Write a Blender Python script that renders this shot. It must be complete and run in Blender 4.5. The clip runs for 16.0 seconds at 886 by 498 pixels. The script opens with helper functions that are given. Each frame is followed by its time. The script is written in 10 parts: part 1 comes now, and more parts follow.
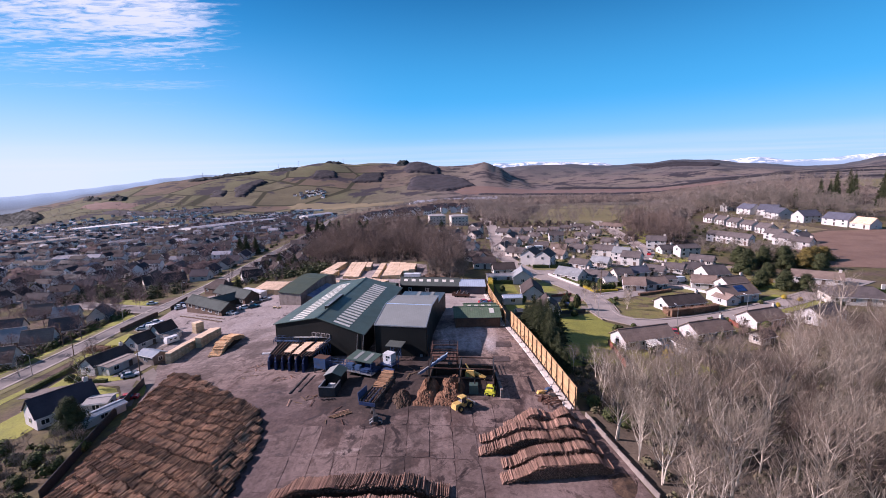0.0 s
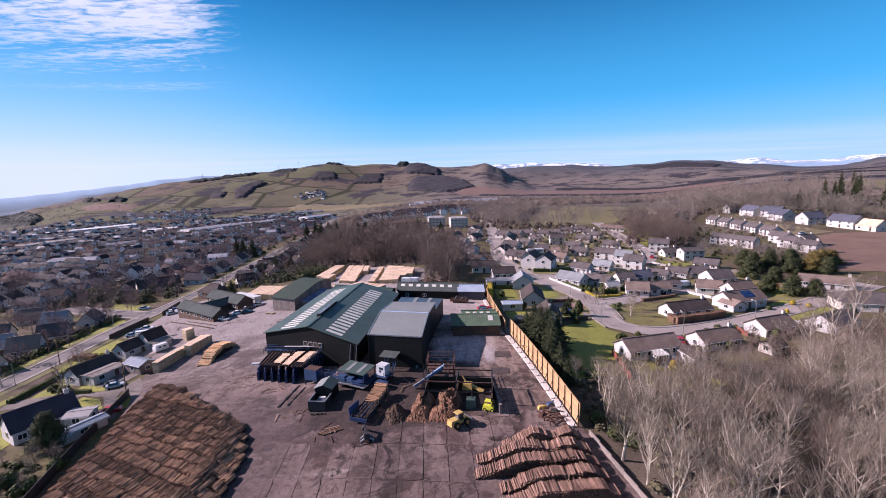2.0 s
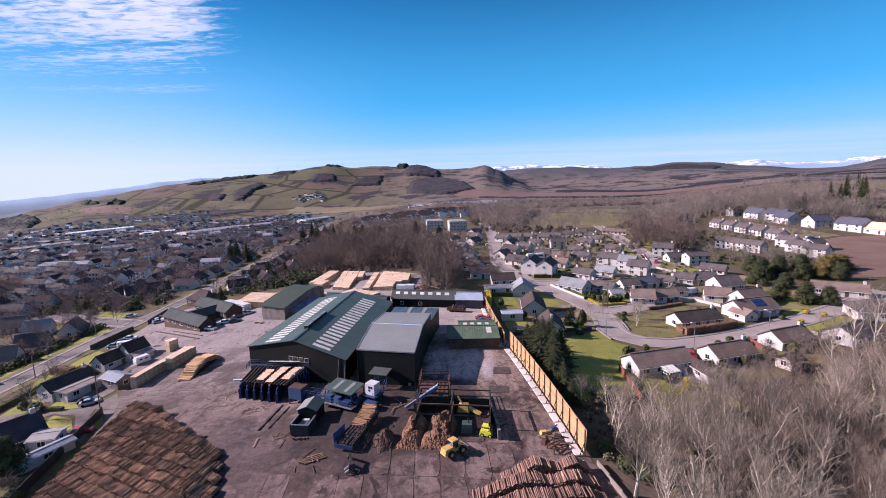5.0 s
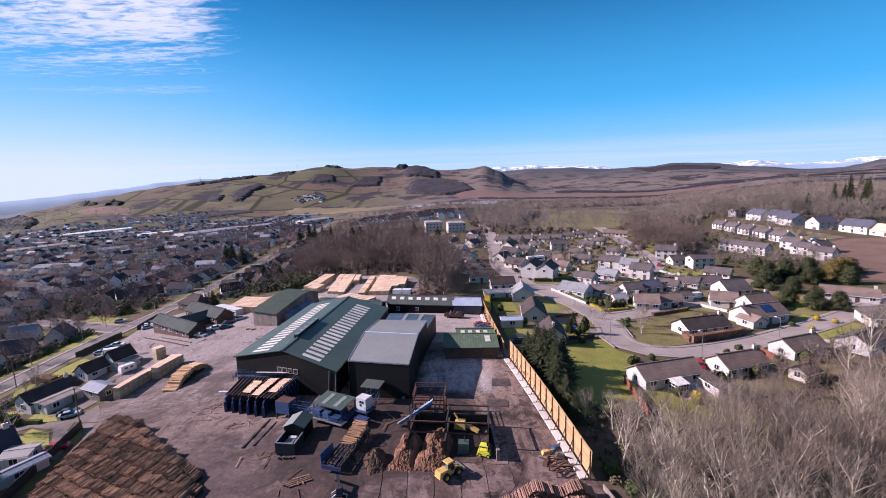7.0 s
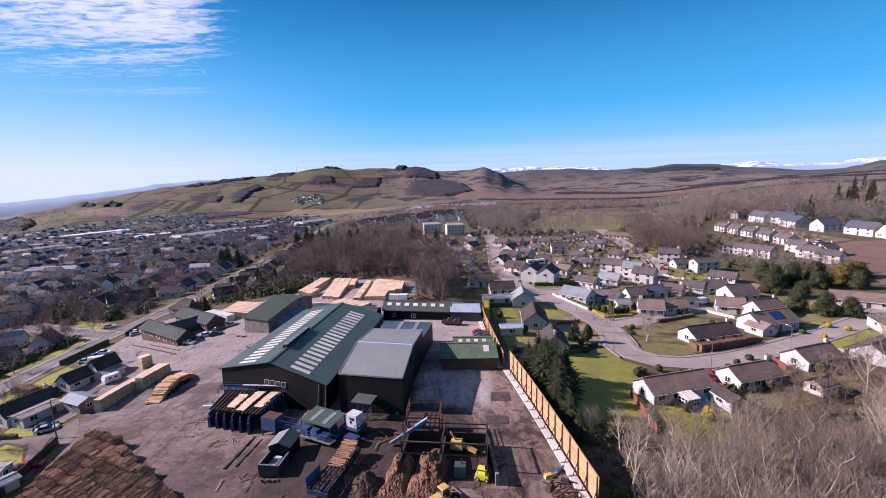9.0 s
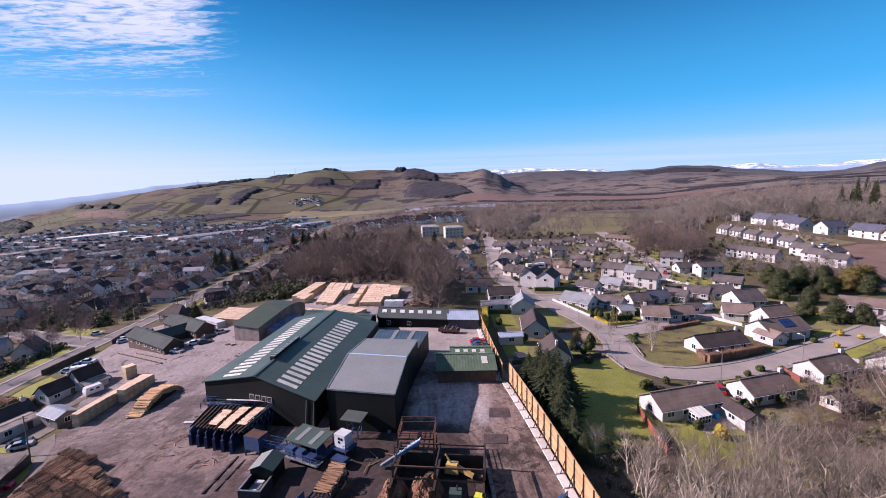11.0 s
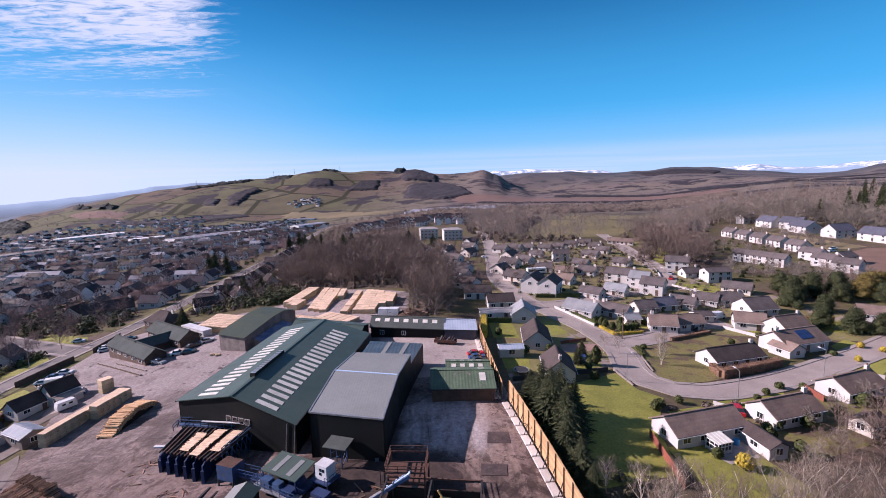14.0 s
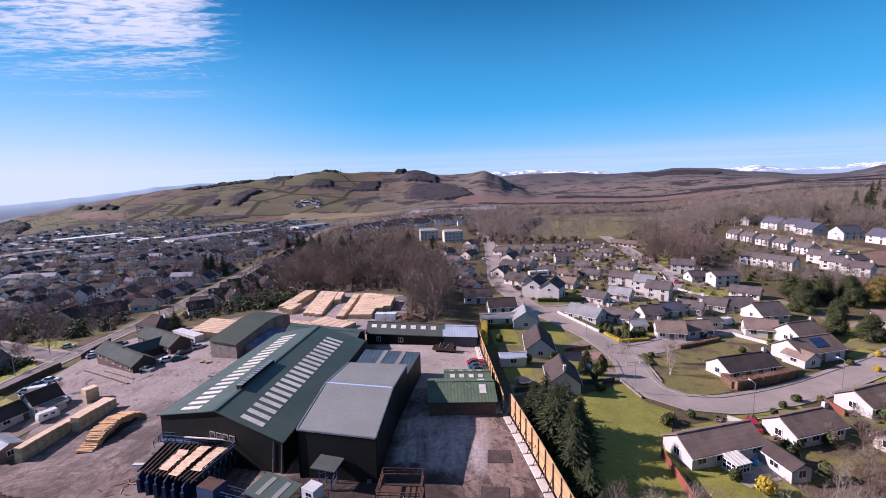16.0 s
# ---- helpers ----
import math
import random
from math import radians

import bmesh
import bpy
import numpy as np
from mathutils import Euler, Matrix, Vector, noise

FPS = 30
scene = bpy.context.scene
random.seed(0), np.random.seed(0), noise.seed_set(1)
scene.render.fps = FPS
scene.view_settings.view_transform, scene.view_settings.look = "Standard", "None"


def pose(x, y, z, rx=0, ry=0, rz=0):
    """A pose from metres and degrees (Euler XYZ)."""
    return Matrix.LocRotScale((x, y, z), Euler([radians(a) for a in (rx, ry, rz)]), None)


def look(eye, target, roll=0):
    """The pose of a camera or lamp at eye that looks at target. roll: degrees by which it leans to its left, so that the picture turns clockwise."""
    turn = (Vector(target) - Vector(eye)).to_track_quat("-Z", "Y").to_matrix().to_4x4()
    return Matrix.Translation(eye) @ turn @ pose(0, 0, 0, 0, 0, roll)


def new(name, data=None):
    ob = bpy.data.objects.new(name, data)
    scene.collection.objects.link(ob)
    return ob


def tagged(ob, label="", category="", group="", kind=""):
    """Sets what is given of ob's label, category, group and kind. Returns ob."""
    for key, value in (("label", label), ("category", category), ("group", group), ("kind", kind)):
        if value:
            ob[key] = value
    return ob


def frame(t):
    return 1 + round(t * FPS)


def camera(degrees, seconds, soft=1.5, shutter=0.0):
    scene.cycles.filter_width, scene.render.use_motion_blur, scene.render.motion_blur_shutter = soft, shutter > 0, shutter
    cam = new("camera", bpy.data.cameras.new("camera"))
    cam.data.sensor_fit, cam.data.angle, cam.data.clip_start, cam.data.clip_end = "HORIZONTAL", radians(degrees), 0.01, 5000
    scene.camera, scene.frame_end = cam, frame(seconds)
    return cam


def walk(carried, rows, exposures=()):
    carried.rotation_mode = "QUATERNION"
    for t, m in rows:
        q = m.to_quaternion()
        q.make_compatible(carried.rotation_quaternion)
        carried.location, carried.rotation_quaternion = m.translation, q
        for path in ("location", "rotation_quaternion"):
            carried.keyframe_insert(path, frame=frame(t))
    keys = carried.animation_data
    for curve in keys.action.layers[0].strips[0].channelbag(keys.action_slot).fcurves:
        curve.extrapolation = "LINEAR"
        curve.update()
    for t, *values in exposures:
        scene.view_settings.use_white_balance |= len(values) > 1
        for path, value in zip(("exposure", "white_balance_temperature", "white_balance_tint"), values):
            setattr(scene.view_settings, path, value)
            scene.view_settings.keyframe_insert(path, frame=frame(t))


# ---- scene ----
cam = camera(88.83, 16.0, 0.95)
# seconds, eye, target, roll
PATH = [
    (0.0, (-0.000, -0.000, 44.112), (-0.106, 98.650, 27.736), -1.475),
    (0.5, (0.225, 1.112, 44.212), (0.122, 99.771, 27.890), -1.472),
    (1.0, (0.460, 2.203, 44.287), (0.322, 100.860, 27.954), -1.490),
    (1.5, (0.686, 3.317, 44.384), (0.513, 101.995, 28.182), -1.501),
    (2.0, (0.891, 4.414, 44.479), (0.690, 103.096, 28.296), -1.512),
    (2.5, (1.073, 5.510, 44.572), (0.867, 104.208, 28.489), -1.499),
    (3.0, (1.268, 6.612, 44.626), (1.068, 105.329, 28.661), -1.524),
    (3.5, (1.472, 7.724, 44.683), (1.273, 106.456, 28.815), -1.542),
    (4.0, (1.640, 8.847, 44.700), (1.457, 107.585, 28.863), -1.565),
    (6.5, (2.555, 14.840, 44.850), (2.422, 113.610, 29.212), -1.544),
    (7.0, (2.743, 15.997, 44.924), (2.646, 114.770, 29.308), -1.582),
    (7.5, (2.941, 17.182, 45.001), (2.852, 115.976, 29.512), -1.588),
    (8.0, (3.110, 18.383, 45.050), (3.033, 117.192, 29.659), -1.578),
    (8.5, (3.267, 19.643, 45.091), (3.224, 118.457, 29.736), -1.586),
    (9.0, (3.426, 20.860, 45.116), (3.427, 119.672, 29.744), -1.591),
    (11.5, (4.332, 26.923, 45.360), (4.540, 125.796, 30.389), -1.596),
    (12.0, (4.491, 28.063, 45.412), (4.725, 126.935, 30.434), -1.572),
    (12.5, (4.660, 29.184, 45.431), (4.901, 128.061, 30.486), -1.569),
    (13.0, (4.836, 30.348, 45.470), (5.094, 129.231, 30.568), -1.550),
    (13.5, (5.007, 31.552, 45.491), (5.249, 130.442, 30.640), -1.534),
    (14.0, (5.144, 32.765, 45.522), (5.354, 131.664, 30.726), -1.517),
    (14.5, (5.269, 33.934, 45.530), (5.441, 132.834, 30.735), -1.517),
    (15.0, (5.418, 35.109, 45.550), (5.563, 134.020, 30.833), -1.500),
    (15.5, (5.578, 36.267, 45.578), (5.648, 135.187, 30.918), -1.496),
    (16.0, (5.701, 37.467, 45.566), (5.698, 136.392, 30.945), -1.473),
]
walk(cam, [(t, look(e, g, r)) for t, e, g, r in PATH], [(0.0, 0.82, 6300, 35), (8.0, 0.81, 6300, 35), (16.0, 0.73, 6300, 35)])

# ---- world and sun ----
SUN_AZ, SUN_EL = -83.0, 28.5      # degrees east of north, degrees up
world = bpy.data.worlds.new("world")
scene.world = world
world.use_nodes = True
wn, wl = world.node_tree.nodes, world.node_tree.links
wn.clear()
w_out = wn.new("ShaderNodeOutputWorld")
w_bg = wn.new("ShaderNodeBackground")
w_sky = wn.new("ShaderNodeTexSky")
w_sky.sky_type = "NISHITA"
w_sky.sun_disc = False
w_sky.sun_elevation = radians(SUN_EL)
w_sky.sun_rotation = radians(SUN_AZ)
w_sky.altitude, w_sky.air_density, w_sky.dust_density, w_sky.ozone_density = 50, 1.0, 0.0, 4.0
w_bg.inputs["Strength"].default_value = 0.046
w_co = wn.new("ShaderNodeTexCoord")


def wmath(op, a, b=None, c=None):
    n = wn.new("ShaderNodeMath")
    n.operation = op
    for i, v in enumerate((a, b, c)):
        if v is None:
            continue
        if isinstance(v, (int, float)):
            n.inputs[i].default_value = v
        else:
            wl.new(v, n.inputs[i])
    return n.outputs[0]


def wstep(v, lo, hi):
    n = wn.new("ShaderNodeMapRange")
    n.interpolation_type = "SMOOTHSTEP"
    n.inputs["From Min"].default_value, n.inputs["From Max"].default_value = lo, hi
    wl.new(v, n.inputs["Value"])
    return n.outputs["Result"]


w_sep = wn.new("ShaderNodeSeparateXYZ")
wl.new(w_co.outputs["Generated"], w_sep.inputs[0])
up = wmath("MAXIMUM", w_sep.outputs[2], 0.02)
px_ = wmath("DIVIDE", w_sep.outputs[0], up)
py_ = wmath("DIVIDE", w_sep.outputs[1], up)
w_pl = wn.new("ShaderNodeCombineXYZ")
wl.new(px_, w_pl.inputs[0]), wl.new(py_, w_pl.inputs[1])


def wnoise(vec, scale, detail, rough, stretch, turn=0.0, distort=0.0):
    m = wn.new("ShaderNodeMapping")
    m.inputs["Scale"].default_value = stretch
    m.inputs["Rotation"].default_value = (0, 0, radians(turn))
    n = wn.new("ShaderNodeTexNoise")
    n.inputs["Scale"].default_value, n.inputs["Detail"].default_value = scale, detail
    n.inputs["Roughness"].default_value, n.inputs["Distortion"].default_value = rough, distort
    wl.new(vec, m.inputs[0]), wl.new(m.outputs[0], n.inputs["Vector"])
    return n.outputs["Fac"]


# high ripple cloud round the sun's side of the sky, and a long thin veil low in the north
w_dir = wn.new("ShaderNodeVectorMath")
w_dir.operation = "DOT_PRODUCT"
ca, ce = radians(-37), radians(17)
w_dir.inputs[1].default_value = (math.sin(ca) * math.cos(ce), math.cos(ca) * math.cos(ce), math.sin(ce))
wl.new(w_co.outputs["Generated"], w_dir.inputs[0])
patch = wmath("MULTIPLY", wstep(w_dir.outputs["Value"], 0.962, 0.993), wstep(w_sep.outputs[2], 0.10, 0.30))
ripple = wnoise(w_pl.outputs[0], 6.0, 8.0, 0.62, (1.0, 2.2, 1.0), 30, 0.6)
bands = wnoise(w_pl.outputs[0], 0.55, 3.0, 0.5, (0.5, 3.4, 1.0), 22)
cirrus = wmath("MULTIPLY", wstep(wmath("ADD", wmath("MULTIPLY", ripple, 0.55), wmath("ADD", wmath("MULTIPLY", bands, 0.55), wmath("MULTIPLY", patch, 0.22))), 0.62, 0.80), patch)
veil_n = wnoise(w_pl.outputs[0], 0.10, 4.0, 0.5, (0.35, 1.0, 1.0), 4)
veil = wmath("SUBTRACT", 1.0, wstep(w_sep.outputs[2], 0.035, 0.082))
veil = wmath("MULTIPLY", wmath("MULTIPLY", veil, wstep(veil_n, 0.20, 0.70)), 0.42)
# unseen cloud overhead, added to whiten the fill light in shadows
fill_cloud_n = wnoise(w_pl.outputs[0], 1.6, 7.0, 0.6, (1.0, 1.8, 1.0), 24, 0.5)
high = wmath("MULTIPLY", wmath("MULTIPLY", wstep(w_sep.outputs[2], 0.42, 0.66), wstep(fill_cloud_n, 0.36, 0.66)), 0.34)
cloud = wmath("MINIMUM", wmath("ADD", wmath("ADD", wmath("MULTIPLY", cirrus, 0.95), high), veil), 1.0)
w_mix = wn.new("ShaderNodeMix")
w_mix.data_type = "RGBA"
wl.new(cloud, w_mix.inputs[0])
w_hue = wn.new("ShaderNodeHueSaturation")
w_hue.inputs["Saturation"].default_value = 1.55
w_hue.inputs["Hue"].default_value = 0.482
wl.new(w_sky.outputs[0], w_hue.inputs["Color"])
w_haze = wn.new("ShaderNodeMix")
w_haze.data_type = "RGBA"
wl.new(wmath("MULTIPLY", wmath("SUBTRACT", 1.0, wstep(w_sep.outputs[2], 0.02, 0.46)), 0.85), w_haze.inputs[0])
wl.new(w_hue.outputs[0], w_haze.inputs[6])
w_haze.inputs[7].default_value = (1.7, 7.9, 11.6, 1)
w_pale = wn.new("ShaderNodeMix")
w_pale.data_type = "RGBA"
w_west = wn.new("ShaderNodeVectorMath")
w_west.operation = "DOT_PRODUCT"
w_west.inputs[1].default_value = (math.sin(radians(SUN_AZ)), math.cos(radians(SUN_AZ)), 0)
wl.new(w_co.outputs["Generated"], w_west.inputs[0])
w_low = wmath("MULTIPLY", wmath("SUBTRACT", 1.0, wstep(w_sep.outputs[2], -0.02, 0.16)), 0.55)
w_glow = wmath("MULTIPLY", wmath("SUBTRACT", 1.0, wstep(w_sep.outputs[2], -0.02, 0.30)), wmath("MULTIPLY", wstep(w_west.outputs["Value"], 0.15, 0.80), 0.62))
wl.new(wmath("MINIMUM", wmath("ADD", w_low, w_glow), 1.0), w_pale.inputs[0])
wl.new(w_haze.outputs[2], w_pale.inputs[6])
w_pale.inputs[7].default_value = (15.2, 11.6, 11.9, 1)
wl.new(w_pale.outputs[2], w_mix.inputs[6])
w_mix.inputs[7].default_value = (19.0, 12.0, 11.3, 1)
w_tone = wn.new("ShaderNodeVectorMath")
w_tone.operation = "MULTIPLY"
w_tone.inputs[1].default_value = (0.51, 0.92, 1.10)
wl.new(w_mix.outputs[2], w_tone.inputs[0])
wl.new(w_tone.outputs[0], w_bg.inputs["Color"])
wl.new(w_bg.outputs[0], w_out.inputs["Surface"])

sun = new("sun", bpy.data.lights.new("sun", "SUN"))
sun.data.energy, sun.data.angle, sun.data.color = 5.0, radians(0.53), (1.0, 0.912, 0.842)
sa, se = radians(SUN_AZ), radians(SUN_EL)
sun.matrix_world = look((300 * math.sin(sa) * math.cos(se), 300 * math.cos(sa) * math.cos(se), 300 * math.sin(se)), (0, 0, 0))


# ---- materials ----
def mat(name, a, b=None, rough=0.85, metal=0.0, s1=0.4, s2=6.0, mixlo=0.4, mixhi=0.62, grain=0.3, bump=0.0, rnd=0.0, island=0.0,
        world_space=False, spec=0.3, wave=None, third=None):
    """A material of two colours in patches, with fine grain; wave: (axis, period, darkening, relief) for ribs and courses;
    third: (colour, scale, from, to) for stains."""
    m = bpy.data.materials.new(name)
    m.use_nodes = True
    n, l = m.node_tree.nodes, m.node_tree.links
    bs = n["Principled BSDF"]
    bs.inputs["Metallic"].default_value = metal
    bs.inputs["Specular IOR Level"].default_value = spec
    if world_space:
        co = n.new("ShaderNodeNewGeometry").outputs["Position"]
    else:
        co = n.new("ShaderNodeTexCoord").outputs["Object"]

    def noise_at(scale, detail=5.0, rg=0.6):
        t = n.new("ShaderNodeTexNoise")
        t.inputs["Scale"].default_value, t.inputs["Detail"].default_value, t.inputs["Roughness"].default_value = scale, detail, rg
        l.new(co, t.inputs["Vector"])
        return t.outputs["Fac"]

    def rng(v, lo, hi, to0=0.0, to1=1.0):
        t = n.new("ShaderNodeMapRange")
        for k, val in (("From Min", lo), ("From Max", hi), ("To Min", to0), ("To Max", to1)):
            t.inputs[k].default_value = val
        l.new(v, t.inputs["Value"])
        return t.outputs["Result"]

    def mixed(f, c0, c1):
        t = n.new("ShaderNodeMix")
        t.data_type = "RGBA"
        l.new(f, t.inputs[0])
        for i, c in ((6, c0), (7, c1)):
            if isinstance(c, tuple):
                t.inputs[i].default_value = (*c, 1)
            else:
                l.new(c, t.inputs[i])
        return t.outputs[2]

    def scaled(c, f):
        t = n.new("ShaderNodeVectorMath")
        t.operation = "SCALE"
        l.new(c, t.inputs[0]), l.new(f, t.inputs["Scale"])
        return t.outputs[0]

    col = mixed(rng(noise_at(s1), mixlo, mixhi), a, b or tuple(v * 0.75 for v in a))
    if third:
        col = mixed(rng(noise_at(third[1], 6.0, 0.65), third[2], third[3]), col, third[0])
    fine = noise_at(s2, 6.0, 0.7)
    col = scaled(col, rng(fine, 0.25, 0.75, 1 - grain, 1 + grain))
    if rnd:
        col = scaled(col, rng(n.new("ShaderNodeObjectInfo").outputs["Random"], 0, 1, 1 - rnd, 1 + rnd))
    if island:
        col = scaled(col, rng(n.new("ShaderNodeNewGeometry").outputs["Random Per Island"], 0, 1, 1 - island, 1 + island))
    height = fine
    if wave:
        axis, period, dark, relief = wave
        sx = n.new("ShaderNodeSeparateXYZ")
        l.new(co, sx.inputs[0])
        w = n.new("ShaderNodeMath")
        w.operation = "PINGPONG"
        l.new(sx.outputs[axis], w.inputs[0])
        w.inputs[1].default_value = period / 2
        col = scaled(col, rng(w.outputs[0], 0, period / 2, 1 - dark, 1 + dark * 0.4))
        bw = n.new("ShaderNodeBump")
        bw.inputs["Strength"].default_value, bw.inputs["Distance"].default_value = relief, period * 0.3
        l.new(w.outputs[0], bw.inputs["Height"])
        l.new(bw.outputs[0], bs.inputs["Normal"])
    elif bump:
        bw = n.new("ShaderNodeBump")
        bw.inputs["Strength"].default_value, bw.inputs["Distance"].default_value = bump, 0.05
        l.new(height, bw.inputs["Height"])
        l.new(bw.outputs[0], bs.inputs["Normal"])
    l.new(col, bs.inputs["Base Color"])
    l.new(rng(noise_at(s1 * 2.3), 0.2, 0.8, max(0.02, rough - 0.12), min(1, rough + 0.12)), bs.inputs["Roughness"])
    return m


M_TARMAC = mat("tarmac", (0.315, 0.268, 0.242), (0.255, 0.215, 0.195), 0.92, s1=0.12, s2=2.5, grain=0.18, bump=0.15, world_space=True)
M_OLDTAR = mat("worn_tarmac", (0.165, 0.145, 0.140), (0.125, 0.110, 0.106), 0.92, s1=0.12, s2=2.5, grain=0.22, bump=0.15, world_space=True)
M_PAVE = mat("pavement", (0.305, 0.262, 0.238), (0.25, 0.215, 0.195), 0.9, s1=0.3, s2=3.0, grain=0.2, world_space=True)
M_KERB = mat("kerb_stone", (0.31, 0.275, 0.255), None, 0.9, s1=1.0, s2=6.0, world_space=True)
M_LAWN = mat("lawn", (0.225, 0.222, 0.045), (0.165, 0.168, 0.034), 0.95, s1=0.12, s2=2.4, grain=0.35, bump=0.5, world_space=True,
             third=((0.15, 0.13, 0.04), 0.25, 0.58, 0.75))
M_VERGE = mat("worn_verge", (0.135, 0.128, 0.045), (0.095, 0.078, 0.045), 0.95, s1=0.15, s2=2.4, grain=0.4, bump=0.4, world_space=True)
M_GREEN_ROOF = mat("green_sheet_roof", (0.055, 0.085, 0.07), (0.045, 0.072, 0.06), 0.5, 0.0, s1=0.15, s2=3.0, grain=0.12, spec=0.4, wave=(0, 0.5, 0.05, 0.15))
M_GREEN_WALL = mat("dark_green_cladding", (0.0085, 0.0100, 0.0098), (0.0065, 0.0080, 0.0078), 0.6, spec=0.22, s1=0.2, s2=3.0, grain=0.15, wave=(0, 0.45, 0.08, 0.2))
M_GREY_ROOF = mat("grey_sheet_roof", (0.205, 0.218, 0.212), (0.18, 0.192, 0.187), 0.7, s1=0.12, s2=2.0, grain=0.12, spec=0.2, wave=(0, 0.45, 0.05, 0.15))
M_SKYLIGHT = mat("skylight_sheet", (0.60, 0.58, 0.52), (0.50, 0.48, 0.42), 0.45, s1=0.8, s2=4.0, grain=0.12, rnd=0.12)
M_OLD_GREEN = mat("weathered_green_roof", (0.10, 0.15, 0.095), (0.075, 0.11, 0.07), 0.7, s1=0.25, s2=3.0, grain=0.25, wave=(0, 0.6, 0.12, 0.4),
                  third=((0.22, 0.20, 0.17), 0.5, 0.60, 0.72))
M_BLUE_ROOF = mat("pale_blue_roof", (0.36, 0.42, 0.50), (0.30, 0.36, 0.44), 0.55, s1=0.3, s2=3.0, grain=0.12, wave=(0, 0.7, 0.10, 0.3))
M_TRANS = mat("smoked_roof_sheet", (0.07, 0.082, 0.09), (0.045, 0.055, 0.062), 0.35, s1=0.3, s2=3.0, grain=0.2, spec=0.5, wave=(0, 0.8, 0.12, 0.3))
M_STEEL = mat("galvanised_steel", (0.42, 0.43, 0.44), None, 0.4, 0.7, s1=1.0, s2=8.0)
M_WHITE = mat("white_render", (0.51, 0.49, 0.475), (0.44, 0.424, 0.408), 0.9, s1=0.25, s2=4.0, grain=0.08, rnd=0.06)
M_CREAM = mat("cream_render", (0.56, 0.51, 0.46), (0.49, 0.45, 0.40), 0.9, s1=0.25, s2=4.0, grain=0.1, rnd=0.10)
M_STONE = mat("brown_brick", (0.13, 0.085, 0.062), (0.095, 0.062, 0.048), 0.9, s1=0.8, s2=9.0, grain=0.3, rnd=0.1, wave=(2, 0.15, 0.15, 0.3))
M_TILE_BROWN = mat("brown_roof_tiles", (0.205, 0.152, 0.127), (0.155, 0.115, 0.098), 0.9, s1=0.35, s2=5.0, grain=0.28, rnd=0.14, spec=0.1, wave=(1, 0.62, 0.06, 0.12))
M_TILE_GREY = mat("grey_roof_tiles", (0.118, 0.100, 0.098), (0.086, 0.074, 0.073), 0.88, s1=0.35, s2=5.0, grain=0.28, rnd=0.15, spec=0.1, wave=(1, 0.62, 0.06, 0.12))
M_TILE_PALE = mat("pale_grey_roof_tiles", (0.25, 0.26, 0.27), (0.20, 0.21, 0.22), 0.8, s1=0.35, s2=5.0, grain=0.2, rnd=0.1, wave=(1, 0.6, 0.05, 0.12))
M_SLATE_BLUE = mat("blue_grey_slate", (0.085, 0.088, 0.115), (0.068, 0.07, 0.092), 0.7, s1=0.3, s2=5.0, grain=0.2, rnd=0.12, wave=(1, 0.6, 0.05, 0.12))
M_FELT = mat("flat_roof_felt", (0.33, 0.31, 0.30), (0.25, 0.235, 0.23), 0.9, s1=0.3, s2=4.0, grain=0.2)
M_FRAME = mat("white_window_frame", (0.75, 0.75, 0.74), None, 0.5, grain=0.05)
M_GLASS = mat("dark_window_glass", (0.02, 0.024, 0.03), None, 0.08, s1=0.5, grain=0.1, spec=0.6)
M_DOOR = mat("painted_door", (0.09, 0.06, 0.05), None, 0.6, rnd=0.6)
M_FENCE = mat("new_fence_timber", (0.46, 0.29, 0.15), (0.37, 0.225, 0.115), 0.85, s1=0.6, s2=6.0, grain=0.25, rnd=0.2)
M_POST = mat("dark_timber_post", (0.16, 0.105, 0.065), None, 0.9, s1=1.2, s2=8.0)
M_CONC = mat("white_concrete", (0.55, 0.52, 0.49), (0.42, 0.39, 0.36), 0.92, s1=0.6, s2=5.0, grain=0.25, rnd=0.15)
M_SAWN = mat("sawn_timber", (0.56, 0.435, 0.275), (0.46, 0.345, 0.21), 0.85, s1=0.7, s2=7.0, grain=0.18, rnd=0.15, wave=(2, 0.22, 0.28, 0.4))
M_SAWN_TOP = mat("sawn_board_tops", (0.69, 0.51, 0.365), (0.57, 0.40, 0.272), 0.85, s1=0.9, s2=7.0, grain=0.2, rnd=0.12, wave=(0, 0.34, 0.16, 0.4))
M_ORANGE = mat("peeled_logs", (0.70, 0.46, 0.26), (0.58, 0.36, 0.19), 0.85, s1=1.0, s2=6.0, grain=0.3, island=0.35)
M_BARK = mat("log_bark", (0.32, 0.192, 0.115), (0.112, 0.068, 0.046), 0.95, s1=0.8, s2=7.0, grain=0.45, island=0.55, rnd=0.35, bump=0.5,
             third=((0.36, 0.21, 0.135), 0.25, 0.55, 0.66))
M_PALELOG = mat("pale_log_bark", (0.275, 0.162, 0.118), (0.165, 0.095, 0.070), 0.95, s1=0.8, s2=7.0, grain=0.4, island=0.4, rnd=0.35, bump=0.5)
M_LOGEND = mat("cut_log_end", (0.15, 0.085, 0.055), (0.10, 0.058, 0.040), 0.9, s1=3.0, s2=12.0, grain=0.3, island=0.35, rnd=0.3)
# near-black brown: shade between stacked logs as a colour; also on bay walls
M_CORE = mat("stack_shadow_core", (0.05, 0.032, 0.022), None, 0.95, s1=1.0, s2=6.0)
M_MULCH = mat("bark_mulch", (0.215, 0.112, 0.066), (0.120, 0.060, 0.036), 0.98, s1=0.7, s2=5.0, grain=0.5, bump=1.0, world_space=True)
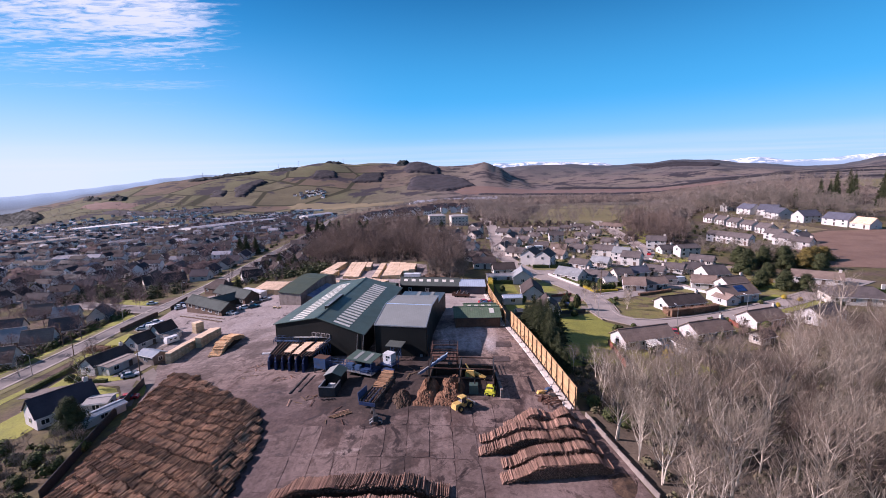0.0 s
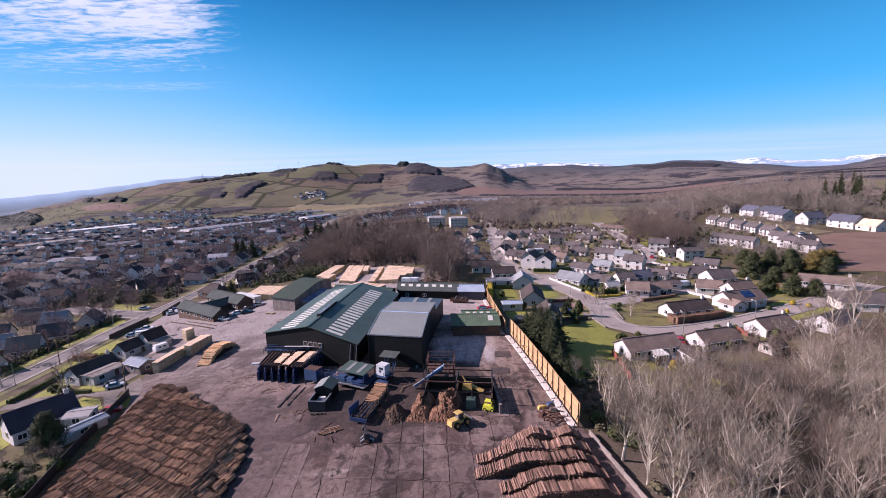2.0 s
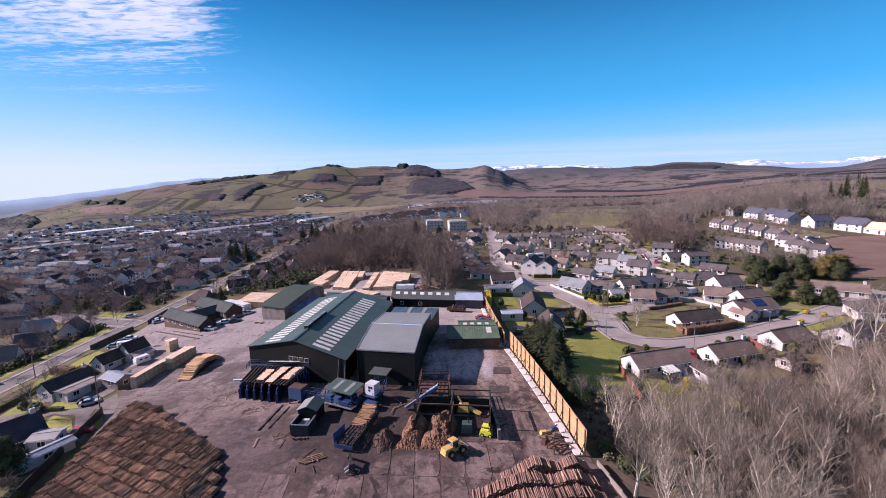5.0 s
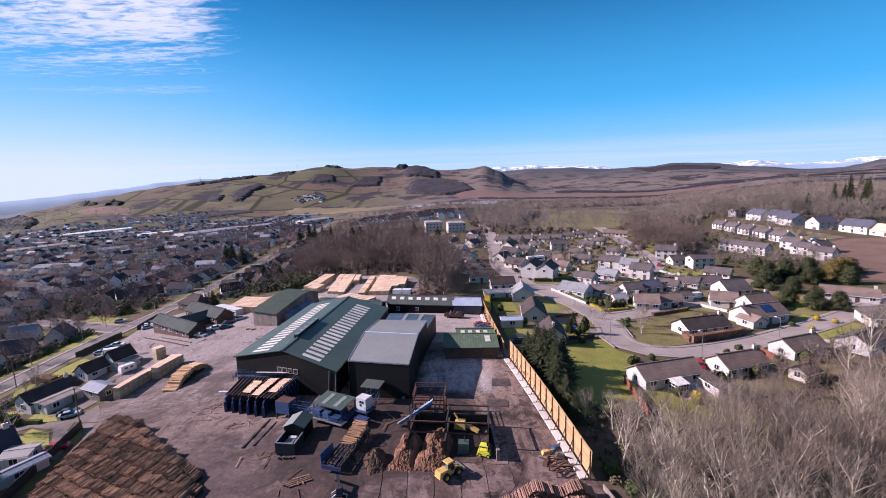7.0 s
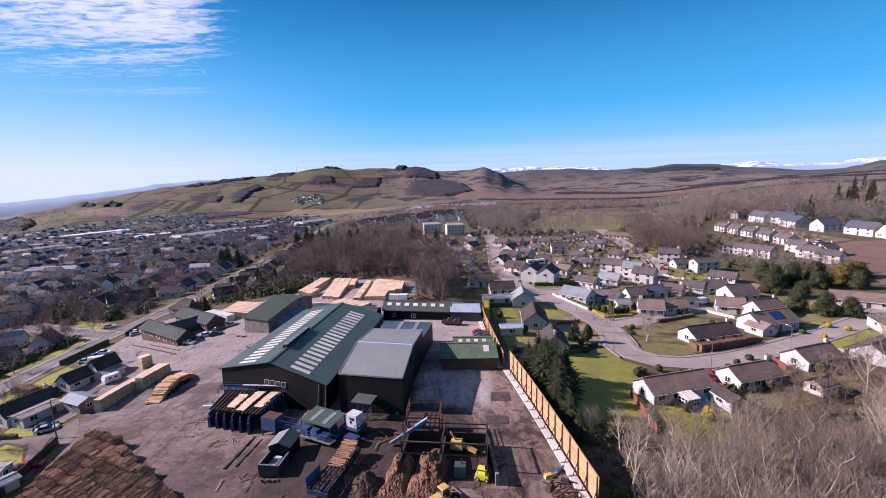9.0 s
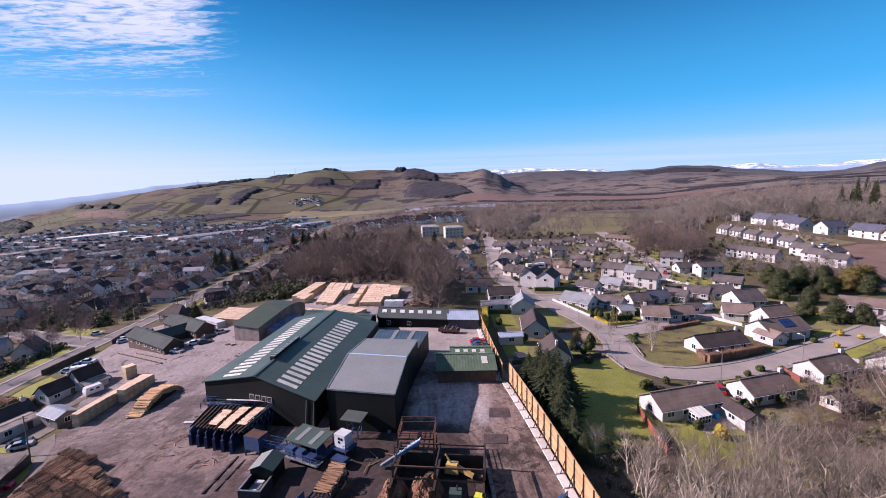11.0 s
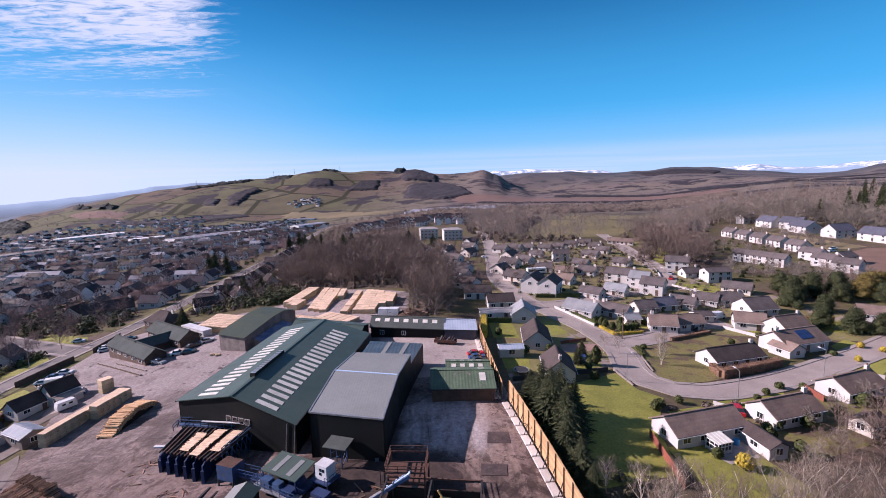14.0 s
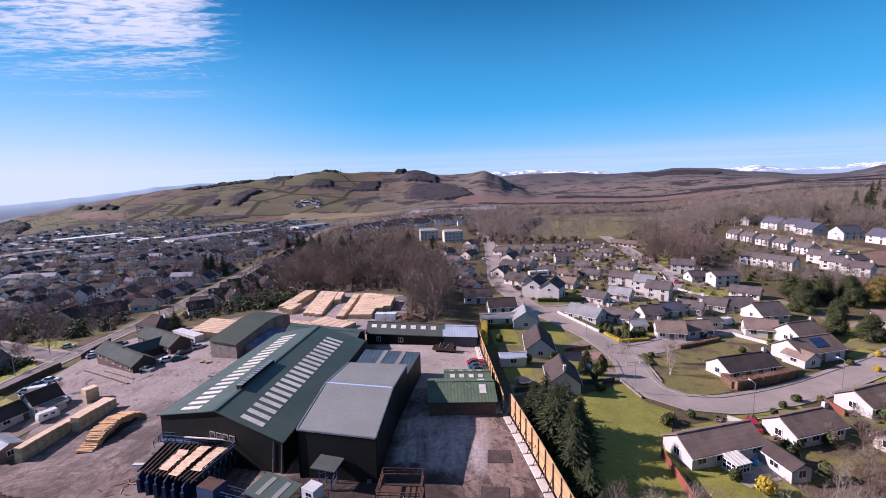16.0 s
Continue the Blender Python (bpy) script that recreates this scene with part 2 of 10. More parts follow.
M_BLUE = mat("blue_machine_paint", (0.016, 0.038, 0.105), (0.014, 0.030, 0.080), 0.5, s1=0.9, s2=6.0, grain=0.3, spec=0.4, third=((0.07, 0.06, 0.055), 1.4, 0.60, 0.72))
M_BLUE2 = mat("light_blue_paint", (0.030, 0.075, 0.17), (0.026, 0.058, 0.12), 0.5, s1=0.9, s2=6.0, grain=0.3, spec=0.4, third=((0.085, 0.07, 0.06), 1.1, 0.56, 0.68))
M_FRESHLOG = mat("fresh_log_bark", (0.31, 0.175, 0.098), (0.20, 0.11, 0.062), 0.9, s1=1.0, s2=6.0, grain=0.35, rnd=0.3)
M_PALEBLUE = mat("pale_blue_cover", (0.40, 0.52, 0.66), (0.33, 0.44, 0.58), 0.5, s1=0.7, s2=5.0, grain=0.15)
M_RUST = mat("rusty_steel", (0.11, 0.055, 0.04), (0.075, 0.04, 0.03), 0.8, 0.1, s1=1.0, s2=7.0, grain=0.4)
M_DARK = mat("dark_steel", (0.03, 0.03, 0.033), (0.045, 0.04, 0.038), 0.6, s1=0.8, s2=6.0, grain=0.3)
M_YELLOW = mat("yellow_paint", (0.58, 0.39, 0.12), (0.48, 0.31, 0.095), 0.45, s1=1.5, s2=7.0, grain=0.12, spec=0.5)
M_LIME = mat("lime_yellow_paint", (0.66, 0.66, 0.05), (0.56, 0.55, 0.045), 0.45, s1=1.5, s2=7.0, grain=0.12, spec=0.5)
M_TYRE = mat("black_rubber", (0.015, 0.015, 0.016), None, 0.85, s1=2.0, s2=9.0)
M_CABIN = mat("white_cabin_panel", (0.56, 0.57, 0.58), (0.46, 0.46, 0.46), 0.6, s1=0.5, s2=5.0, grain=0.1)
M_TWIG = mat("bare_branches", (0.255, 0.205, 0.160), (0.175, 0.142, 0.112), 0.95, s1=0.4, s2=5.0, grain=0.3, rnd=0.2, island=0.2)
M_TWIG_BROWN = mat("brown_bare_branches", (0.165, 0.122, 0.096), (0.115, 0.086, 0.068), 0.95, s1=0.4, s2=5.0, grain=0.3, rnd=0.25, island=0.2)
M_TWIG_PALE = mat("pale_birch_branches", (0.29, 0.245, 0.19), (0.21, 0.178, 0.138), 0.95, s1=0.4, s2=5.0, grain=0.3, rnd=0.15, island=0.15)
M_TWIG_DARK = mat("dark_bare_branches", (0.085, 0.064, 0.056), (0.06, 0.046, 0.042), 0.95, s1=0.4, s2=5.0, grain=0.3, rnd=0.2, island=0.2)
M_SPRUCE = mat("spruce_needles", (0.048, 0.058, 0.027), (0.068, 0.078, 0.034), 0.9, s1=0.8, s2=5.0, grain=0.4, island=0.4)
M_EVERG = mat("evergreen_leaves", (0.036, 0.046, 0.018), (0.060, 0.068, 0.027), 0.85, s1=0.5, s2=5.0, grain=0.4, island=0.4, rnd=0.2)
M_HEDGE = mat("clipped_hedge_leaves", (0.05, 0.065, 0.02), (0.075, 0.085, 0.028), 0.9, s1=0.6, s2=5.0, grain=0.4, island=0.4, rnd=0.25)
M_BROWNHEDGE = mat("brown_beech_hedge", (0.20, 0.118, 0.076), (0.15, 0.088, 0.058), 0.9, s1=0.6, s2=5.0, grain=0.4, island=0.4)
M_GOLD = mat("golden_shrub_leaves", (0.46, 0.34, 0.04), (0.32, 0.25, 0.035), 0.85, s1=0.8, s2=5.0, grain=0.35, island=0.35)
M_SCRUB = mat("rough_scrub", (0.14, 0.115, 0.075), (0.10, 0.10, 0.045), 0.95, s1=0.4, s2=5.0, grain=0.4, island=0.4)
M_RED = mat("red_car_paint", (0.40, 0.02, 0.025), None, 0.25, spec=0.6, grain=0.05)
M_CARBLUE = mat("blue_car_paint", (0.03, 0.06, 0.16), None, 0.25, spec=0.6, grain=0.05)
M_SILVER = mat("silver_car_paint", (0.45, 0.46, 0.48), None, 0.3, 0.3, spec=0.6, grain=0.05)
M_CARWHITE = mat("white_car_paint", (0.75, 0.75, 0.74), None, 0.3, spec=0.6, grain=0.03)
M_CARDARK = mat("dark_car_paint", (0.03, 0.032, 0.036), None, 0.25, spec=0.6, grain=0.05)
M_SOLAR = mat("solar_cell_glass", (0.02, 0.05, 0.14), None, 0.12, s1=1.0, spec=0.6, grain=0.1)
M_REDWOOD = mat("red_stained_timber", (0.24, 0.075, 0.05), (0.19, 0.06, 0.04), 0.85, s1=0.6, s2=6.0, grain=0.25, rnd=0.15)
M_PLASTIC = mat("bright_blue_plastic", (0.05, 0.32, 0.60), None, 0.4, grain=0.05)
M_OFFICE_ROOF = mat("green_grey_felt_roof", (0.082, 0.094, 0.088), (0.066, 0.076, 0.071), 0.9, s1=0.3, s2=4.0, grain=0.2, spec=0.08)
M_OCHRE = mat("ochre_conifer_leaves", (0.17, 0.125, 0.035), (0.12, 0.10, 0.032), 0.9, s1=0.5, s2=5.0, grain=0.4, island=0.4)
M_OLDCONC = mat("weathered_concrete", (0.23, 0.195, 0.175), (0.155, 0.13, 0.115), 0.95, s1=0.5, s2=4.0, grain=0.3, rnd=0.15)
M_PURPLE_SLATE = mat("dark_purple_slate", (0.062, 0.052, 0.062), (0.047, 0.040, 0.048), 0.85, s1=0.3, s2=5.0, grain=0.2, spec=0.15)
M_DARKHEAP = mat("wet_dark_bark", (0.095, 0.058, 0.038), (0.040, 0.026, 0.020), 0.95, s1=0.8, s2=5.0, grain=0.5, bump=0.8)


def yard_material(rnd=0.0, clean=0.0):
    """Trodden yard: dry dust, brown mud, wet stains and tyre streaks; muddiest round the machines."""
    m = bpy.data.materials.new("yard_mud")
    m.use_nodes = True
    n, l = m.node_tree.nodes, m.node_tree.links
    bs = n["Principled BSDF"]
    bs.inputs["Specular IOR Level"].default_value = 0.25
    pos = n.new("ShaderNodeNewGeometry").outputs["Position"]

    def tex(scale, detail=6.0, rough=0.62, stretch=(1, 1, 1), turn=0.0, warp=0.0):
        mp = n.new("ShaderNodeMapping")
        mp.inputs["Scale"].default_value, mp.inputs["Rotation"].default_value = stretch, (0, 0, radians(turn))
        t = n.new("ShaderNodeTexNoise")
        t.inputs["Scale"].default_value, t.inputs["Detail"].default_value = scale, detail
        t.inputs["Roughness"].default_value, t.inputs["Distortion"].default_value = rough, warp
        l.new(pos, mp.inputs[0]), l.new(mp.outputs[0], t.inputs["Vector"])
        return t.outputs["Fac"]

    def rng(v, lo, hi, a=0.0, b=1.0):
        t = n.new("ShaderNodeMapRange")
        for k, val in (("From Min", lo), ("From Max", hi), ("To Min", a), ("To Max", b)):
            t.inputs[k].default_value = val
        l.new(v, t.inputs["Value"])
        return t.outputs["Result"]

    def calc(op, a, b):
        t = n.new("ShaderNodeMath")
        t.operation = op
        for i, v in enumerate((a, b)):
            if isinstance(v, float):
                t.inputs[i].default_value = v
            else:
                l.new(v, t.inputs[i])
        return t.outputs[0]

    def mix(f, a, b):
        t = n.new("ShaderNodeMix")
        t.data_type = "RGBA"
        l.new(f, t.inputs[0])
        for i, c in ((6, a), (7, b)):
            if isinstance(c, tuple):
                t.inputs[i].default_value = (*c, 1)
            else:
                l.new(c, t.inputs[i])
        return t.outputs[2]

    sp_ = n.new("ShaderNodeSeparateXYZ")
    l.new(pos, sp_.inputs[0])
    ex, ey = rng(sp_.outputs[0], -34.0, 15.0, -1.0, 1.0), rng(sp_.outputs[1], 66.0, 98.0, -1.0, 1.0)
    d2 = calc("ADD", calc("MULTIPLY", ex, ex), calc("MULTIPLY", ey, ey))
    worn = rng(d2, 1.5, 0.3)
    dust = mix(rng(tex(0.05), 0.38, 0.62), (0.190, 0.138, 0.126), (0.115, 0.080, 0.072))
    dust = mix(rng(sp_.outputs[1], 92.0, 112.0, 0.0, 0.75), dust, (0.215, 0.166, 0.154))
    dust = mix(rng(tex(0.35, 7.0, 0.7), 0.50, 0.70), dust, (0.12, 0.083, 0.073))
    mud_f = rng(calc("ADD", tex(0.11, 7.0, 0.66, warp=0.8), calc("MULTIPLY", worn, 0.24 - 0.16 * clean)), 0.55 + 0.03 * clean, 0.62 + 0.03 * clean)
    col = mix(mud_f, dust, mix(rng(tex(0.5), 0.35, 0.65), (0.050, 0.032, 0.029), (0.095, 0.062, 0.055)))
    streak = rng(tex(0.22, 7.0, 0.68, (1.0, 0.14, 1.0), 12, 0.6), 0.56, 0.66, 0.0, 0.7)
    col = mix(streak, col, (0.10, 0.068, 0.060))
    streak2 = rng(tex(0.26, 7.0, 0.68, (0.16, 1.0, 1.0), 30, 0.6), 0.57, 0.66, 0.0, 0.6)
    col = mix(streak2, col, (0.265, 0.208, 0.19))
    pale = calc("MULTIPLY", calc("MULTIPLY", rng(sp_.outputs[0], -2.0, 9.0), rng(sp_.outputs[1], 70.0, 88.0)), rng(tex(0.13, 9.0, 0.72, (1.0, 0.4, 1.0), -20, 1.2), 0.46, 0.53))
    col = mix(calc("MULTIPLY", pale, 0.75), col, (0.255, 0.185, 0.155))
    tracks = rng(tex(0.4, 8.0, 0.72, (1.0, 0.10, 1.0), -14, 1.0), 0.53, 0.58, 0.0, 0.35)
    col = mix(tracks, col, (0.070, 0.047, 0.041))
    scab = rng(tex(0.30, 9.0, 0.74, warp=0.5), 0.54, 0.57, 0.0, 0.75)
    col = mix(scab, col, (0.058, 0.040, 0.036))
    bare = calc("MULTIPLY", rng(sp_.outputs[1], 108.0, 138.0, 0.0, 0.9), rng(tex(0.09, 8.0, 0.7, warp=0.8), 0.34, 0.54, 0.4, 1.0))
    col = mix(bare, col, (0.270, 0.232, 0.228))
    lx, ly = rng(sp_.outputs[0], -92.0, -30.0, -1.0, 1.0), rng(sp_.outputs[1], 98.0, 136.0, -1.0, 1.0)
    lane = rng(calc("ADD", calc("MULTIPLY", lx, lx), calc("MULTIPLY", ly, ly)), 1.1, 0.3)
    lane = calc("MULTIPLY", lane, rng(tex(0.07, 9.0, 0.72, (0.5, 1.0, 1.0), 28, 1.3), 0.44, 0.56, 0.0, 0.8))
    col = mix(lane, col, (0.068, 0.050, 0.046))
    wet = rng(calc("ADD", tex(0.20, 8.0, 0.7, warp=1.2), calc("MULTIPLY", worn, 0.09)), 0.60, 0.66)
    col = mix(wet, col, (0.034, 0.022, 0.020))
    # damp ground along the log field
    damp = calc("MULTIPLY", rng(sp_.outputs[0], -20.0, -31.0), rng(sp_.outputs[1], 98.0, 84.0))
    damp = calc("MULTIPLY", damp, rng(tex(0.08, 8.0, 0.7, (1.0, 0.5, 1.0), 20, 1.0), 0.34, 0.58, 0.15, 0.8))
    col = mix(damp, col, (0.078, 0.054, 0.055))
    # pale dust swept out past the corner of the shed
    dx_, dy_ = calc("MULTIPLY", rng(sp_.outputs[0], -4.0, -1.0), rng(sp_.outputs[0], 13.0, 9.0)), calc("MULTIPLY", rng(sp_.outputs[1], 94.5, 98.5), rng(sp_.outputs[1], 118.0, 110.0))
    swept = calc("MULTIPLY", calc("MULTIPLY", dx_, dy_), rng(tex(0.30, 8.0, 0.7, (1.0, 0.25, 1.0), 35, 0.8), 0.38, 0.62, 0.15, 0.9))
    col = mix(swept, col, (0.50, 0.45, 0.445))
    # black sawdust mud under and between the machines
    gx, gy = rng(sp_.outputs[0], -25.5, 9.5, -1.0, 1.0), rng(sp_.outputs[1], 73.5, 101.0, -1.0, 1.0)
    grime = calc("ADD", calc("MULTIPLY", gx, gx), calc("MULTIPLY", gy, gy))
    grime = rng(calc("ADD", rng(grime, 1.6, 0.4), calc("MULTIPLY", tex(0.16, 8.0, 0.7, warp=1.0), 1.3)), 1.05, 1.30, 0.0, 0.9)
    col = mix(grime, col, mix(rng(tex(0.6), 0.35, 0.65), (0.026, 0.019, 0.018), (0.052, 0.036, 0.032)))
    fine = tex(1.6, 7.0, 0.75)
    sc = n.new("ShaderNodeVectorMath")
    sc.operation = "SCALE"
    l.new(col, sc.inputs[0]), l.new(rng(fine, 0.28, 0.72, 0.55, 1.42), sc.inputs["Scale"])
    if rnd:
        sv = n.new("ShaderNodeVectorMath")
        sv.operation = "SCALE"
        l.new(sc.outputs[0], sv.inputs[0]), l.new(rng(n.new("ShaderNodeObjectInfo").outputs["Random"], 0, 1, 1 - rnd, 1 + rnd), sv.inputs["Scale"])
        sc = sv
    l.new(sc.outputs[0], bs.inputs["Base Color"])
    l.new(rng(wet, 0.0, 1.0, 0.92, 0.6), bs.inputs["Roughness"])
    bp = n.new("ShaderNodeBump")
    bp.inputs["Strength"].default_value, bp.inputs["Distance"].default_value = 0.4, 0.05
    l.new(fine, bp.inputs["Height"])
    l.new(bp.outputs[0], bs.inputs["Normal"])
    return m


M_MUD = yard_material()
M_SLAB = yard_material(0.16, 1.0)
M_APRON = mat("yard_apron", (0.37, 0.315, 0.295), (0.25, 0.21, 0.196), 0.9, s1=0.09, s2=1.5, grain=0.25, bump=0.2, world_space=True,
              third=((0.12, 0.085, 0.076), 0.15, 0.58, 0.68))
M_PATCH = mat("dark_patch_surface", (0.088, 0.064, 0.060), (0.055, 0.041, 0.039), 0.85, s1=0.5, s2=3.0, grain=0.4, bump=0.3, world_space=True)
M_TRUNK = mat("pale_grey_trunks", (0.50, 0.44, 0.365), (0.37, 0.32, 0.26), 0.95, s1=0.5, s2=5.0, grain=0.3, rnd=0.2)
M_DARKTILE = mat("dark_brown_black_tiles", (0.070, 0.056, 0.053), (0.052, 0.042, 0.040), 0.92, s1=0.35, s2=5.0, grain=0.25, rnd=0.2, spec=0.06)


# ---- mesh helpers ----
class Shape:
    """Vertices and faces of one mesh, with a material slot for each face."""

    def __init__(self):
        self.v, self.f, self.s = [], [], []

    def poly(self, pts, slot=0):
        i = len(self.v)
        self.v += [tuple(p) for p in pts]
        self.f.append(tuple(range(i, i + len(pts))))
        self.s.append(slot)

    def solid(self, low, high, slot=0, top=None, bottom=True):
        """Closed body between two rings of points, the lower one counter-clockwise from above."""
        i, n = len(self.v), len(low)
        self.v += [tuple(p) for p in low] + [tuple(p) for p in high]
        for k in range(n):
            j = (k + 1) % n
            self.f.append((i + k, i + j, i + n + j, i + n + k))
            self.s.append(slot)
        self.f.append(tuple(i + n + k for k in range(n)))
        self.s.append(slot if top is None else top)
        if bottom:
            self.f.append(tuple(i + k for k in reversed(range(n))))
            self.s.append(slot)

    def box(self, x0, x1, y0, y1, z0, z1, slot=0, top=None, m=None, inset=0.0):
        a = inset
        low = [(x0, y0, z0), (x1, y0, z0), (x1, y1, z0), (x0, y1, z0)]
        high = [(x0 + a, y0 + a, z1), (x1 - a, y0 + a, z1), (x1 - a, y1 - a, z1), (x0 + a, y1 - a, z1)]
        if m is not None:
            low, high = [m @ Vector(p) for p in low], [m @ Vector(p) for p in high]
        self.solid(low, high, slot, top)

    def tube(self, p, q, r0, r1=None, n=6, slot=0, caps=None, up=None):
        """Tapered round bar from p to q; caps: the slot of its ends, or None for open ends."""
        r1 = r0 if r1 is None else r1
        p, q = Vector(p), Vector(q)
        d = (q - p).normalized()
        a = d.orthogonal().normalized() if up is None else d.cross(Vector(up)).normalized()
        b = d.cross(a)
        i = len(self.v)
        for c, r in ((p, r0), (q, r1)):
            for k in range(n):
                t = 2 * math.pi * k / n
                self.v.append(tuple(c + (a * math.cos(t) + b * math.sin(t)) * r))
        for k in range(n):
            j = (k + 1) % n
            self.f.append((i + k, i + j, i + n + j, i + n + k))
            self.s.append(slot)
        if caps is not None:
            self.f.append(tuple(i + k for k in reversed(range(n))))
            self.f.append(tuple(i + n + k for k in range(n)))
            self.s += [caps, caps]

    def beam(self, p, q, w, h=None, slot=0):
        """Square bar from p to q."""
        h = w if h is None else h
        p, q = Vector(p), Vector(q)
        d = (q - p).normalized()
        side = d.cross(Vector((0, 0, 1)))
        side = side.normalized() if side.length > 1e-3 else Vector((1, 0, 0))
        u = side.cross(d)
        ring = [side * (sx * w / 2) + u * (sy * h / 2) for sx, sy in ((-1, -1), (1, -1), (1, 1), (-1, 1))]
        self.solid([p + r for r in ring], [q + r for r in ring], slot)

    def mesh(self, name, mats, smooth=False):
        me = bpy.data.meshes.new(name)
        me.from_pydata(self.v, [], self.f)
        for m in (mats if isinstance(mats, (list, tuple)) else [mats]):
            me.materials.append(m)
        if any(self.s):
            me.polygons.foreach_set("material_index", self.s)
        if smooth:
            me.polygons.foreach_set("use_smooth", [True] * len(me.polygons))
        me.update()
        return me


def thing(name, label, category, group="", kind="", at=(0, 0, 0), turn=0.0):
    ob = new(name)
    ob.empty_display_size = 0.2
    ob.matrix_basis = pose(*at, 0, 0, turn)
    return tagged(ob, label, category, group, kind)


def piece(name, me, parent, m=None, label=""):
    ob = new(name, me)
    ob.parent = parent
    if m is not None:
        ob.matrix_basis = m
    return tagged(ob, label)


def part(name, shape, mats, parent, label="", smooth=False, m=None):
    return piece(name, shape.mesh(name, mats, smooth), parent, m, label)


def solo(name, shape, mats, label="", category="", group="", kind="", m=None, smooth=False):
    ob = new(name, shape.mesh(name, mats, smooth))
    if m is not None:
        ob.matrix_basis = m
    return tagged(ob, label, category, group, kind)


def lerp(a, b, k):
    return tuple(p + (q - p) * k for p, q in zip(a, b))


# ---- the land ----
def sp(v, k):
    v = v / k
    return k * (max(v, 0.0) + math.log1p(math.exp(-abs(v))))


def near_ground(x, y):
    """Height of the open ground around the yard: level to the east, falling to the west."""
    s = sp(-x - 8.0, 14.0) * 0.118
    z = 3.2 - 48.0 * (1.0 - math.exp(-s / 48.0))
    z += 2.2 * math.exp(-((x - 4.0) ** 2 + (y - 106.0) ** 2) / (2 * 26.0 ** 2))
    z -= 1.6 / (1.0 + math.exp((y - 72.0) / 9.0)) * math.exp(-(x / 90.0) ** 2)
    z += 1.6 * math.exp(-((x + 70.0) ** 2 + (y - 160.0) ** 2) / (2 * 30.0 ** 2))
    z -= 1.5 * math.exp(-((x + 80.0) ** 2 + (y - 118.0) ** 2) / (2 * 25.0 ** 2))
    z -= 2.2 * math.exp(-((x - 85.0) ** 2 + (y - 165.0) ** 2) / (2 * 38.0 ** 2))
    z += 1.8 * math.exp(-((x + 12.0) ** 2 + (y - 180.0) ** 2) / (2 * 24.0 ** 2))
    return z


def smooth(a, b, v):
    v = min(1.0, max(0.0, (v - a) / (b - a)))
    return v * v * (3 - 2 * v)


def along(rows, a):
    """Smooth value between rows of (bearing, height)."""
    if a <= rows[0][0]:
        return rows[0][1]
    for (a0, v0), (a1, v1) in zip(rows, rows[1:]):
        if a <= a1:
            k = (a - a0) / (a1 - a0)
            return v0 + (v1 - v0) * k * k * (3 - 2 * k)
    return rows[-1][1]


# bearing in degrees east of north, height of the crest in metres
HILL = [(-60, -110), (-44, -72), (-41.6, -43), (-39.9, -24), (-37.8, -4), (-35.8, 10), (-33.3, 24), (-30, 42), (-28.6, 50), (-21.6, 79), (-13.8, 110), (-9.8, 98),
        (-5.7, 95), (-3.2, 106), (0, 88), (3.2, 84), (5.4, 93), (7.0, 66), (9, 20), (13, -40)]
MOOR = [(-70, -300), (-8, -200), (1, 0), (5.5, 66), (10.4, 86), (15, 86), (20, 70), (24, 81), (26.7, 97), (30, 90), (34, 56), (38.7, 36), (41.1, 42), (42.2, 54), (43.6, 75), (46, 90), (60, 110)]
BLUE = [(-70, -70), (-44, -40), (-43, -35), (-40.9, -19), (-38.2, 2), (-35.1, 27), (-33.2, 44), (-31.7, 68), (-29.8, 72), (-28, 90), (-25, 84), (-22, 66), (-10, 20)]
SNOW = [(-70, -300), (-2, -200), (4, 64), (7, 138), (8.5, 130), (11, 142), (13, 130), (15, 128), (17, 120), (19, 114), (21.5, 72), (28, 84), (32, 104), (34.5, 118), (37, 86), (39, 84), (43, 112), (60, 120)]


def ground(x, y):
    """Height of the whole landscape at a place."""
    z = near_ground(x, y)
    r = math.hypot(x, y)
    if r < 230:
        return z
    a = math.degrees(math.atan2(x, y))
    z -= 24.0 * smooth(300, 1300, r) + 14.0 * smooth(1300, 2600, r)
    z -= 45.0 * smooth(1300, 3200, r) * (1 - smooth(-45, -34, a))
    z += 34.0 * smooth(260, 900, r) * smooth(24, 40, a) + 16 * smooth(900, 1800, r) * smooth(20, 36, a)
    if y > 0:
        top = z
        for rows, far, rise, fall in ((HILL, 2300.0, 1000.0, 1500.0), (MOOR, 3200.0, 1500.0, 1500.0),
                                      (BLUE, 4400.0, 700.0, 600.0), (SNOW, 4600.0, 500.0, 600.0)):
            if r > far - rise:
                crest = along(rows, a)
                k = smooth(far - rise, far, r) if r < far else 1.0 - 0.7 * smooth(far, far + fall, r)
                top = max(top, z + (crest - z) * k)
        z = top
    return z


def land(x, y):
    """The landscape with the small relief of the far hills."""
    r = math.hypot(x, y - 45.0)
    z = ground(x, y)
    rough = 16.0 * smooth(1200, 2600, r)
    if rough:
        z += rough * (noise.fractal(Vector((x * 0.003, y * 0.003, 1.7)), 1.0, 2.0, 5) - 0.15) * (0.2 if r > 3800 else 0.6 if r > 2700 else 1.0)
    return z


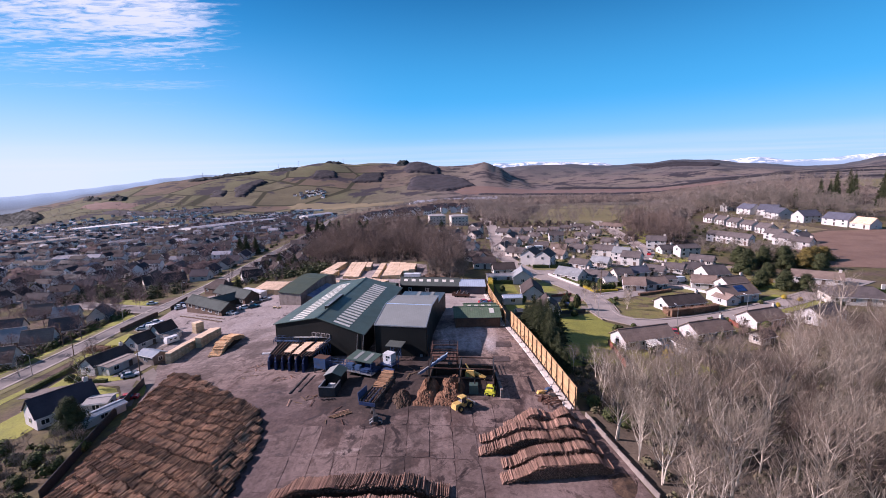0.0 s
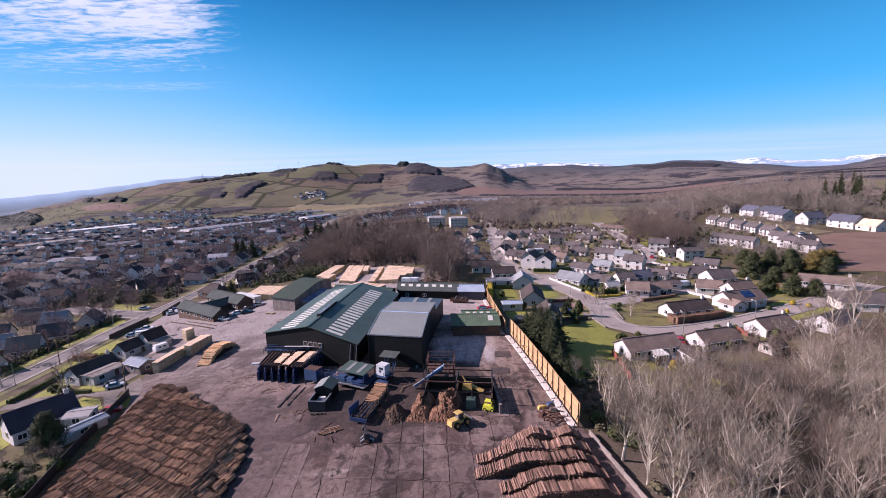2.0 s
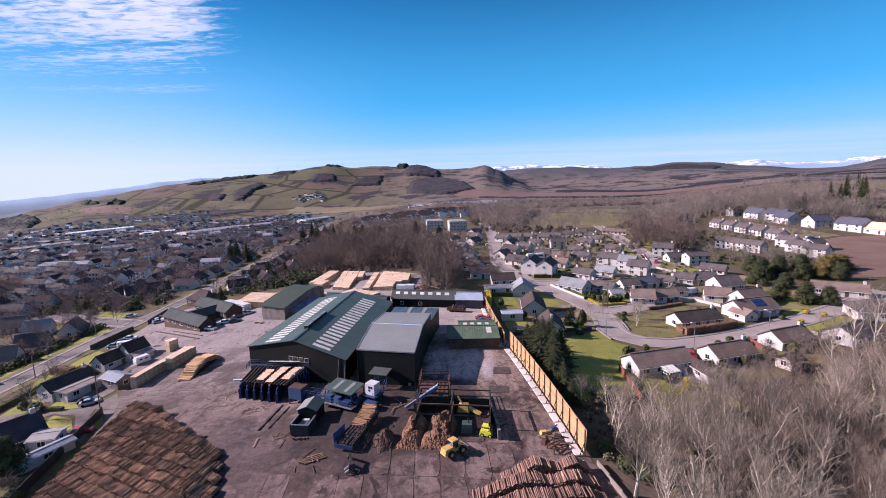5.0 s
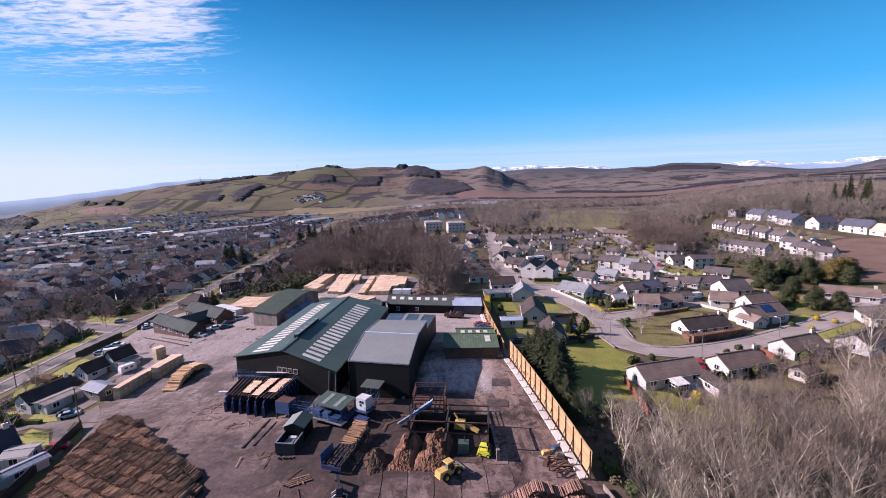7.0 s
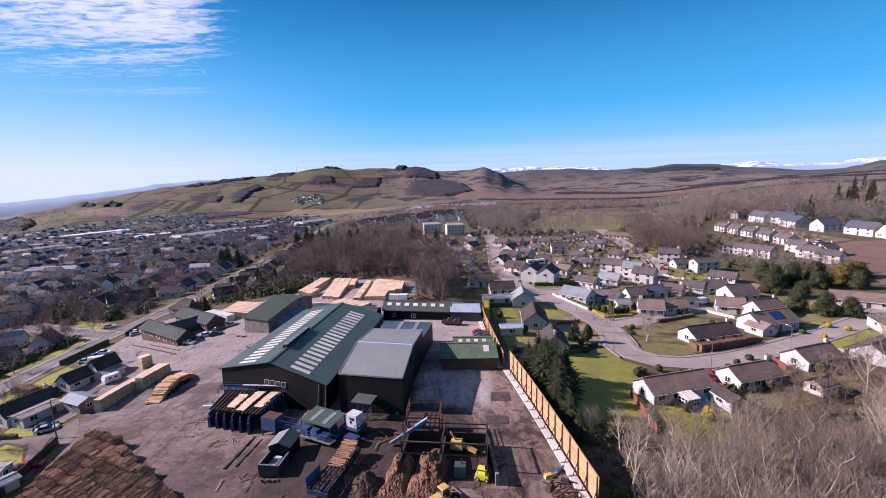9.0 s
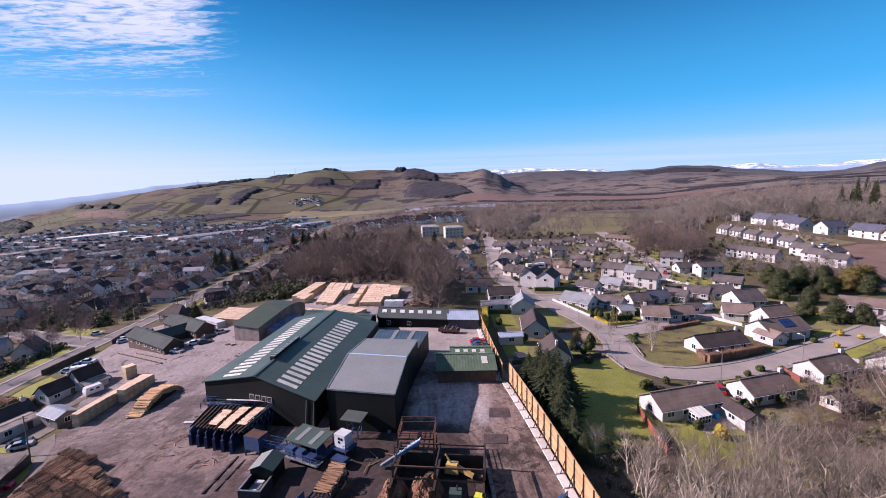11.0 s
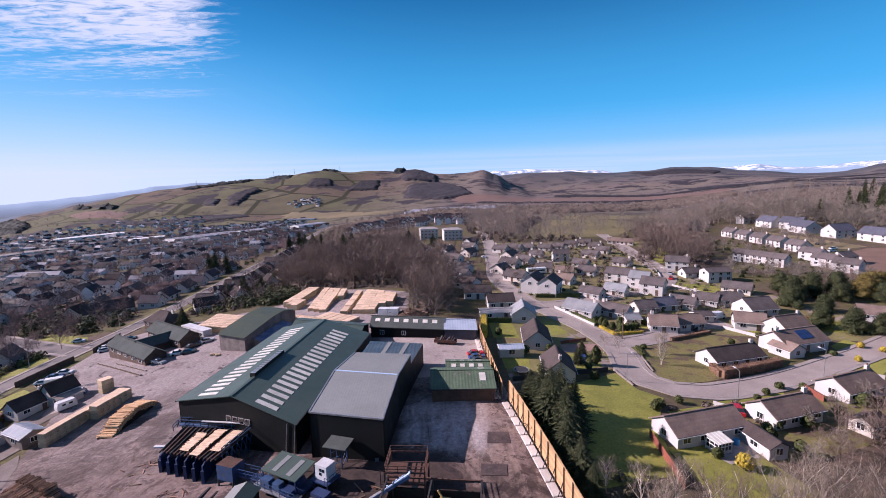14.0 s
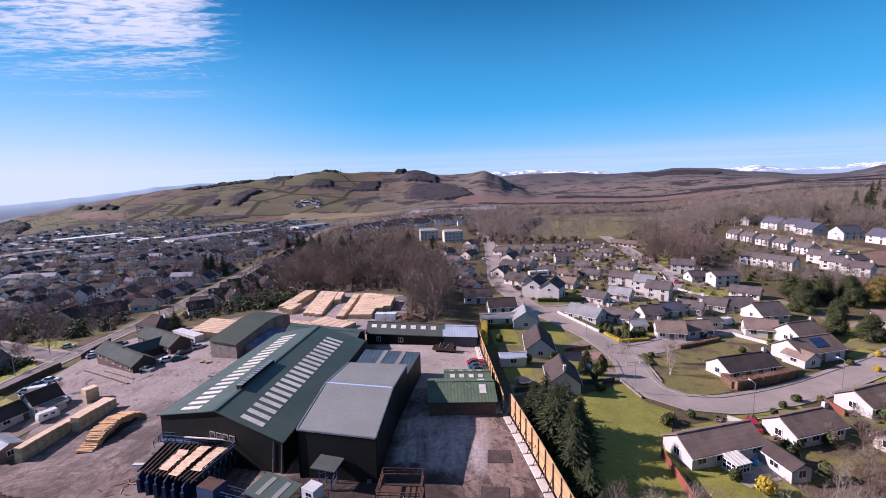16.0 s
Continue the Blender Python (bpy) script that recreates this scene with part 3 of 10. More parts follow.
def land_material():
    m = bpy.data.materials.new("open_land")
    m.use_nodes = True
    n, l = m.node_tree.nodes, m.node_tree.links
    bs = n["Principled BSDF"]
    bs.inputs["Roughness"].default_value = 0.95
    bs.inputs["Specular IOR Level"].default_value = 0.15
    pos = n.new("ShaderNodeNewGeometry").outputs["Position"]
    flat = n.new("ShaderNodeVectorMath")
    flat.operation = "MULTIPLY"
    flat.inputs[1].default_value = (1, 1, 0)
    l.new(pos, flat.inputs[0])
    dist = n.new("ShaderNodeVectorMath")
    dist.operation = "LENGTH"
    l.new(flat.outputs[0], dist.inputs[0])
    sep = n.new("ShaderNodeSeparateXYZ")
    l.new(pos, sep.inputs[0])

    def rng(v, lo, hi, a=0.0, b=1.0):
        t = n.new("ShaderNodeMapRange")
        for k, val in (("From Min", lo), ("From Max", hi), ("To Min", a), ("To Max", b)):
            t.inputs[k].default_value = val
        l.new(v, t.inputs["Value"])
        return t.outputs["Result"]

    def tex(scale, detail=5.0, rough=0.6):
        t = n.new("ShaderNodeTexNoise")
        t.inputs["Scale"].default_value, t.inputs["Detail"].default_value, t.inputs["Roughness"].default_value = scale, detail, rough
        l.new(flat.outputs[0], t.inputs["Vector"])
        return t.outputs["Fac"]

    def mix(f, a, b):
        t = n.new("ShaderNodeMix")
        t.data_type = "RGBA"
        l.new(f, t.inputs[0])
        for i, c in ((6, a), (7, b)):
            if isinstance(c, tuple):
                t.inputs[i].default_value = (*c, 1)
            else:
                l.new(c, t.inputs[i])
        return t.outputs[2]

    def mul(a, b):
        t = n.new("ShaderNodeMath")
        t.operation = "MULTIPLY"
        l.new(a, t.inputs[0]), l.new(b, t.inputs[1])
        return t.outputs[0]

    # gardens and rough ground near by
    near = mix(rng(tex(0.05), 0.40, 0.60), (0.10, 0.092, 0.034), (0.11, 0.076, 0.060))
    near = mix(rng(tex(0.5), 0.45, 0.7), near, (0.065, 0.055, 0.038))
    # fields in the middle distance
    cells = n.new("ShaderNodeTexVoronoi")
    cells.inputs["Scale"].default_value = 0.0042
    cells.inputs["Randomness"].default_value = 0.85
    edge = n.new("ShaderNodeTexVoronoi")
    edge.feature = "DISTANCE_TO_EDGE"
    edge.inputs["Scale"].default_value = 0.0042
    edge.inputs["Randomness"].default_value = 0.85
    for t in (cells, edge):
        l.new(flat.outputs[0], t.inputs["Vector"])
    hue = n.new("ShaderNodeSeparateColor")
    l.new(cells.outputs["Color"], hue.inputs[0])
    field = mix(rng(hue.outputs[0], 0.2, 0.8), (0.150, 0.133, 0.082), (0.110, 0.110, 0.058))
    field = mix(rng(hue.outputs[1], 0.60, 0.66), field, (0.135, 0.094, 0.072))
    field = mix(rng(tex(0.012), 0.35, 0.7), field, (0.082, 0.072, 0.045))
    field = mix(rng(edge.outputs["Distance"], 0.030, 0.018), field, (0.035, 0.035, 0.018))
    moor = mix(rng(tex(0.004), 0.40, 0.60), (0.155, 0.122, 0.112), (0.165, 0.136, 0.112))
    moor = mix(rng(tex(0.011, 7.0, 0.7), 0.52, 0.60), moor, (0.042, 0.035, 0.038))
    east = rng(sep.outputs[0], -350, 100)
    land = mix(east, field, moor)
    land = mix(rng(tex(0.0062, 6.0, 0.65), 0.545, 0.585), land, (0.040, 0.034, 0.040))
    # far land shifts to blue-grey with distance: haze put into the base colour
    haze_tone = mix(rng(dist.outputs["Value"], 2250, 2900), land, mix(rng(tex(0.006), 0.4, 0.6), (0.058, 0.066, 0.078), (0.092, 0.086, 0.09)))
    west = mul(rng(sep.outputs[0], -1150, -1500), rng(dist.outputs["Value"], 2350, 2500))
    haze_tone = mix(west, haze_tone, (0.10, 0.135, 0.175))
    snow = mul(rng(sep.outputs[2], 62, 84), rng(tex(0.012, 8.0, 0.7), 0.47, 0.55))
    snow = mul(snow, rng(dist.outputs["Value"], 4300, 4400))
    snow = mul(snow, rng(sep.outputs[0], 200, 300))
    # farthest hills pale blue throughout: haze as colour, snow laid over it
    top = mix(rng(dist.outputs["Value"], 3900, 4200), haze_tone, (0.24, 0.345, 0.46))
    top = mix(snow, top, (0.82, 0.84, 0.88))
    col = mix(rng(dist.outputs["Value"], 520, 900), near, top)
    fine = n.new("ShaderNodeVectorMath")
    fine.operation = "SCALE"
    l.new(col, fine.inputs[0]), l.new(rng(tex(0.9, 6.0, 0.7), 0.3, 0.7, 0.75, 1.25), fine.inputs["Scale"])
    l.new(fine.outputs[0], bs.inputs["Base Color"])
    return m


def build_ground():
    cx, cy = 0.0, 45.0
    angles = [-180 + 5 * i for i in range(25)] + [-55 + 0.55 * i for i in range(201)] + [60 + 5 * i for i in range(24)]
    radii = [1.6 * (i + 1) for i in range(130)]
    while radii[-1] < 4850:
        radii.append(radii[-1] * 1.022)
    verts = [(cx, cy, ground(cx, cy))]
    for r in radii:
        for a in angles:
            x, y = cx + r * math.sin(radians(a)), cy + r * math.cos(radians(a))
            verts.append((x, y, land(x, y)))
    na = len(angles)
    faces = [(0, 1 + (k + 1) % na, 1 + k) for k in range(na)]
    for i in range(len(radii) - 1):
        o = 1 + i * na
        for k in range(na):
            j = (k + 1) % na
            faces.append((o + k, o + j, o + na + j, o + na + k))
    me = bpy.data.meshes.new("ground")
    me.from_pydata(verts, [], faces)
    me.polygons.foreach_set("use_smooth", [True] * len(me.polygons))
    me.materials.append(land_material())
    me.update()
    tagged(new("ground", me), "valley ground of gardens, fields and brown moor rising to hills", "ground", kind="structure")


build_ground()


def drape(name, outline, lift, material, label, category="ground", step=5.0, skirt=0.0, name_kind="structure"):
    """A sheet over the land inside an outline; skirt: depth of its edges."""
    bm = bmesh.new()
    vs = [bm.verts.new((x, y, 0)) for x, y in outline]
    f = bm.faces.new(vs)
    f.normal_update()
    if f.normal.z < 0:
        f.normal_flip()
    for axis in (0, 1):
        lo, hi = min(p[axis] for p in outline), max(p[axis] for p in outline)
        k = math.ceil(lo / step) * step
        while k < hi:
            no = (1, 0, 0) if axis == 0 else (0, 1, 0)
            co = (k, 0, 0) if axis == 0 else (0, k, 0)
            bmesh.ops.bisect_plane(bm, geom=bm.verts[:] + bm.edges[:] + bm.faces[:], plane_co=co, plane_no=no)
            k += step
    rim = [e for e in bm.edges if e.is_boundary]
    if skirt:
        got = bmesh.ops.extrude_edge_only(bm, edges=rim)["geom"]
        low = {g for g in got if isinstance(g, bmesh.types.BMVert)}
    else:
        low = set()
    for v in bm.verts:
        v.co.z = ground(v.co.x, v.co.y) + lift - (skirt if v in low else 0)
    me = bpy.data.meshes.new(name)
    bm.to_mesh(me)
    bm.free()
    me.materials.append(material)
    return tagged(new(name, me), label, category, kind=name_kind)


def curve_points(pts, step=3.0):
    """Even points along a smooth line through the given ones."""
    out = []
    p = [pts[0]] + list(pts) + [pts[-1]]
    for i in range(1, len(p) - 2):
        a, b, c, d = (Vector(q) for q in p[i - 1:i + 3])
        n = max(1, int((c - b).length / step))
        for k in range(n):
            t = k / n
            out.append(0.5 * (2 * b + (c - a) * t + (2 * a - 5 * b + 4 * c - d) * t * t + (3 * b - a - 3 * c + d) * t ** 3))
    out.append(Vector(p[-2]))
    return out


def ribbon(name, pts, inner, outer, lift, material, label, category="road", depth=0.0, step=3.0):
    """A strip over the land along a line, between two offsets to its right."""
    line = curve_points(pts, step)
    s = Shape()
    cols = 4
    rows = []
    for i, p in enumerate(line):
        d = (line[min(i + 1, len(line) - 1)] - line[max(i - 1, 0)]).normalized()
        right = Vector((d.y, -d.x))
        row = []
        for k in range(cols + 1):
            q = p + right * (inner + (outer - inner) * k / cols)
            row.append((q.x, q.y, ground(q.x, q.y) + lift))
        if depth:
            row = [(row[0][0], row[0][1], row[0][2] - depth)] + row + [(row[-1][0], row[-1][1], row[-1][2] - depth)]
        rows.append(row)
    w = len(rows[0])
    s.v = [p for r in rows for p in r]
    for i in range(len(rows) - 1):
        for k in range(w - 1):
            s.f.append((i * w + k, i * w + k + 1, (i + 1) * w + k + 1, (i + 1) * w + k))
            s.s.append(0)
    return solo(name, s, material, label, category, kind="structure")


def road(name, pts, width, label, pavement=1.6, surface=None):
    ribbon(name, pts, -width / 2, width / 2, 0.10, surface or M_TARMAC, label)
    if pavement:
        for k, side in enumerate((-1, 1)):
            a, b = sorted((side * width / 2, side * (width / 2 + 0.2)))
            ribbon("kerb", pts, a, b, 0.22, M_KERB, "pale stone kerb along the road", "kerb", 0.2)
            a, b = sorted((side * (width / 2 + 0.2), side * (width / 2 + 0.2 + pavement)))
            ribbon("pavement", pts, a, b, 0.20, M_PAVE, "grey pavement beside the road", "pavement", 0.2)


road("road_1", [(38, 420), (37.7, 349.8), (31.5, 263.7), (29, 225), (34.6, 189.8), (41.6, 172), (46.2, 160.5), (48.6, 149.5), (48.9, 139), (47.0, 129.5),
                (47.6, 122.4), (51.6, 118.2), (57.5, 117.3), (64, 118.5), (77.5, 123.1), (97, 132), (111, 138.6), (150, 158)], 5.6,
     "grey tarmac estate road bending round gardens", 0.9)
road("road_2", [(48.5, 149.2), (53.4, 147.8), (64, 152.4), (77.1, 161.5), (90, 164)], 5.5, "grey tarmac side street between bungalows", 1.2)
road("road_3", [(36, 186), (43, 184.5), (59.6, 191.5), (75.7, 201), (92, 209), (102, 225), (106, 245), (110.6, 276.8), (120, 333), (126, 372)], 5.5,
     "grey tarmac street climbing past white houses", 1.2)
road("road_4", [(-124, 60), (-121, 100), (-119, 122), (-118, 140), (-117.8, 161), (-117.4, 180), (-116.4, 211), (-121, 317), (-132, 446), (-160, 620), (-192, 830)], 6.5,
     "straight grey tarmac road beside the yard", 1.0, M_OLDTAR)
road("road_5", [(-117.4, 178), (-150, 195), (-210, 226), (-300, 262)], 6.0, "grey tarmac side road into the town", 1.2, M_OLDTAR)

for side in (-1, 1):
    a_, b_ = sorted((side * 4.45, side * 7.4))
    ribbon("verge", [(-124, 60), (-121, 100), (-119, 122), (-118, 140), (-117.8, 161)], a_, b_, 0.09, M_VERGE, "mown green verge beside the road", "grass")
    ribbon("verge", [(-116.6, 205), (-116.4, 211), (-121, 317), (-132, 446)], a_, b_, 0.09, M_VERGE, "mown green verge beside the road", "grass")

# ---- the yard ----
drape("yard", [(-62, 40), (28, 40), (25.5, 60), (22.6, 74), (17.2, 112), (15.2, 149), (14.0, 158), (-6, 168), (-8, 205), (-24, 218), (-46, 230), (-60, 210),
               (-80, 200), (-100, 196), (-111, 186), (-107.5, 168), (-105, 150), (-92, 141), (-83.5, 127), (-77, 113), (-73, 104), (-66, 88), (-63, 67)],
      0.06, M_MUD, "muddy brown sawmill yard with wet stains", "yard", 4.0, 0.3)
drape("yard_apron", [(-58, 116), (-50, 113), (-43.5, 112), (-39, 150), (-49, 152), (-60, 157), (-66, 178), (-100, 192), (-109, 186), (-105.5, 168), (-103, 151),
                     (-88, 139), (-68, 134)], 0.10, M_MUD, "pale dusty concrete apron round the offices", "yard", 4.0, 0.1)
drape("yard_apron", [(-0.5, 124), (15.6, 126), (14.6, 148), (-12, 152), (-12, 136)], 0.10, M_APRON, "pale dusty concrete behind the sheds", "yard", 4.0, 0.1)
drape("yard_apron", [(14.8, 112), (17.0, 112), (22.2, 74.2), (17.0, 76), (15.5, 92)], 0.10, M_MUD, "trodden concrete strip along the fence", "yard", 4.0, 0.1)
drape("car_park", [(-108.5, 151), (-104, 152.5), (-91, 141.5), (-85, 132.5), (-88, 130.5), (-92, 139), (-99, 145.4), (-106, 149)], 0.13, M_TARMAC, "grey tarmac parking bay beside cottages", "ground", 4.0, 0.1)


for pts in ([(10.0, 93.4), (13.7, 93.2), (13.5, 90.8), (9.8, 90.9)], [(11.8, 101.4), (15.2, 101.3), (15.0, 98.2), (11.4, 98.3)]):
    drape("yard_patch", pts, 0.12, M_PATCH, "dark square on the yard's surface", "yard", 2.0, 0.06)


# ---- sheds of the sawmill ----
def low(*pts):
    return min(ground(p[0], p[1]) for p in pts) - 0.6


def gable_shed(name, label, fl, fr, br, bl, eave, ridge, roof_mat, wall_mat, sky=None, over=0.35, ridge_k=0.5):
    """A shed on a four-cornered plan whose ridge runs from front to back. Heights are absolute. Returns the thing and a
    function that gives a point of a slope (side, along, up from the eave)."""
    z0 = low(fl, fr, br, bl)
    base = thing(name, label, "shed", "sawmill sheds", at=(fl[0], fl[1], z0))
    o = Vector((fl[0], fl[1], z0))
    p = [Vector((c[0], c[1], 0)) for c in (fl, fr, br, bl)]

    def at(c, z):
        return Vector((c.x, c.y, z)) - o

    fm, bmid = p[0].lerp(p[1], ridge_k), p[3].lerp(p[2], ridge_k)
    wf, wb, wl_, wr = Shape(), Shape(), Shape(), Shape()
    for s, a, m, b in ((wf, p[0], fm, p[1]), (wb, p[2], bmid, p[3])):
        ins = ((p[3] - p[0]).normalized() if s is wf else (p[0] - p[3]).normalized()) * 0.25
        ring = [(a, z0), (b, z0), (b, eave), (m, ridge - 0.05), (a, eave)]
        s.poly([at(c, z) for c, z in ring])
        s.poly([at(c + ins, z) for c, z in reversed(ring)])
    for s, a, b, nn in ((wl_, p[3], p[0], p[1] - p[0]), (wr, p[1], p[2], p[0] - p[1])):
        ins = nn.normalized() * 0.25
        s.solid([at(a, z0), at(b, z0), at(b + ins, z0), at(a + ins, z0)], [at(a, eave), at(b, eave), at(b + ins, eave), at(a + ins, eave)])
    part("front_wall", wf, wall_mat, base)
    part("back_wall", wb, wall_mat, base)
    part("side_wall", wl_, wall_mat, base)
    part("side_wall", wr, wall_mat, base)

    def slope(side, u, v, lift=0.0):
        e0, e1 = (p[0], p[3]) if side == 0 else (p[1], p[2])
        e, r = e0.lerp(e1, u), fm.lerp(bmid, u)
        c = e.lerp(r, v)
        return at(c, eave + (ridge - eave) * v + lift)

    uo = over / (p[3] - p[0]).length
    for side in (0, 1):
        vo = over / (p[0] - fm).length
        s = Shape()
        ring = [(-uo, -vo), (1 + uo, -vo), (1 + uo, 1), (-uo, 1)]
        if side == 0:
            ring = ring[::-1]
        s.solid([slope(side, u, v, 0.0) for u, v in ring], [slope(side, u, v, 0.14) for u, v in ring])
        part("roof_slope", s, roof_mat, base)
        g = Shape()
        g.beam(slope(side, -uo, -vo, 0.02), slope(side, 1 + uo, -vo, 0.02), 0.22, 0.2)
        part("gutter", g, M_DARK, base, "dark gutter")
    cap = Shape()
    cap.beam(slope(0, -uo, 1, 0.16), slope(0, 1 + uo, 1, 0.16), 0.55, 0.12)
    part("ridge_cap", cap, roof_mat, base)
    if sky:
        n, u0, u1, v0, v1 = sky
        pitch = (u1 - u0) / n
        for side in (0, 1):
            for k in range(n):
                u = u0 + pitch * k
                ring = [(u, v0), (u + pitch * 0.52, v0), (u + pitch * 0.52, v1), (u, v1)]
                if side == 0:
                    ring = ring[::-1]
                s = Shape()
                s.solid([slope(side, a, b, 0.12) for a, b in ring], [slope(side, a, b, 0.2) for a, b in ring])
                part("skylight", s, M_SKYLIGHT, base, "translucent cream roof light")
    return base, slope, at


FL, FR, BR, BL = (-42.7, 109.0), (-19.0, 100.0), (-14.0, 142.7), (-37.6, 149.4)
mill, mslope, mat_at = gable_shed("sawmill_shed", "large dark green sawmill shed with two rows of roof lights", FL, FR, BR, BL, 8.0, 10.8,
                                  M_GREEN_ROOF, M_GREEN_WALL, (20, 0.02, 0.92, 0.32, 0.66))
# louvred vent beside the ridge, window strip, downpipes
vent = Shape()
va, vb = mslope(0, 0.17, 0.93, 0.15), mslope(0, 0.45, 0.93, 0.15)
vc, vd = mslope(1, 0.45, 0.98, 0.15), mslope(1, 0.17, 0.98, 0.15)
h = Vector((0, 0, 0.75))
vent.solid([va, vd, vc, vb], [va + h, vd + h, vc + h, vb + h])
vent_ob = part("ridge_vent", vent, M_GREEN_WALL, mill, "long louvred ridge vent")
for k in range(12):
    s = Shape()
    a, b = va.lerp(vb, (k + 0.2) / 12), va.lerp(vb, (k + 0.8) / 12)
    c, d = vd.lerp(vc, (k + 0.8) / 12), vd.lerp(vc, (k + 0.2) / 12)
    hh = h + Vector((0, 0, 0.05))
    s.solid([a + h, d + h, c + h, b + h], [a + hh, d + hh, c + hh, b + hh])
    part("vent_slat", s, M_STEEL, vent_ob, "grey metal slat")
fx = Vector((FR[0] - FL[0], FR[1] - FL[1], 0)).normalized()
fo = Vector((fx.y, -fx.x, 0))
for k in range(4):
    s = Shape()
    c = mat_at(Vector((FL[0], FL[1], 0)) + fx * (11.0 + 1.35 * k), 6.0)
    s.solid([c + fo * 0.03, c + fx * 1.1 + fo * 0.03, c + fx * 1.1 + fo * 0.03 + Vector((0, 0, 1.1)), c + fo * 0.03 + Vector((0, 0, 1.1))],
            [c + fo * 0.12, c + fx * 1.1 + fo * 0.12, c + fx * 1.1 + fo * 0.12 + Vector((0, 0, 1.1)), c + fo * 0.12 + Vector((0, 0, 1.1))])
    w = part("window", s, M_FELT, mill, "grey-framed window")
    s = Shape()
    s.poly([c + fo * 0.13 + fx * i + Vector((0, 0, j)) for i, j in ((0.12, 0.12), (0.98, 0.12), (0.98, 0.98), (0.12, 0.98))])
    part("pane", s, M_GLASS, w)
for off in (0.6, 2.2):
    s = Shape()
    c = Vector((FR[0], FR[1], 0)) - fx * off + fo * 0.15
    s.tube(mat_at(c, 2.0), mat_at(c + fx * 0.7, 7.8), 0.09, n=6)
    part("downpipe", s, M_STEEL, mill, "pale metal downpipe")


def slab_between(s, ring, t=0.14, slot=0):
    s.solid([Vector(p) for p in ring], [Vector(p) + Vector((0, 0, t)) for p in ring], slot)


# grey-roofed bay with a kinked roof and a smoked-sheet lean-to behind
G = dict(fl=(-16.2, 98.6, 10.5), fr=(-4.3, 95.3, 10.8), kl=(-15.0, 111.0, 11.9), kr=(-3.2, 108.1, 12.0), bl=(-13.1, 120.9, 11.4), br=(-1.7, 118.9, 11.5),
         al=(-12.1, 134.0, 9.0), ar=(0.2, 131.4, 9.0))
gz = low(G["fl"], G["fr"], G["bl"], G["br"])
bay = thing("grey_roofed_shed", "tall dark shed with a pale grey kinked sheet roof", "shed", "sawmill sheds", at=(-10, 108, gz))
go = Vector((-10, 108, gz))


def gp(k, z=None, out=(0, 0)):
    x, y, zz = G[k]
    return Vector((x + out[0], y + out[1], zz if z is None else z)) - go


for ks in (("fl", "fr", "kr", "kl"), ("kl", "kr", "br", "bl")):
    s = Shape()
    slab_between(s, [gp(k) for k in ks], 0.16)
    part("roof_slope", s, M_GREY_ROOF, bay)
s = Shape()
s.beam(gp("kl") + Vector((0, 0, 0.18)), gp("kr") + Vector((0, 0, 0.18)), 0.4, 0.08)
part("ridge_cap", s, M_PALEBLUE, bay, "pale flashing across the roof")
for a, b in (("fl", "kl"), ("kl", "bl"), ("fr", "kr"), ("kr", "br"), ("fl", "fr")):
    s = Shape()
    s.beam(gp(a) + Vector((0, 0, 0.12)), gp(b) + Vector((0, 0, 0.12)), 0.22, 0.24)
    part("verge_trim", s, M_STEEL, bay, "pale metal trim")
for name, ks in (("front_wall", ("fl", "fr")), ("side_wall", ("fr", "kr", "br")), ("side_wall", ("bl", "kl", "fl")), ("back_wall", ("br", "bl"))):
    s = Shape()
    inn = (Vector((-9, 108, 0)) - Vector((G[ks[0]][0], G[ks[0]][1], 0))).normalized() * 0.25
    lowr = [gp(k, gz) for k in ks] + [gp(k, gz) + inn for k in reversed(ks)]
    hir = [gp(k) for k in ks] + [gp(k) + inn for k in reversed(ks)]
    s.solid(lowr, hir)
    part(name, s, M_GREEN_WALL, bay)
s = Shape()
s.box(-0.3, 0.3, -0.05, 0.05, 0, 0.6, m=Matrix.Translation(gp("fr", 7.0) + Vector((-1.2, 0.2, -3.0))))
part("vent_box", s, M_STEEL, bay, "small pale wall vent")
lean = thing("lean_to_shed", "dark lean-to with a smoked translucent sheet roof", "shed", "sawmill sheds", at=(-10, 108, gz))
s = Shape()
slab_between(s, [gp("bl", 9.6), gp("br", 9.6), gp("ar"), gp("al")])
lr = part("roof_slope", s, M_TRANS, lean)
for k in (0.35, 0.68):
    s = Shape()
    a, b = gp("bl", 9.76).lerp(gp("br", 9.76), k), gp("al").lerp(gp("ar"), k) + Vector((0, 0, 0.16))
    w = (gp("br") - gp("bl")).normalized() * 1.0
    slab_between(s, [a, a + w, b + w, b], 0.05)
    part("roof_light", s, M_GREY_ROOF, lr, "pale roof strip")
for ks in (("br", "ar"), ("ar", "al"), ("al", "bl")):
    s = Shape()
    inn = (Vector((-7, 126, 0)) - Vector((G[ks[0]][0], G[ks[0]][1], 0))).normalized() * 0.25
    zt = {"br": 9.6, "bl": 9.6, "ar": 9.0, "al": 9.0}
    s.solid([gp(k, gz) for k in ks] + [gp(k, gz) + inn for k in reversed(ks)], [gp(k, zt[k]) for k in ks] + [gp(k, zt[k]) + inn for k in reversed(ks)])
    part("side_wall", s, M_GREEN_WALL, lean)

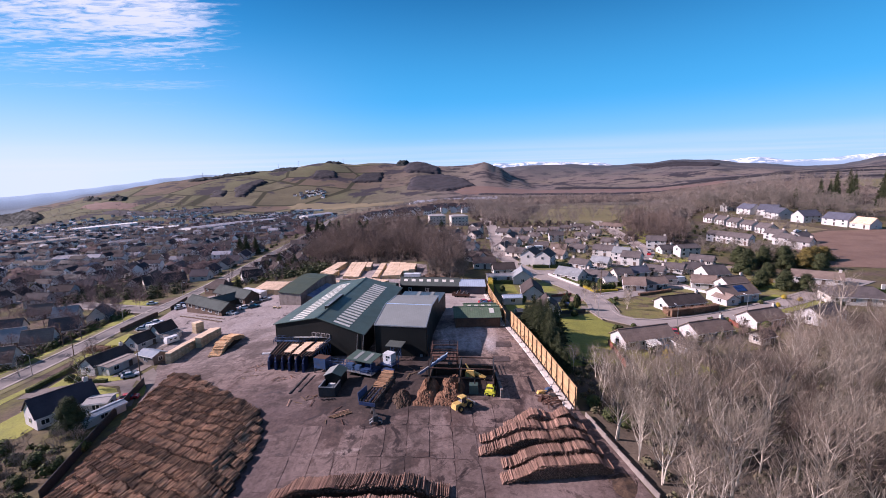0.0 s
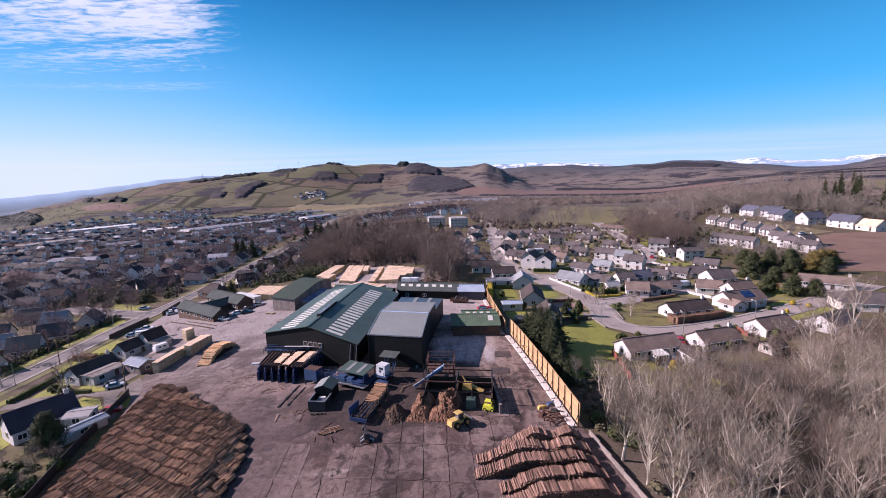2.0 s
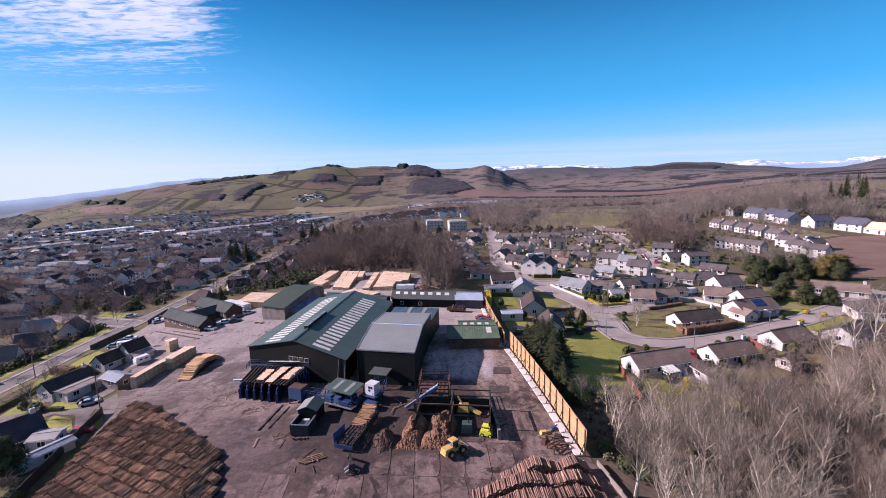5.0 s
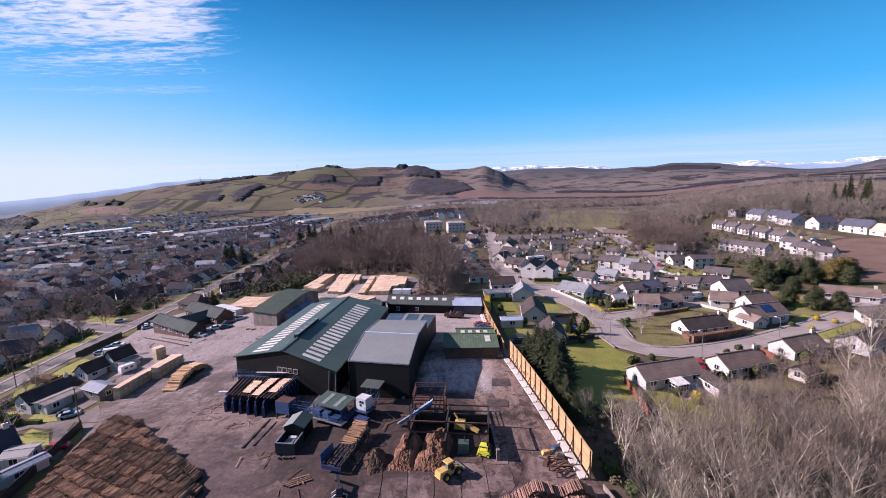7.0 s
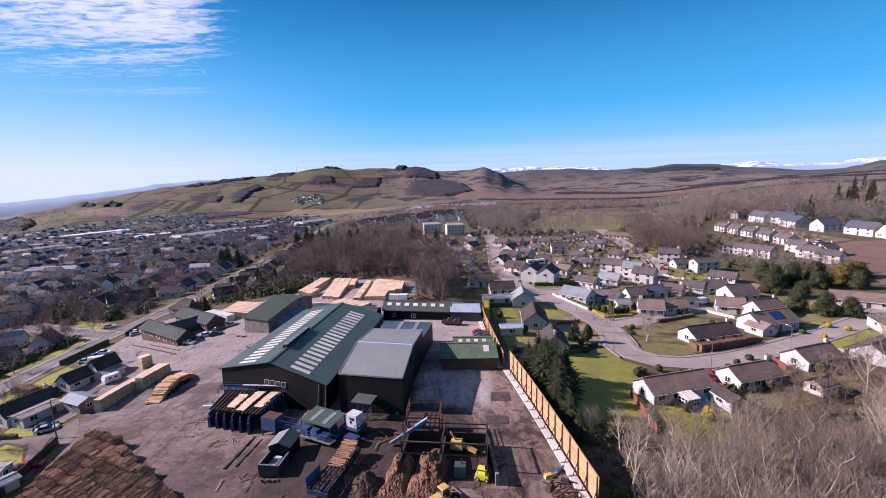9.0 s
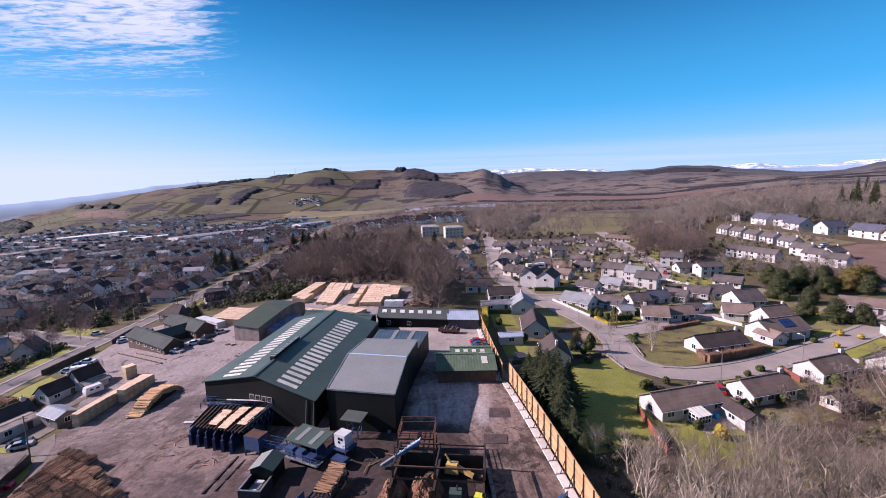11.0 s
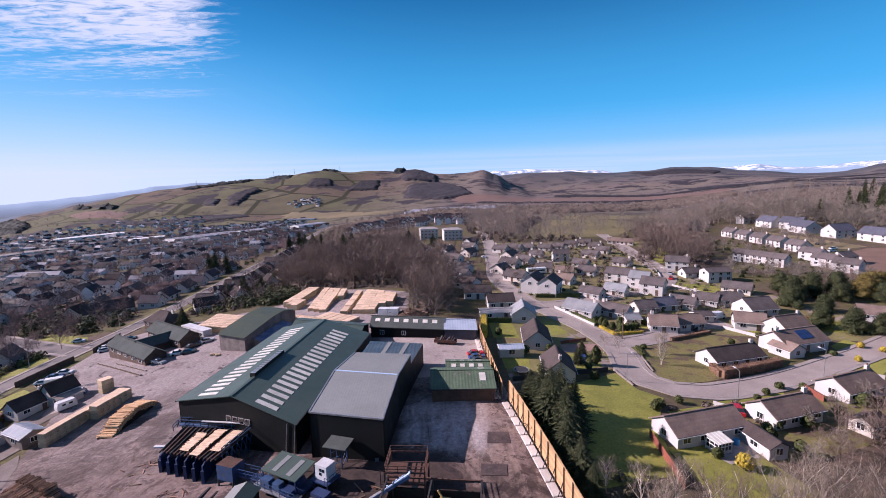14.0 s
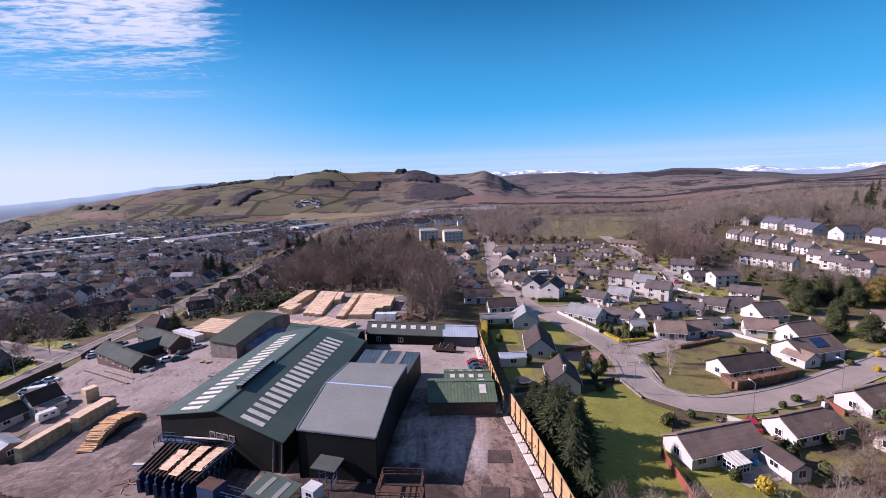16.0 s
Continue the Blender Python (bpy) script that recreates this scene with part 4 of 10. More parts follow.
# long green shed behind on the west side, low sheds to the north, small green building by the fence
def arched_store():
    """A store whose single sheet roof climbs from its low front and bends down again at the far end."""
    fl, fr, run = Vector((-59.6, 158.1, 0)), Vector((-50.7, 154.3, 0)), Vector((0.336, 0.942, 0))
    rows = ((0.0, 3.7), (6.0, 5.1), (12.0, 6.4), (15.0, 6.7), (17.5, 6.7), (20.0, 6.2), (22.5, 5.3))
    z0 = low(fl, fr, fl + run * 22.5, fr + run * 22.5)
    o = Vector((fl.x, fl.y, z0))
    t_ = thing("store_shed", "long store with a bent dark green roof and grey boarded walls", "shed", "sawmill sheds", at=o)
    side_ = (fr - fl).normalized()
    for (u0, h0), (u1, h1) in zip(rows, rows[1:]):
        s_ = Shape()
        e0, e1 = (-0.4 if u0 == 0 else 0), (0.4 if u1 > 22 else 0)
        ring = [fl - side_ * 0.35 + run * (u0 + e0), fr + side_ * 0.35 + run * (u0 + e0), fr + side_ * 0.35 + run * (u1 + e1), fl - side_ * 0.35 + run * (u1 + e1)]
        hs = (h0, h0, h1, h1)
        s_.solid([Vector((q.x, q.y, z_)) - o for q, z_ in zip(ring, hs)], [Vector((q.x, q.y, z_ + 0.14)) - o for q, z_ in zip(ring, hs)])
        part("roof_sheet", s_, M_STORE_ROOF, t_)
        for a_, m_ in ((fl, M_OLDCONC), (fr - side_ * 0.2, M_OLDCONC)):
            s_ = Shape()
            q0, q1 = a_ + run * u0, a_ + run * u1
            low_r = [q0, q0 + side_ * 0.2, q1 + side_ * 0.2, q1]
            s_.solid([Vector((q.x, q.y, z0)) - o for q in low_r], [Vector((q.x, q.y, z_)) - o for q, z_ in zip(low_r, (h0, h0, h1, h1))])
            part("side_wall", s_, m_, t_)
    for name_, u_, h_ in (("front_wall", 0.02, 3.7), ("back_wall", 22.3, 5.3)):
        n_ = 9
        for k_ in range(n_):
            s_ = Shape()
            a_, b_ = fl.lerp(fr, k_ / n_) + run * u_, fl.lerp(fr, (k_ + 0.985) / n_) + run * u_
            d_ = run * (0.15 + 0.03 * (k_ % 2))
            ring = [a_, b_, b_ + d_, a_ + d_]
            s_.solid([Vector((q.x, q.y, z0)) - o for q in ring], [Vector((q.x, q.y, h_)) - o for q in ring])
            part(name_ + "_sheet", s_, M_OLDCONC, t_)
    # low blue-roofed lean-to along the mill side
    a_, b_ = fr + run * 3.0, fr + run * 16.0
    lean_ = thing("blue_lean_to", "low lean-to with a faded blue sheet roof between two sheds", "shed", "sawmill sheds", at=(a_.x, a_.y, low(a_, b_)))
    o = lean_.location.copy()
    for k_ in range(4):
        s_ = Shape()
        p_, q_ = a_.lerp(b_, k_ / 4) + side_ * 0.3, a_.lerp(b_, (k_ + 0.97) / 4) + side_ * 0.3
        zz = (2.5 + 0.35 * k_, 2.85 + 0.35 * k_)
        ring = [(p_, zz[0]), (p_ + side_ * 3.6, zz[0] - 0.6), (q_ + side_ * 3.6, zz[1] - 0.6), (q_, zz[1])]
        s_.solid([Vector((c_.x, c_.y, z_)) - o for c_, z_ in ring], [Vector((c_.x, c_.y, z_ + 0.1)) - o for c_, z_ in ring])
        part("roof_sheet", s_, M_BLUE_SHEET, lean_)
        s_ = Shape()
        w_ = p_ + side_ * 3.4
        s_.beam(Vector((w_.x, w_.y, o.z)) - o, Vector((w_.x, w_.y, zz[0] - 0.55)) - o, 0.2, 0.2)
        part("post", s_, M_STEEL, lean_)
    s_ = Shape()
    ring = [a_ + side_ * 0.4, a_ + side_ * 3.6, a_ + side_ * 3.6 + run * 0.15, a_ + side_ * 0.4 + run * 0.15]
    s_.solid([Vector((c_.x, c_.y, o.z)) - o for c_ in ring], [Vector((c_.x, c_.y, z_)) - o for c_, z_ in zip(ring, (2.4, 1.9, 1.9, 2.4))])
    part("front_wall", s_, M_OLDCONC, lean_)


M_STORE_ROOF = mat("mossy_green_sheet", (0.040, 0.058, 0.044), (0.050, 0.064, 0.040), 0.6, s1=0.25, s2=3.0, grain=0.25, bump=0.2, spec=0.25)
M_BLUE_SHEET = mat("faded_blue_sheet", (0.10, 0.14, 0.25), (0.22, 0.24, 0.31), 0.5, s1=0.4, s2=4.0, grain=0.25)
arched_store()
gable_shed("low_green_shed", "low dark green shed with small roof lights", (-15.2, 163.0), (-15.2, 153.6), (5.2, 149.6), (5.2, 159.0), 6.3, 7.9,
           M_OFFICE_ROOF, M_GREEN_WALL, (7, 0.05, 0.97, 0.45, 0.75))
gable_shed("blue_roofed_shed", "small shed with a pale blue sheet roof", (5.4, 158.5), (5.4, 149.2), (13.6, 148.0), (13.6, 157.0), 6.4, 7.6, M_BLUE_ROOF, M_SLATE_BLUE)
gable_shed("small_green_shed", "small workshop with a weathered green sheet roof", (2.4, 121.5), (2.6, 112.3), (14.2, 112.0), (14.2, 121.0), 7.4, 8.7,
           M_OLD_GREEN, M_STONE, (1, 0.78, 0.98, 0.35, 0.8), ridge_k=0.45)
gable_shed("workshop_annexe", "low annexe with a green sheet roof behind the workshop", (5.5, 127.5), (5.6, 121.8), (14.4, 121.4), (14.2, 127.0), 6.6, 7.4,
           M_OLD_GREEN, M_STONE, (4, 0.1, 0.95, 0.35, 0.7))
gable_shed("rear_shed", "low green-roofed shed behind the sawmill", (-36.5, 162), (-36.8, 151.5), (-17, 144.5), (-16, 155), 6.6, 7.8, M_GREEN_ROOF, M_GREEN_WALL)

# ---- offices ----
gable_shed("office", "brick office with a green-grey roof and white windows", (-95.2, 171.4), (-98.2, 166.4), (-78.7, 153.6), (-75.7, 158.6), -1.2, 0.7,
           M_OFFICE_ROOF, M_STONE, over=0.5)
gable_shed("office", "brick office wing with a green-grey pitched roof", (-89.0, 181.6), (-92.2, 176.2), (-75.4, 165.2), (-72.2, 170.6), -0.1, 2.0,
           M_OFFICE_ROOF, M_STONE, over=0.5)


def box_mesh(name, w, d, h, mats, bevel=0.04):
    """Bevelled box standing on its base, centred in plan."""
    bm = bmesh.new()
    bmesh.ops.create_cube(bm, size=1.0)
    for v in bm.verts:
        v.co = Vector((v.co.x * w, v.co.y * d, (v.co.z + 0.5) * h))
    if bevel:
        bmesh.ops.bevel(bm, geom=bm.edges[:], offset=bevel, segments=1, affect="EDGES")
    me = bpy.data.meshes.new(name)
    bm.to_mesh(me)
    bm.free()
    for m in (mats if isinstance(mats, (list, tuple)) else [mats]):
        me.materials.append(m)
    if isinstance(mats, (list, tuple)) and len(mats) > 1:
        for p in me.polygons:
            if p.normal.z > 0.7:
                p.material_index = 1
    return me


W_FRAME = box_mesh("window", 1.5, 0.14, 1.2, M_FRAME, 0.0)
W_PANE = Shape()
for x0 in (-0.66, 0.04):
    W_PANE.poly([(x0, -0.075, 0.1), (x0 + 0.62, -0.075, 0.1), (x0 + 0.62, -0.075, 1.1), (x0, -0.075, 1.1)])
W_PANE = W_PANE.mesh("pane", M_GLASS)


def window(parent, x, y, z, face, k=1.0):
    """A two-light window; face: the way it looks, in degrees (-90: towards -y)."""
    w = piece("window", W_FRAME, parent, pose(x, y, z, 0, 0, face + 90) @ Matrix.Diagonal((k, 1, 1, 1)))
    piece("pane", W_PANE, w)
    return w


for ob in [o for o in scene.objects if o.name.startswith("office") and o.parent is None]:
    first = ob.name == "office"
    a, b = ((-98.2, 166.4), (-78.7, 153.6)) if first else ((-92.2, 176.2), (-75.4, 165.2))
    d = Vector((b[0] - a[0], b[1] - a[1], 0))
    ang = math.degrees(math.atan2(d.y, d.x))
    for k in range(5):
        q = Vector((a[0], a[1], 0)) + d * ((k + 0.62) / 5.25)
        q = q - Vector((ob.location.x, ob.location.y, 0)) + Vector((math.sin(radians(ang)), -math.cos(radians(ang)), 0)) * 0.05
        window(ob, q.x, q.y, (-3.0 if first else -2.0) - ob.location.z, ang - 90, 1.35)
gable_shed("office_link", "short office wing with a green-grey pitched roof", (-88.9, 163.8), (-84.4, 160.9), (-78.2, 170.4), (-82.9, 173.3), -0.9, 0.9,
           M_OFFICE_ROOF, M_STONE, over=0.4)
for x in (-12.0, -6.0):
    ob = scene.objects["low_green_shed"]
    window(ob, x - ob.location.x, 153.6 - (x + 15.2) * 0.196 - 0.05 - ob.location.y, 4.2 - ob.location.z, -101, 0.8)


# ---- acoustic fence along the yard ----
def tall_fence(label, a, b, high, panel=2.7, boards=13):
    a, b = Vector(a), Vector(b)
    n = round((b - a).length / panel)
    d = (b - a) / n
    ang = math.degrees(math.atan2(d.y, d.x))
    base = thing("timber_fence", label, "fence", "yard fences", at=(a.x, a.y, ground(a.x, a.y)))
    o = base.location.copy()
    bh = (high - 0.5) / boards
    board = box_mesh("board", d.length - 0.002, 0.05, bh * 0.94, M_FENCE, 0.0)
    post = box_mesh("post", 0.12, 0.14, high + 0.05, M_POST, 0.0)
    foot = box_mesh("concrete_block", d.length * 0.93, 1.25, 0.42, M_CONC, 0.06)
    rail = box_mesh("cap_rail", d.length, 0.14, 0.08, M_FENCE, 0.0)
    left = Vector((-d.y, d.x)).normalized()
    for k in range(n + 1):
        p = a + d * k
        z = ground(p.x, p.y)
        piece("post", post, base, pose(p.x - o.x, p.y - o.y, z - o.z, 0, 0, ang))
        s = Shape()
        q = p + left * 0.8
        s.beam((q.x - o.x, q.y - o.y, ground(q.x, q.y) - o.z), (p.x - o.x, p.y - o.y, z + high * 0.55 - o.z), 0.09, 0.09)
        part("raking_brace", s, M_DARK, base, "dark raking steel brace")
        if k < n:
            c = p + d * 0.5
            zc = ground(c.x, c.y)
            tilt = math.degrees(math.atan2(ground(p.x + d.x, p.y + d.y) - z, d.length))
            m = pose(c.x - o.x, c.y - o.y, zc - o.z, 0, 0, ang) @ pose(0, 0, 0, 0, -tilt, 0)
            for j in range(boards):
                piece("board", board, base, m @ pose(0, -0.14 + 0.01 * (j % 2), 0.45 + bh * j))
            piece("cap_rail", rail, base, m @ pose(0, -0.13, high - 0.02))
            piece("concrete_block", foot, base, m @ pose(0, 0.72, -0.1))


tall_fence("tall new orange timber fence on white concrete feet", (22.1, 72.8), (16.7, 111.2), 4.3)
tall_fence("tall new timber fence beside the gardens", (15.6, 112.5), (14.4, 152.0), 3.4, 2.7, 10)


def wall_run(name, label, a, b, high, thick, material, n=None, category="wall", cope=None, step=3.0):
    """A low wall or close-boarded fence over sloping ground, in upright lengths."""
    a, b = Vector(a), Vector(b)
    n = n or max(1, round((b - a).length / step))
    d = (b - a) / n
    ang = math.degrees(math.atan2(d.y, d.x))
    base = thing(name, label, category, at=(a.x, a.y, ground(a.x, a.y)))
    o = base.location
    me = box_mesh("length", d.length + 0.02, thick, high + 0.4, material, 0.02)
    cp = box_mesh("coping", d.length + 0.04, thick + 0.1, 0.08, cope, 0.0) if cope else None
    for k in range(n):
        p = a + d * (k + 0.5)
        m = pose(p.x - o.x, p.y - o.y, ground(p.x, p.y) - 0.4 - o.z, 0, 0, ang)
        piece("panel", me, base, m)
        if cp:
            piece("coping", cp, base, m @ pose(0, 0, high + 0.4))


wall_run("ramp_wall", "low dark retaining wall before the offices", (-97.8, 161.0), (-75.6, 146.8), 0.55, 0.3, M_STONE, cope=M_KERB)
wall_run("ramp_wall", "low dark retaining wall before the offices", (-90.4, 158.6), (-76.0, 149.6), 0.4, 0.3, M_STONE, cope=M_KERB)
wall_run("yard_wall", "dark boarded wall between yard and road", (-112.4, 150.0), (-110.6, 168.0), 1.7, 0.2, M_STONE)
wall_run("yard_wall", "dark boarded wall between yard and road", (-108.8, 173.5), (-111.5, 190.0), 1.8, 0.2, M_STONE)
wall_run("yard_wall", "dark boarded fence beside the log yard", (-74.0, 104.0), (-62.5, 62.0), 1.9, 0.15, M_DARK)
wall_run("yard_wall", "low weathered concrete wall beside the wood", (23.4, 71.0), (27.0, 52.0), 0.9, 0.18, M_OLDCONC)


# ---- sawn timber ----
def timber_stack(label, a, b, width, high, packs, tiers=3, group="sawn timber stacks", whole=False, bearers=True, fill=0.93):
    """A stack of banded timber packs from a to b."""
    a, b = Vector(a), Vector(b)
    d = (b - a) / packs
    ang = math.degrees(math.atan2(d.y, d.x))
    z = min(ground(*a), ground(*b), ground(*((a + b) / 2)))
    base = thing("timber_stack", label, "timber stack", group, at=(a.x, a.y, z))
    ph = high / tiers
    # tops paler than sides: sunlight and shade partly in the two colours
    me = box_mesh("pack", d.length * fill, width, ph * 0.94, [M_SAWN, M_SAWN_TOP], 0.03)
    bear = box_mesh("bearer", 0.12, width * 1.02, ph * 0.07, M_POST, 0.0)
    for k in range(packs):
        for j in range(tiers):
            q = a + d * (k + 0.5)
            w = random.uniform(-0.12, 0.12)
            m = pose(q.x - a.x, q.y - a.y, ph * j, 0, 0, ang + random.uniform(-0.8, 0.8)) @ pose(0, w, 0)
            if j == tiers - 1 and tiers > 2 and not whole and random.random() < 0.12:
                continue
            piece("pack", me, base, m)
            if j < tiers - 1 and bearers:
                piece("bearer", bear, base, m @ pose(d.length * 0.3, 0, ph * 0.935))
    return base


timber_stack("long low stack of pale sawn timber packs", (-75.6, 116.6), (-73.4, 137.0), 1.7, 3.1, 13, 3, whole=True, fill=0.985)
timber_stack("short stack of pale sawn timber packs", (-72.2, 126.0), (-70.8, 135.0), 2.0, 3.2, 6, 3, whole=True, fill=0.985)
timber_stack("small dark stack of timber on the apron", (-80.6, 139.0), (-79.2, 141.5), 2.2, 3.6, 1, 3)
REAR = "tall row of fresh sawn timber packs behind the sheds"
for a, b, n, w in (((-56.1, 204.3), (-53.0, 229.3), 8, 2.5), ((-53.4, 200.3), (-50.3, 227.3), 9, 2.5), ((-50.6, 195.8), (-49.3, 203.8), 3, 2.5),
                   ((-42.6, 190.8), (-44.8, 223.3), 10, 2.4), ((-40.0, 188.6), (-41.7, 220.8), 10, 2.4), ((-37.4, 186.0), (-38.7, 218.3), 10, 2.4), ((-34.8, 203.8), (-35.8, 215.8), 4, 2.4),
                   ((-23.8, 177.8), (-23.6, 206.3), 9, 2.5), ((-21.2, 176.4), (-20.9, 203.8), 9, 2.5), ((-18.5, 175.2), (-18.2, 201.3), 8, 2.5), ((-15.8, 181.3), (-15.5, 197.8), 5, 2.4), ((-13.3, 182.4), (-13.0, 195.3), 4, 2.3)):
    timber_stack(REAR, a, b, w, 2.5, n, 2, whole=True, bearers=False)
timber_stack("long row of orange-brown timber packs set apart", (-28.2, 178.0), (-27.9, 207.5), 2.4, 2.4, 4, 3, whole=True, bearers=False)
timber_stack("wide low row of pale timber packs behind the shed", (-34.0, 173.6), (-22.8, 166.9), 6.6, 2.6, 5, 2, whole=True, bearers=False)
timber_stack("low row of small timber packs behind the shed", (-47.2, 180.0), (-34.8, 174.4), 4.6, 2.0, 7, 2, whole=True, bearers=False)
for k in range(6):
    timber_stack("flat block of pale board packs behind the cabin", (-78.6 + k * 2.35, 183.0 - k * 1.62), (-78.4 + k * 2.35, 196.8 - k * 1.62), 1.95, 2.7, 8, 1, whole=True, bearers=False, fill=0.88)


# ---- stacked logs ----
LOG = Shape()
LOG.tube((0, -0.5, 0), (0, 0.5, 0), 1.0, 0.93, 7, 0, 1)


def log_mesh(bark, end):
    return LOG.mesh("log", [bark, end], False)


def log_stack(label, a, b, length, profile, bark, front=False, singles=0, layers=3, r=0.15, seed=1, messy=0.3, cant=0.0):
    """A row of round logs laid across the line from a to b; profile gives the height along it."""
    rd = random.Random(seed)
    a, b = Vector(a), Vector(b)
    d = b - a
    run = d.length
    ux = d / run
    ang = math.degrees(math.atan2(ux.y, ux.x))
    z0 = ground(*((a + b) / 2))
    base = thing("log_stack", label, "log stack", "stacked logs", at=(a.x, a.y, z0))
    rest, core = Shape(), Shape()
    end = M_ORANGE if bark is M_ORANGE else M_LOGEND
    me = log_mesh(bark, end)
    left = singles
    step = r * 2.3
    n = int(run / step)
    turn = Matrix.Rotation(radians(ang), 3, "Z")
    shift, tilt = 0.0, 0.0
    for i in range(n):
        u = (i + 0.5) / n
        p = a + d * u
        if rd.random() < 0.16:
            shift, tilt = rd.gauss(0, 0.10 + 0.3 * messy), rd.gauss(0, 1.5 + 4 * messy)
        hgt = profile(u) * (1 + 0.25 * messy * math.sin(i * 0.31 + seed) + 0.12 * messy * math.sin(i * 0.13))
        gz_ = ground(p.x, p.y) - z0
        top = max(1, int(hgt / (r * 1.7)))
        first = 0 if front else max(0, top - layers)
        for j in range(first, top):
            if j == top - 1 and rd.random() < 0.15:
                continue
            upper = j == top - 1
            rr = r * rd.uniform(0.68, 1.25)
            ln = length * rd.uniform(0.94, 1.04)
            off = rd.gauss(0, 0.07) + (shift if upper else 0)
            skew = cant + rd.gauss(0, 1.0) + (tilt + rd.gauss(0, 5 * messy) if upper else 0)
            tip = rd.gauss(0, 0.6) + (rd.gauss(0, 3 * messy) if upper else 0)
            loc = Vector((p.x - a.x, p.y - a.y, gz_ + r + hgt - (top - j) * r * 1.7 + rd.uniform(-0.07, 0.07))) + turn @ Vector((rd.uniform(-0.03, 0.03) + (r if j % 2 else 0), off, 0))
            loc.z = max(loc.z, gz_ + rr * 0.9)
            m = Matrix.Translation(loc) @ pose(0, 0, 0, tip, 0, ang + skew) @ Matrix.Diagonal((rr, ln, rr, 1))
            if left > 0 and upper:
                piece("log", me, base, m)
                left -= 1
            else:
                k0 = len(rest.v)
                rest.v += [tuple(m @ Vector(v)) for v in LOG.v]
                rest.f += [tuple(k0 + q for q in f) for f in LOG.f]
                rest.s += LOG.s
    # solid filler under the top layers; gap shade put into its near-black colour
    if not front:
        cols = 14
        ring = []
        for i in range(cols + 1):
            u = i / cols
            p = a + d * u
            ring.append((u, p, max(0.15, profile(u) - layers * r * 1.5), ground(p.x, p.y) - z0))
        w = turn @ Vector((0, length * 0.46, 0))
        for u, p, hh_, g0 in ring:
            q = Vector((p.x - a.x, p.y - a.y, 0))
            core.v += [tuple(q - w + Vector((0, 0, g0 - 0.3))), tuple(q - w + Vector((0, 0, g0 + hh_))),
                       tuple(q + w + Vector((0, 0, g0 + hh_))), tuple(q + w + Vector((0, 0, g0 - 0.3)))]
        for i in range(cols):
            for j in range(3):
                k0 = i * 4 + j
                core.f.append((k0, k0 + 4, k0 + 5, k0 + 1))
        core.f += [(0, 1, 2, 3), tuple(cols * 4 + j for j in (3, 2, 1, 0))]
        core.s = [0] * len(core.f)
        part("stack_heart", core, M_CORE, base, "dark filler block with log-gap shade in its colour")
    tagged(part("log", rest, [bark, end], base), kind="stuff")
    return base


def mound(lo, hi, rise=0.18, fall=0.18):
    def f(u):
        return lo + (hi - lo) * smooth(0, rise, u) * (1 - smooth(1 - fall, 1, u))
    return f


# the big field of stacks on the west side: rows that run from north-west to south-east
FIELD = [(-68.5, 103.5), (-64.5, 105.0), (-49.5, 91.0), (-35.0, 78.5), (-32.0, 71.5), (-31.0, 40.0), (-63.0, 40.0), (-61.5, 64.0), (-64.5, 83.0), (-68.0, 97.0)]


def inside(x, y, poly):
    hit = False
    for (x0, y0), (x1, y1) in zip(poly, poly[1:] + poly[:1]):
        if (y0 > y) != (y1 > y) and x < (x1 - x0) * (y - y0) / (y1 - y0) + x0:
            hit = not hit
    return hit


row_dir = Vector((math.cos(radians(-29)), math.sin(radians(-29))))
row_off = Vector((-row_dir.y, row_dir.x))
for k in range(32):
    c = Vector((-50.0, 94.0)) - row_off * (1.95 * k - 7.5)
    hits = [q * 0.5 for q in range(-90, 91) if inside(c.x + row_dir.x * q * 0.5, c.y + row_dir.y * q * 0.5, FIELD)]
    if len(hits) < 14:
        continue
    a, b = c + row_dir * hits[0], c + row_dir * hits[-1]
    log_stack("long brown row of stacked round logs", a, b, 1.76, mound(1.0, 2.35 + 0.08 * math.sin(k * 2.4), 0.12, 0.14), M_BARK, layers=3, seed=10 + k, r=0.118,
              singles=8 if k < 14 else 4, messy=0.30, cant=17.0)


# pale stacks by the fence: rows that run west to east, low at the west end and humped
def wave(lo, hi, top_at, dip, end):
    def f(u):
        h = lo + (hi - lo) * smooth(0, top_at, u)
        h *= 1 - dip * math.exp(-((u - top_at - 0.22) / 0.10) ** 2)
        return max(0.3, h * (1 - end * smooth(0.82, 1.0, u)))
    return f


for k in range(5):
    v = k / 4
    a = lerp((9.2, 68.8), (7.2, 57.0), v)
    b = lerp((21.5, 69.2), (22.8, 58.0), v)
    if k in (1, 2):
        a = (a[0] - 3.8, a[1])
    log_stack("pale row of stacked round logs beside the fence", a, b, 2.1, wave(0.4, 2.6 - 0.1 * k, 0.42, (0.35, 0.3, 0.1, 0.05, 0.0)[k], 0.5), M_PALELOG, front=True, seed=40 + k,
              r=0.10, singles=36, messy=0.12)
for k in range(3):
    log_stack("row of stacked round logs across the yard", (-25.5 + k * 0.6, 57.0 - 4.2 * k), (0.0 + k * 0.4, 54.8 - 4.2 * k), 2.6, mound(0.6, 2.4, 0.25, 0.25), M_PALELOG,
              front=k == 2, layers=5, seed=60 + k, r=0.115, singles=30 if k == 0 else 10, messy=0.2)
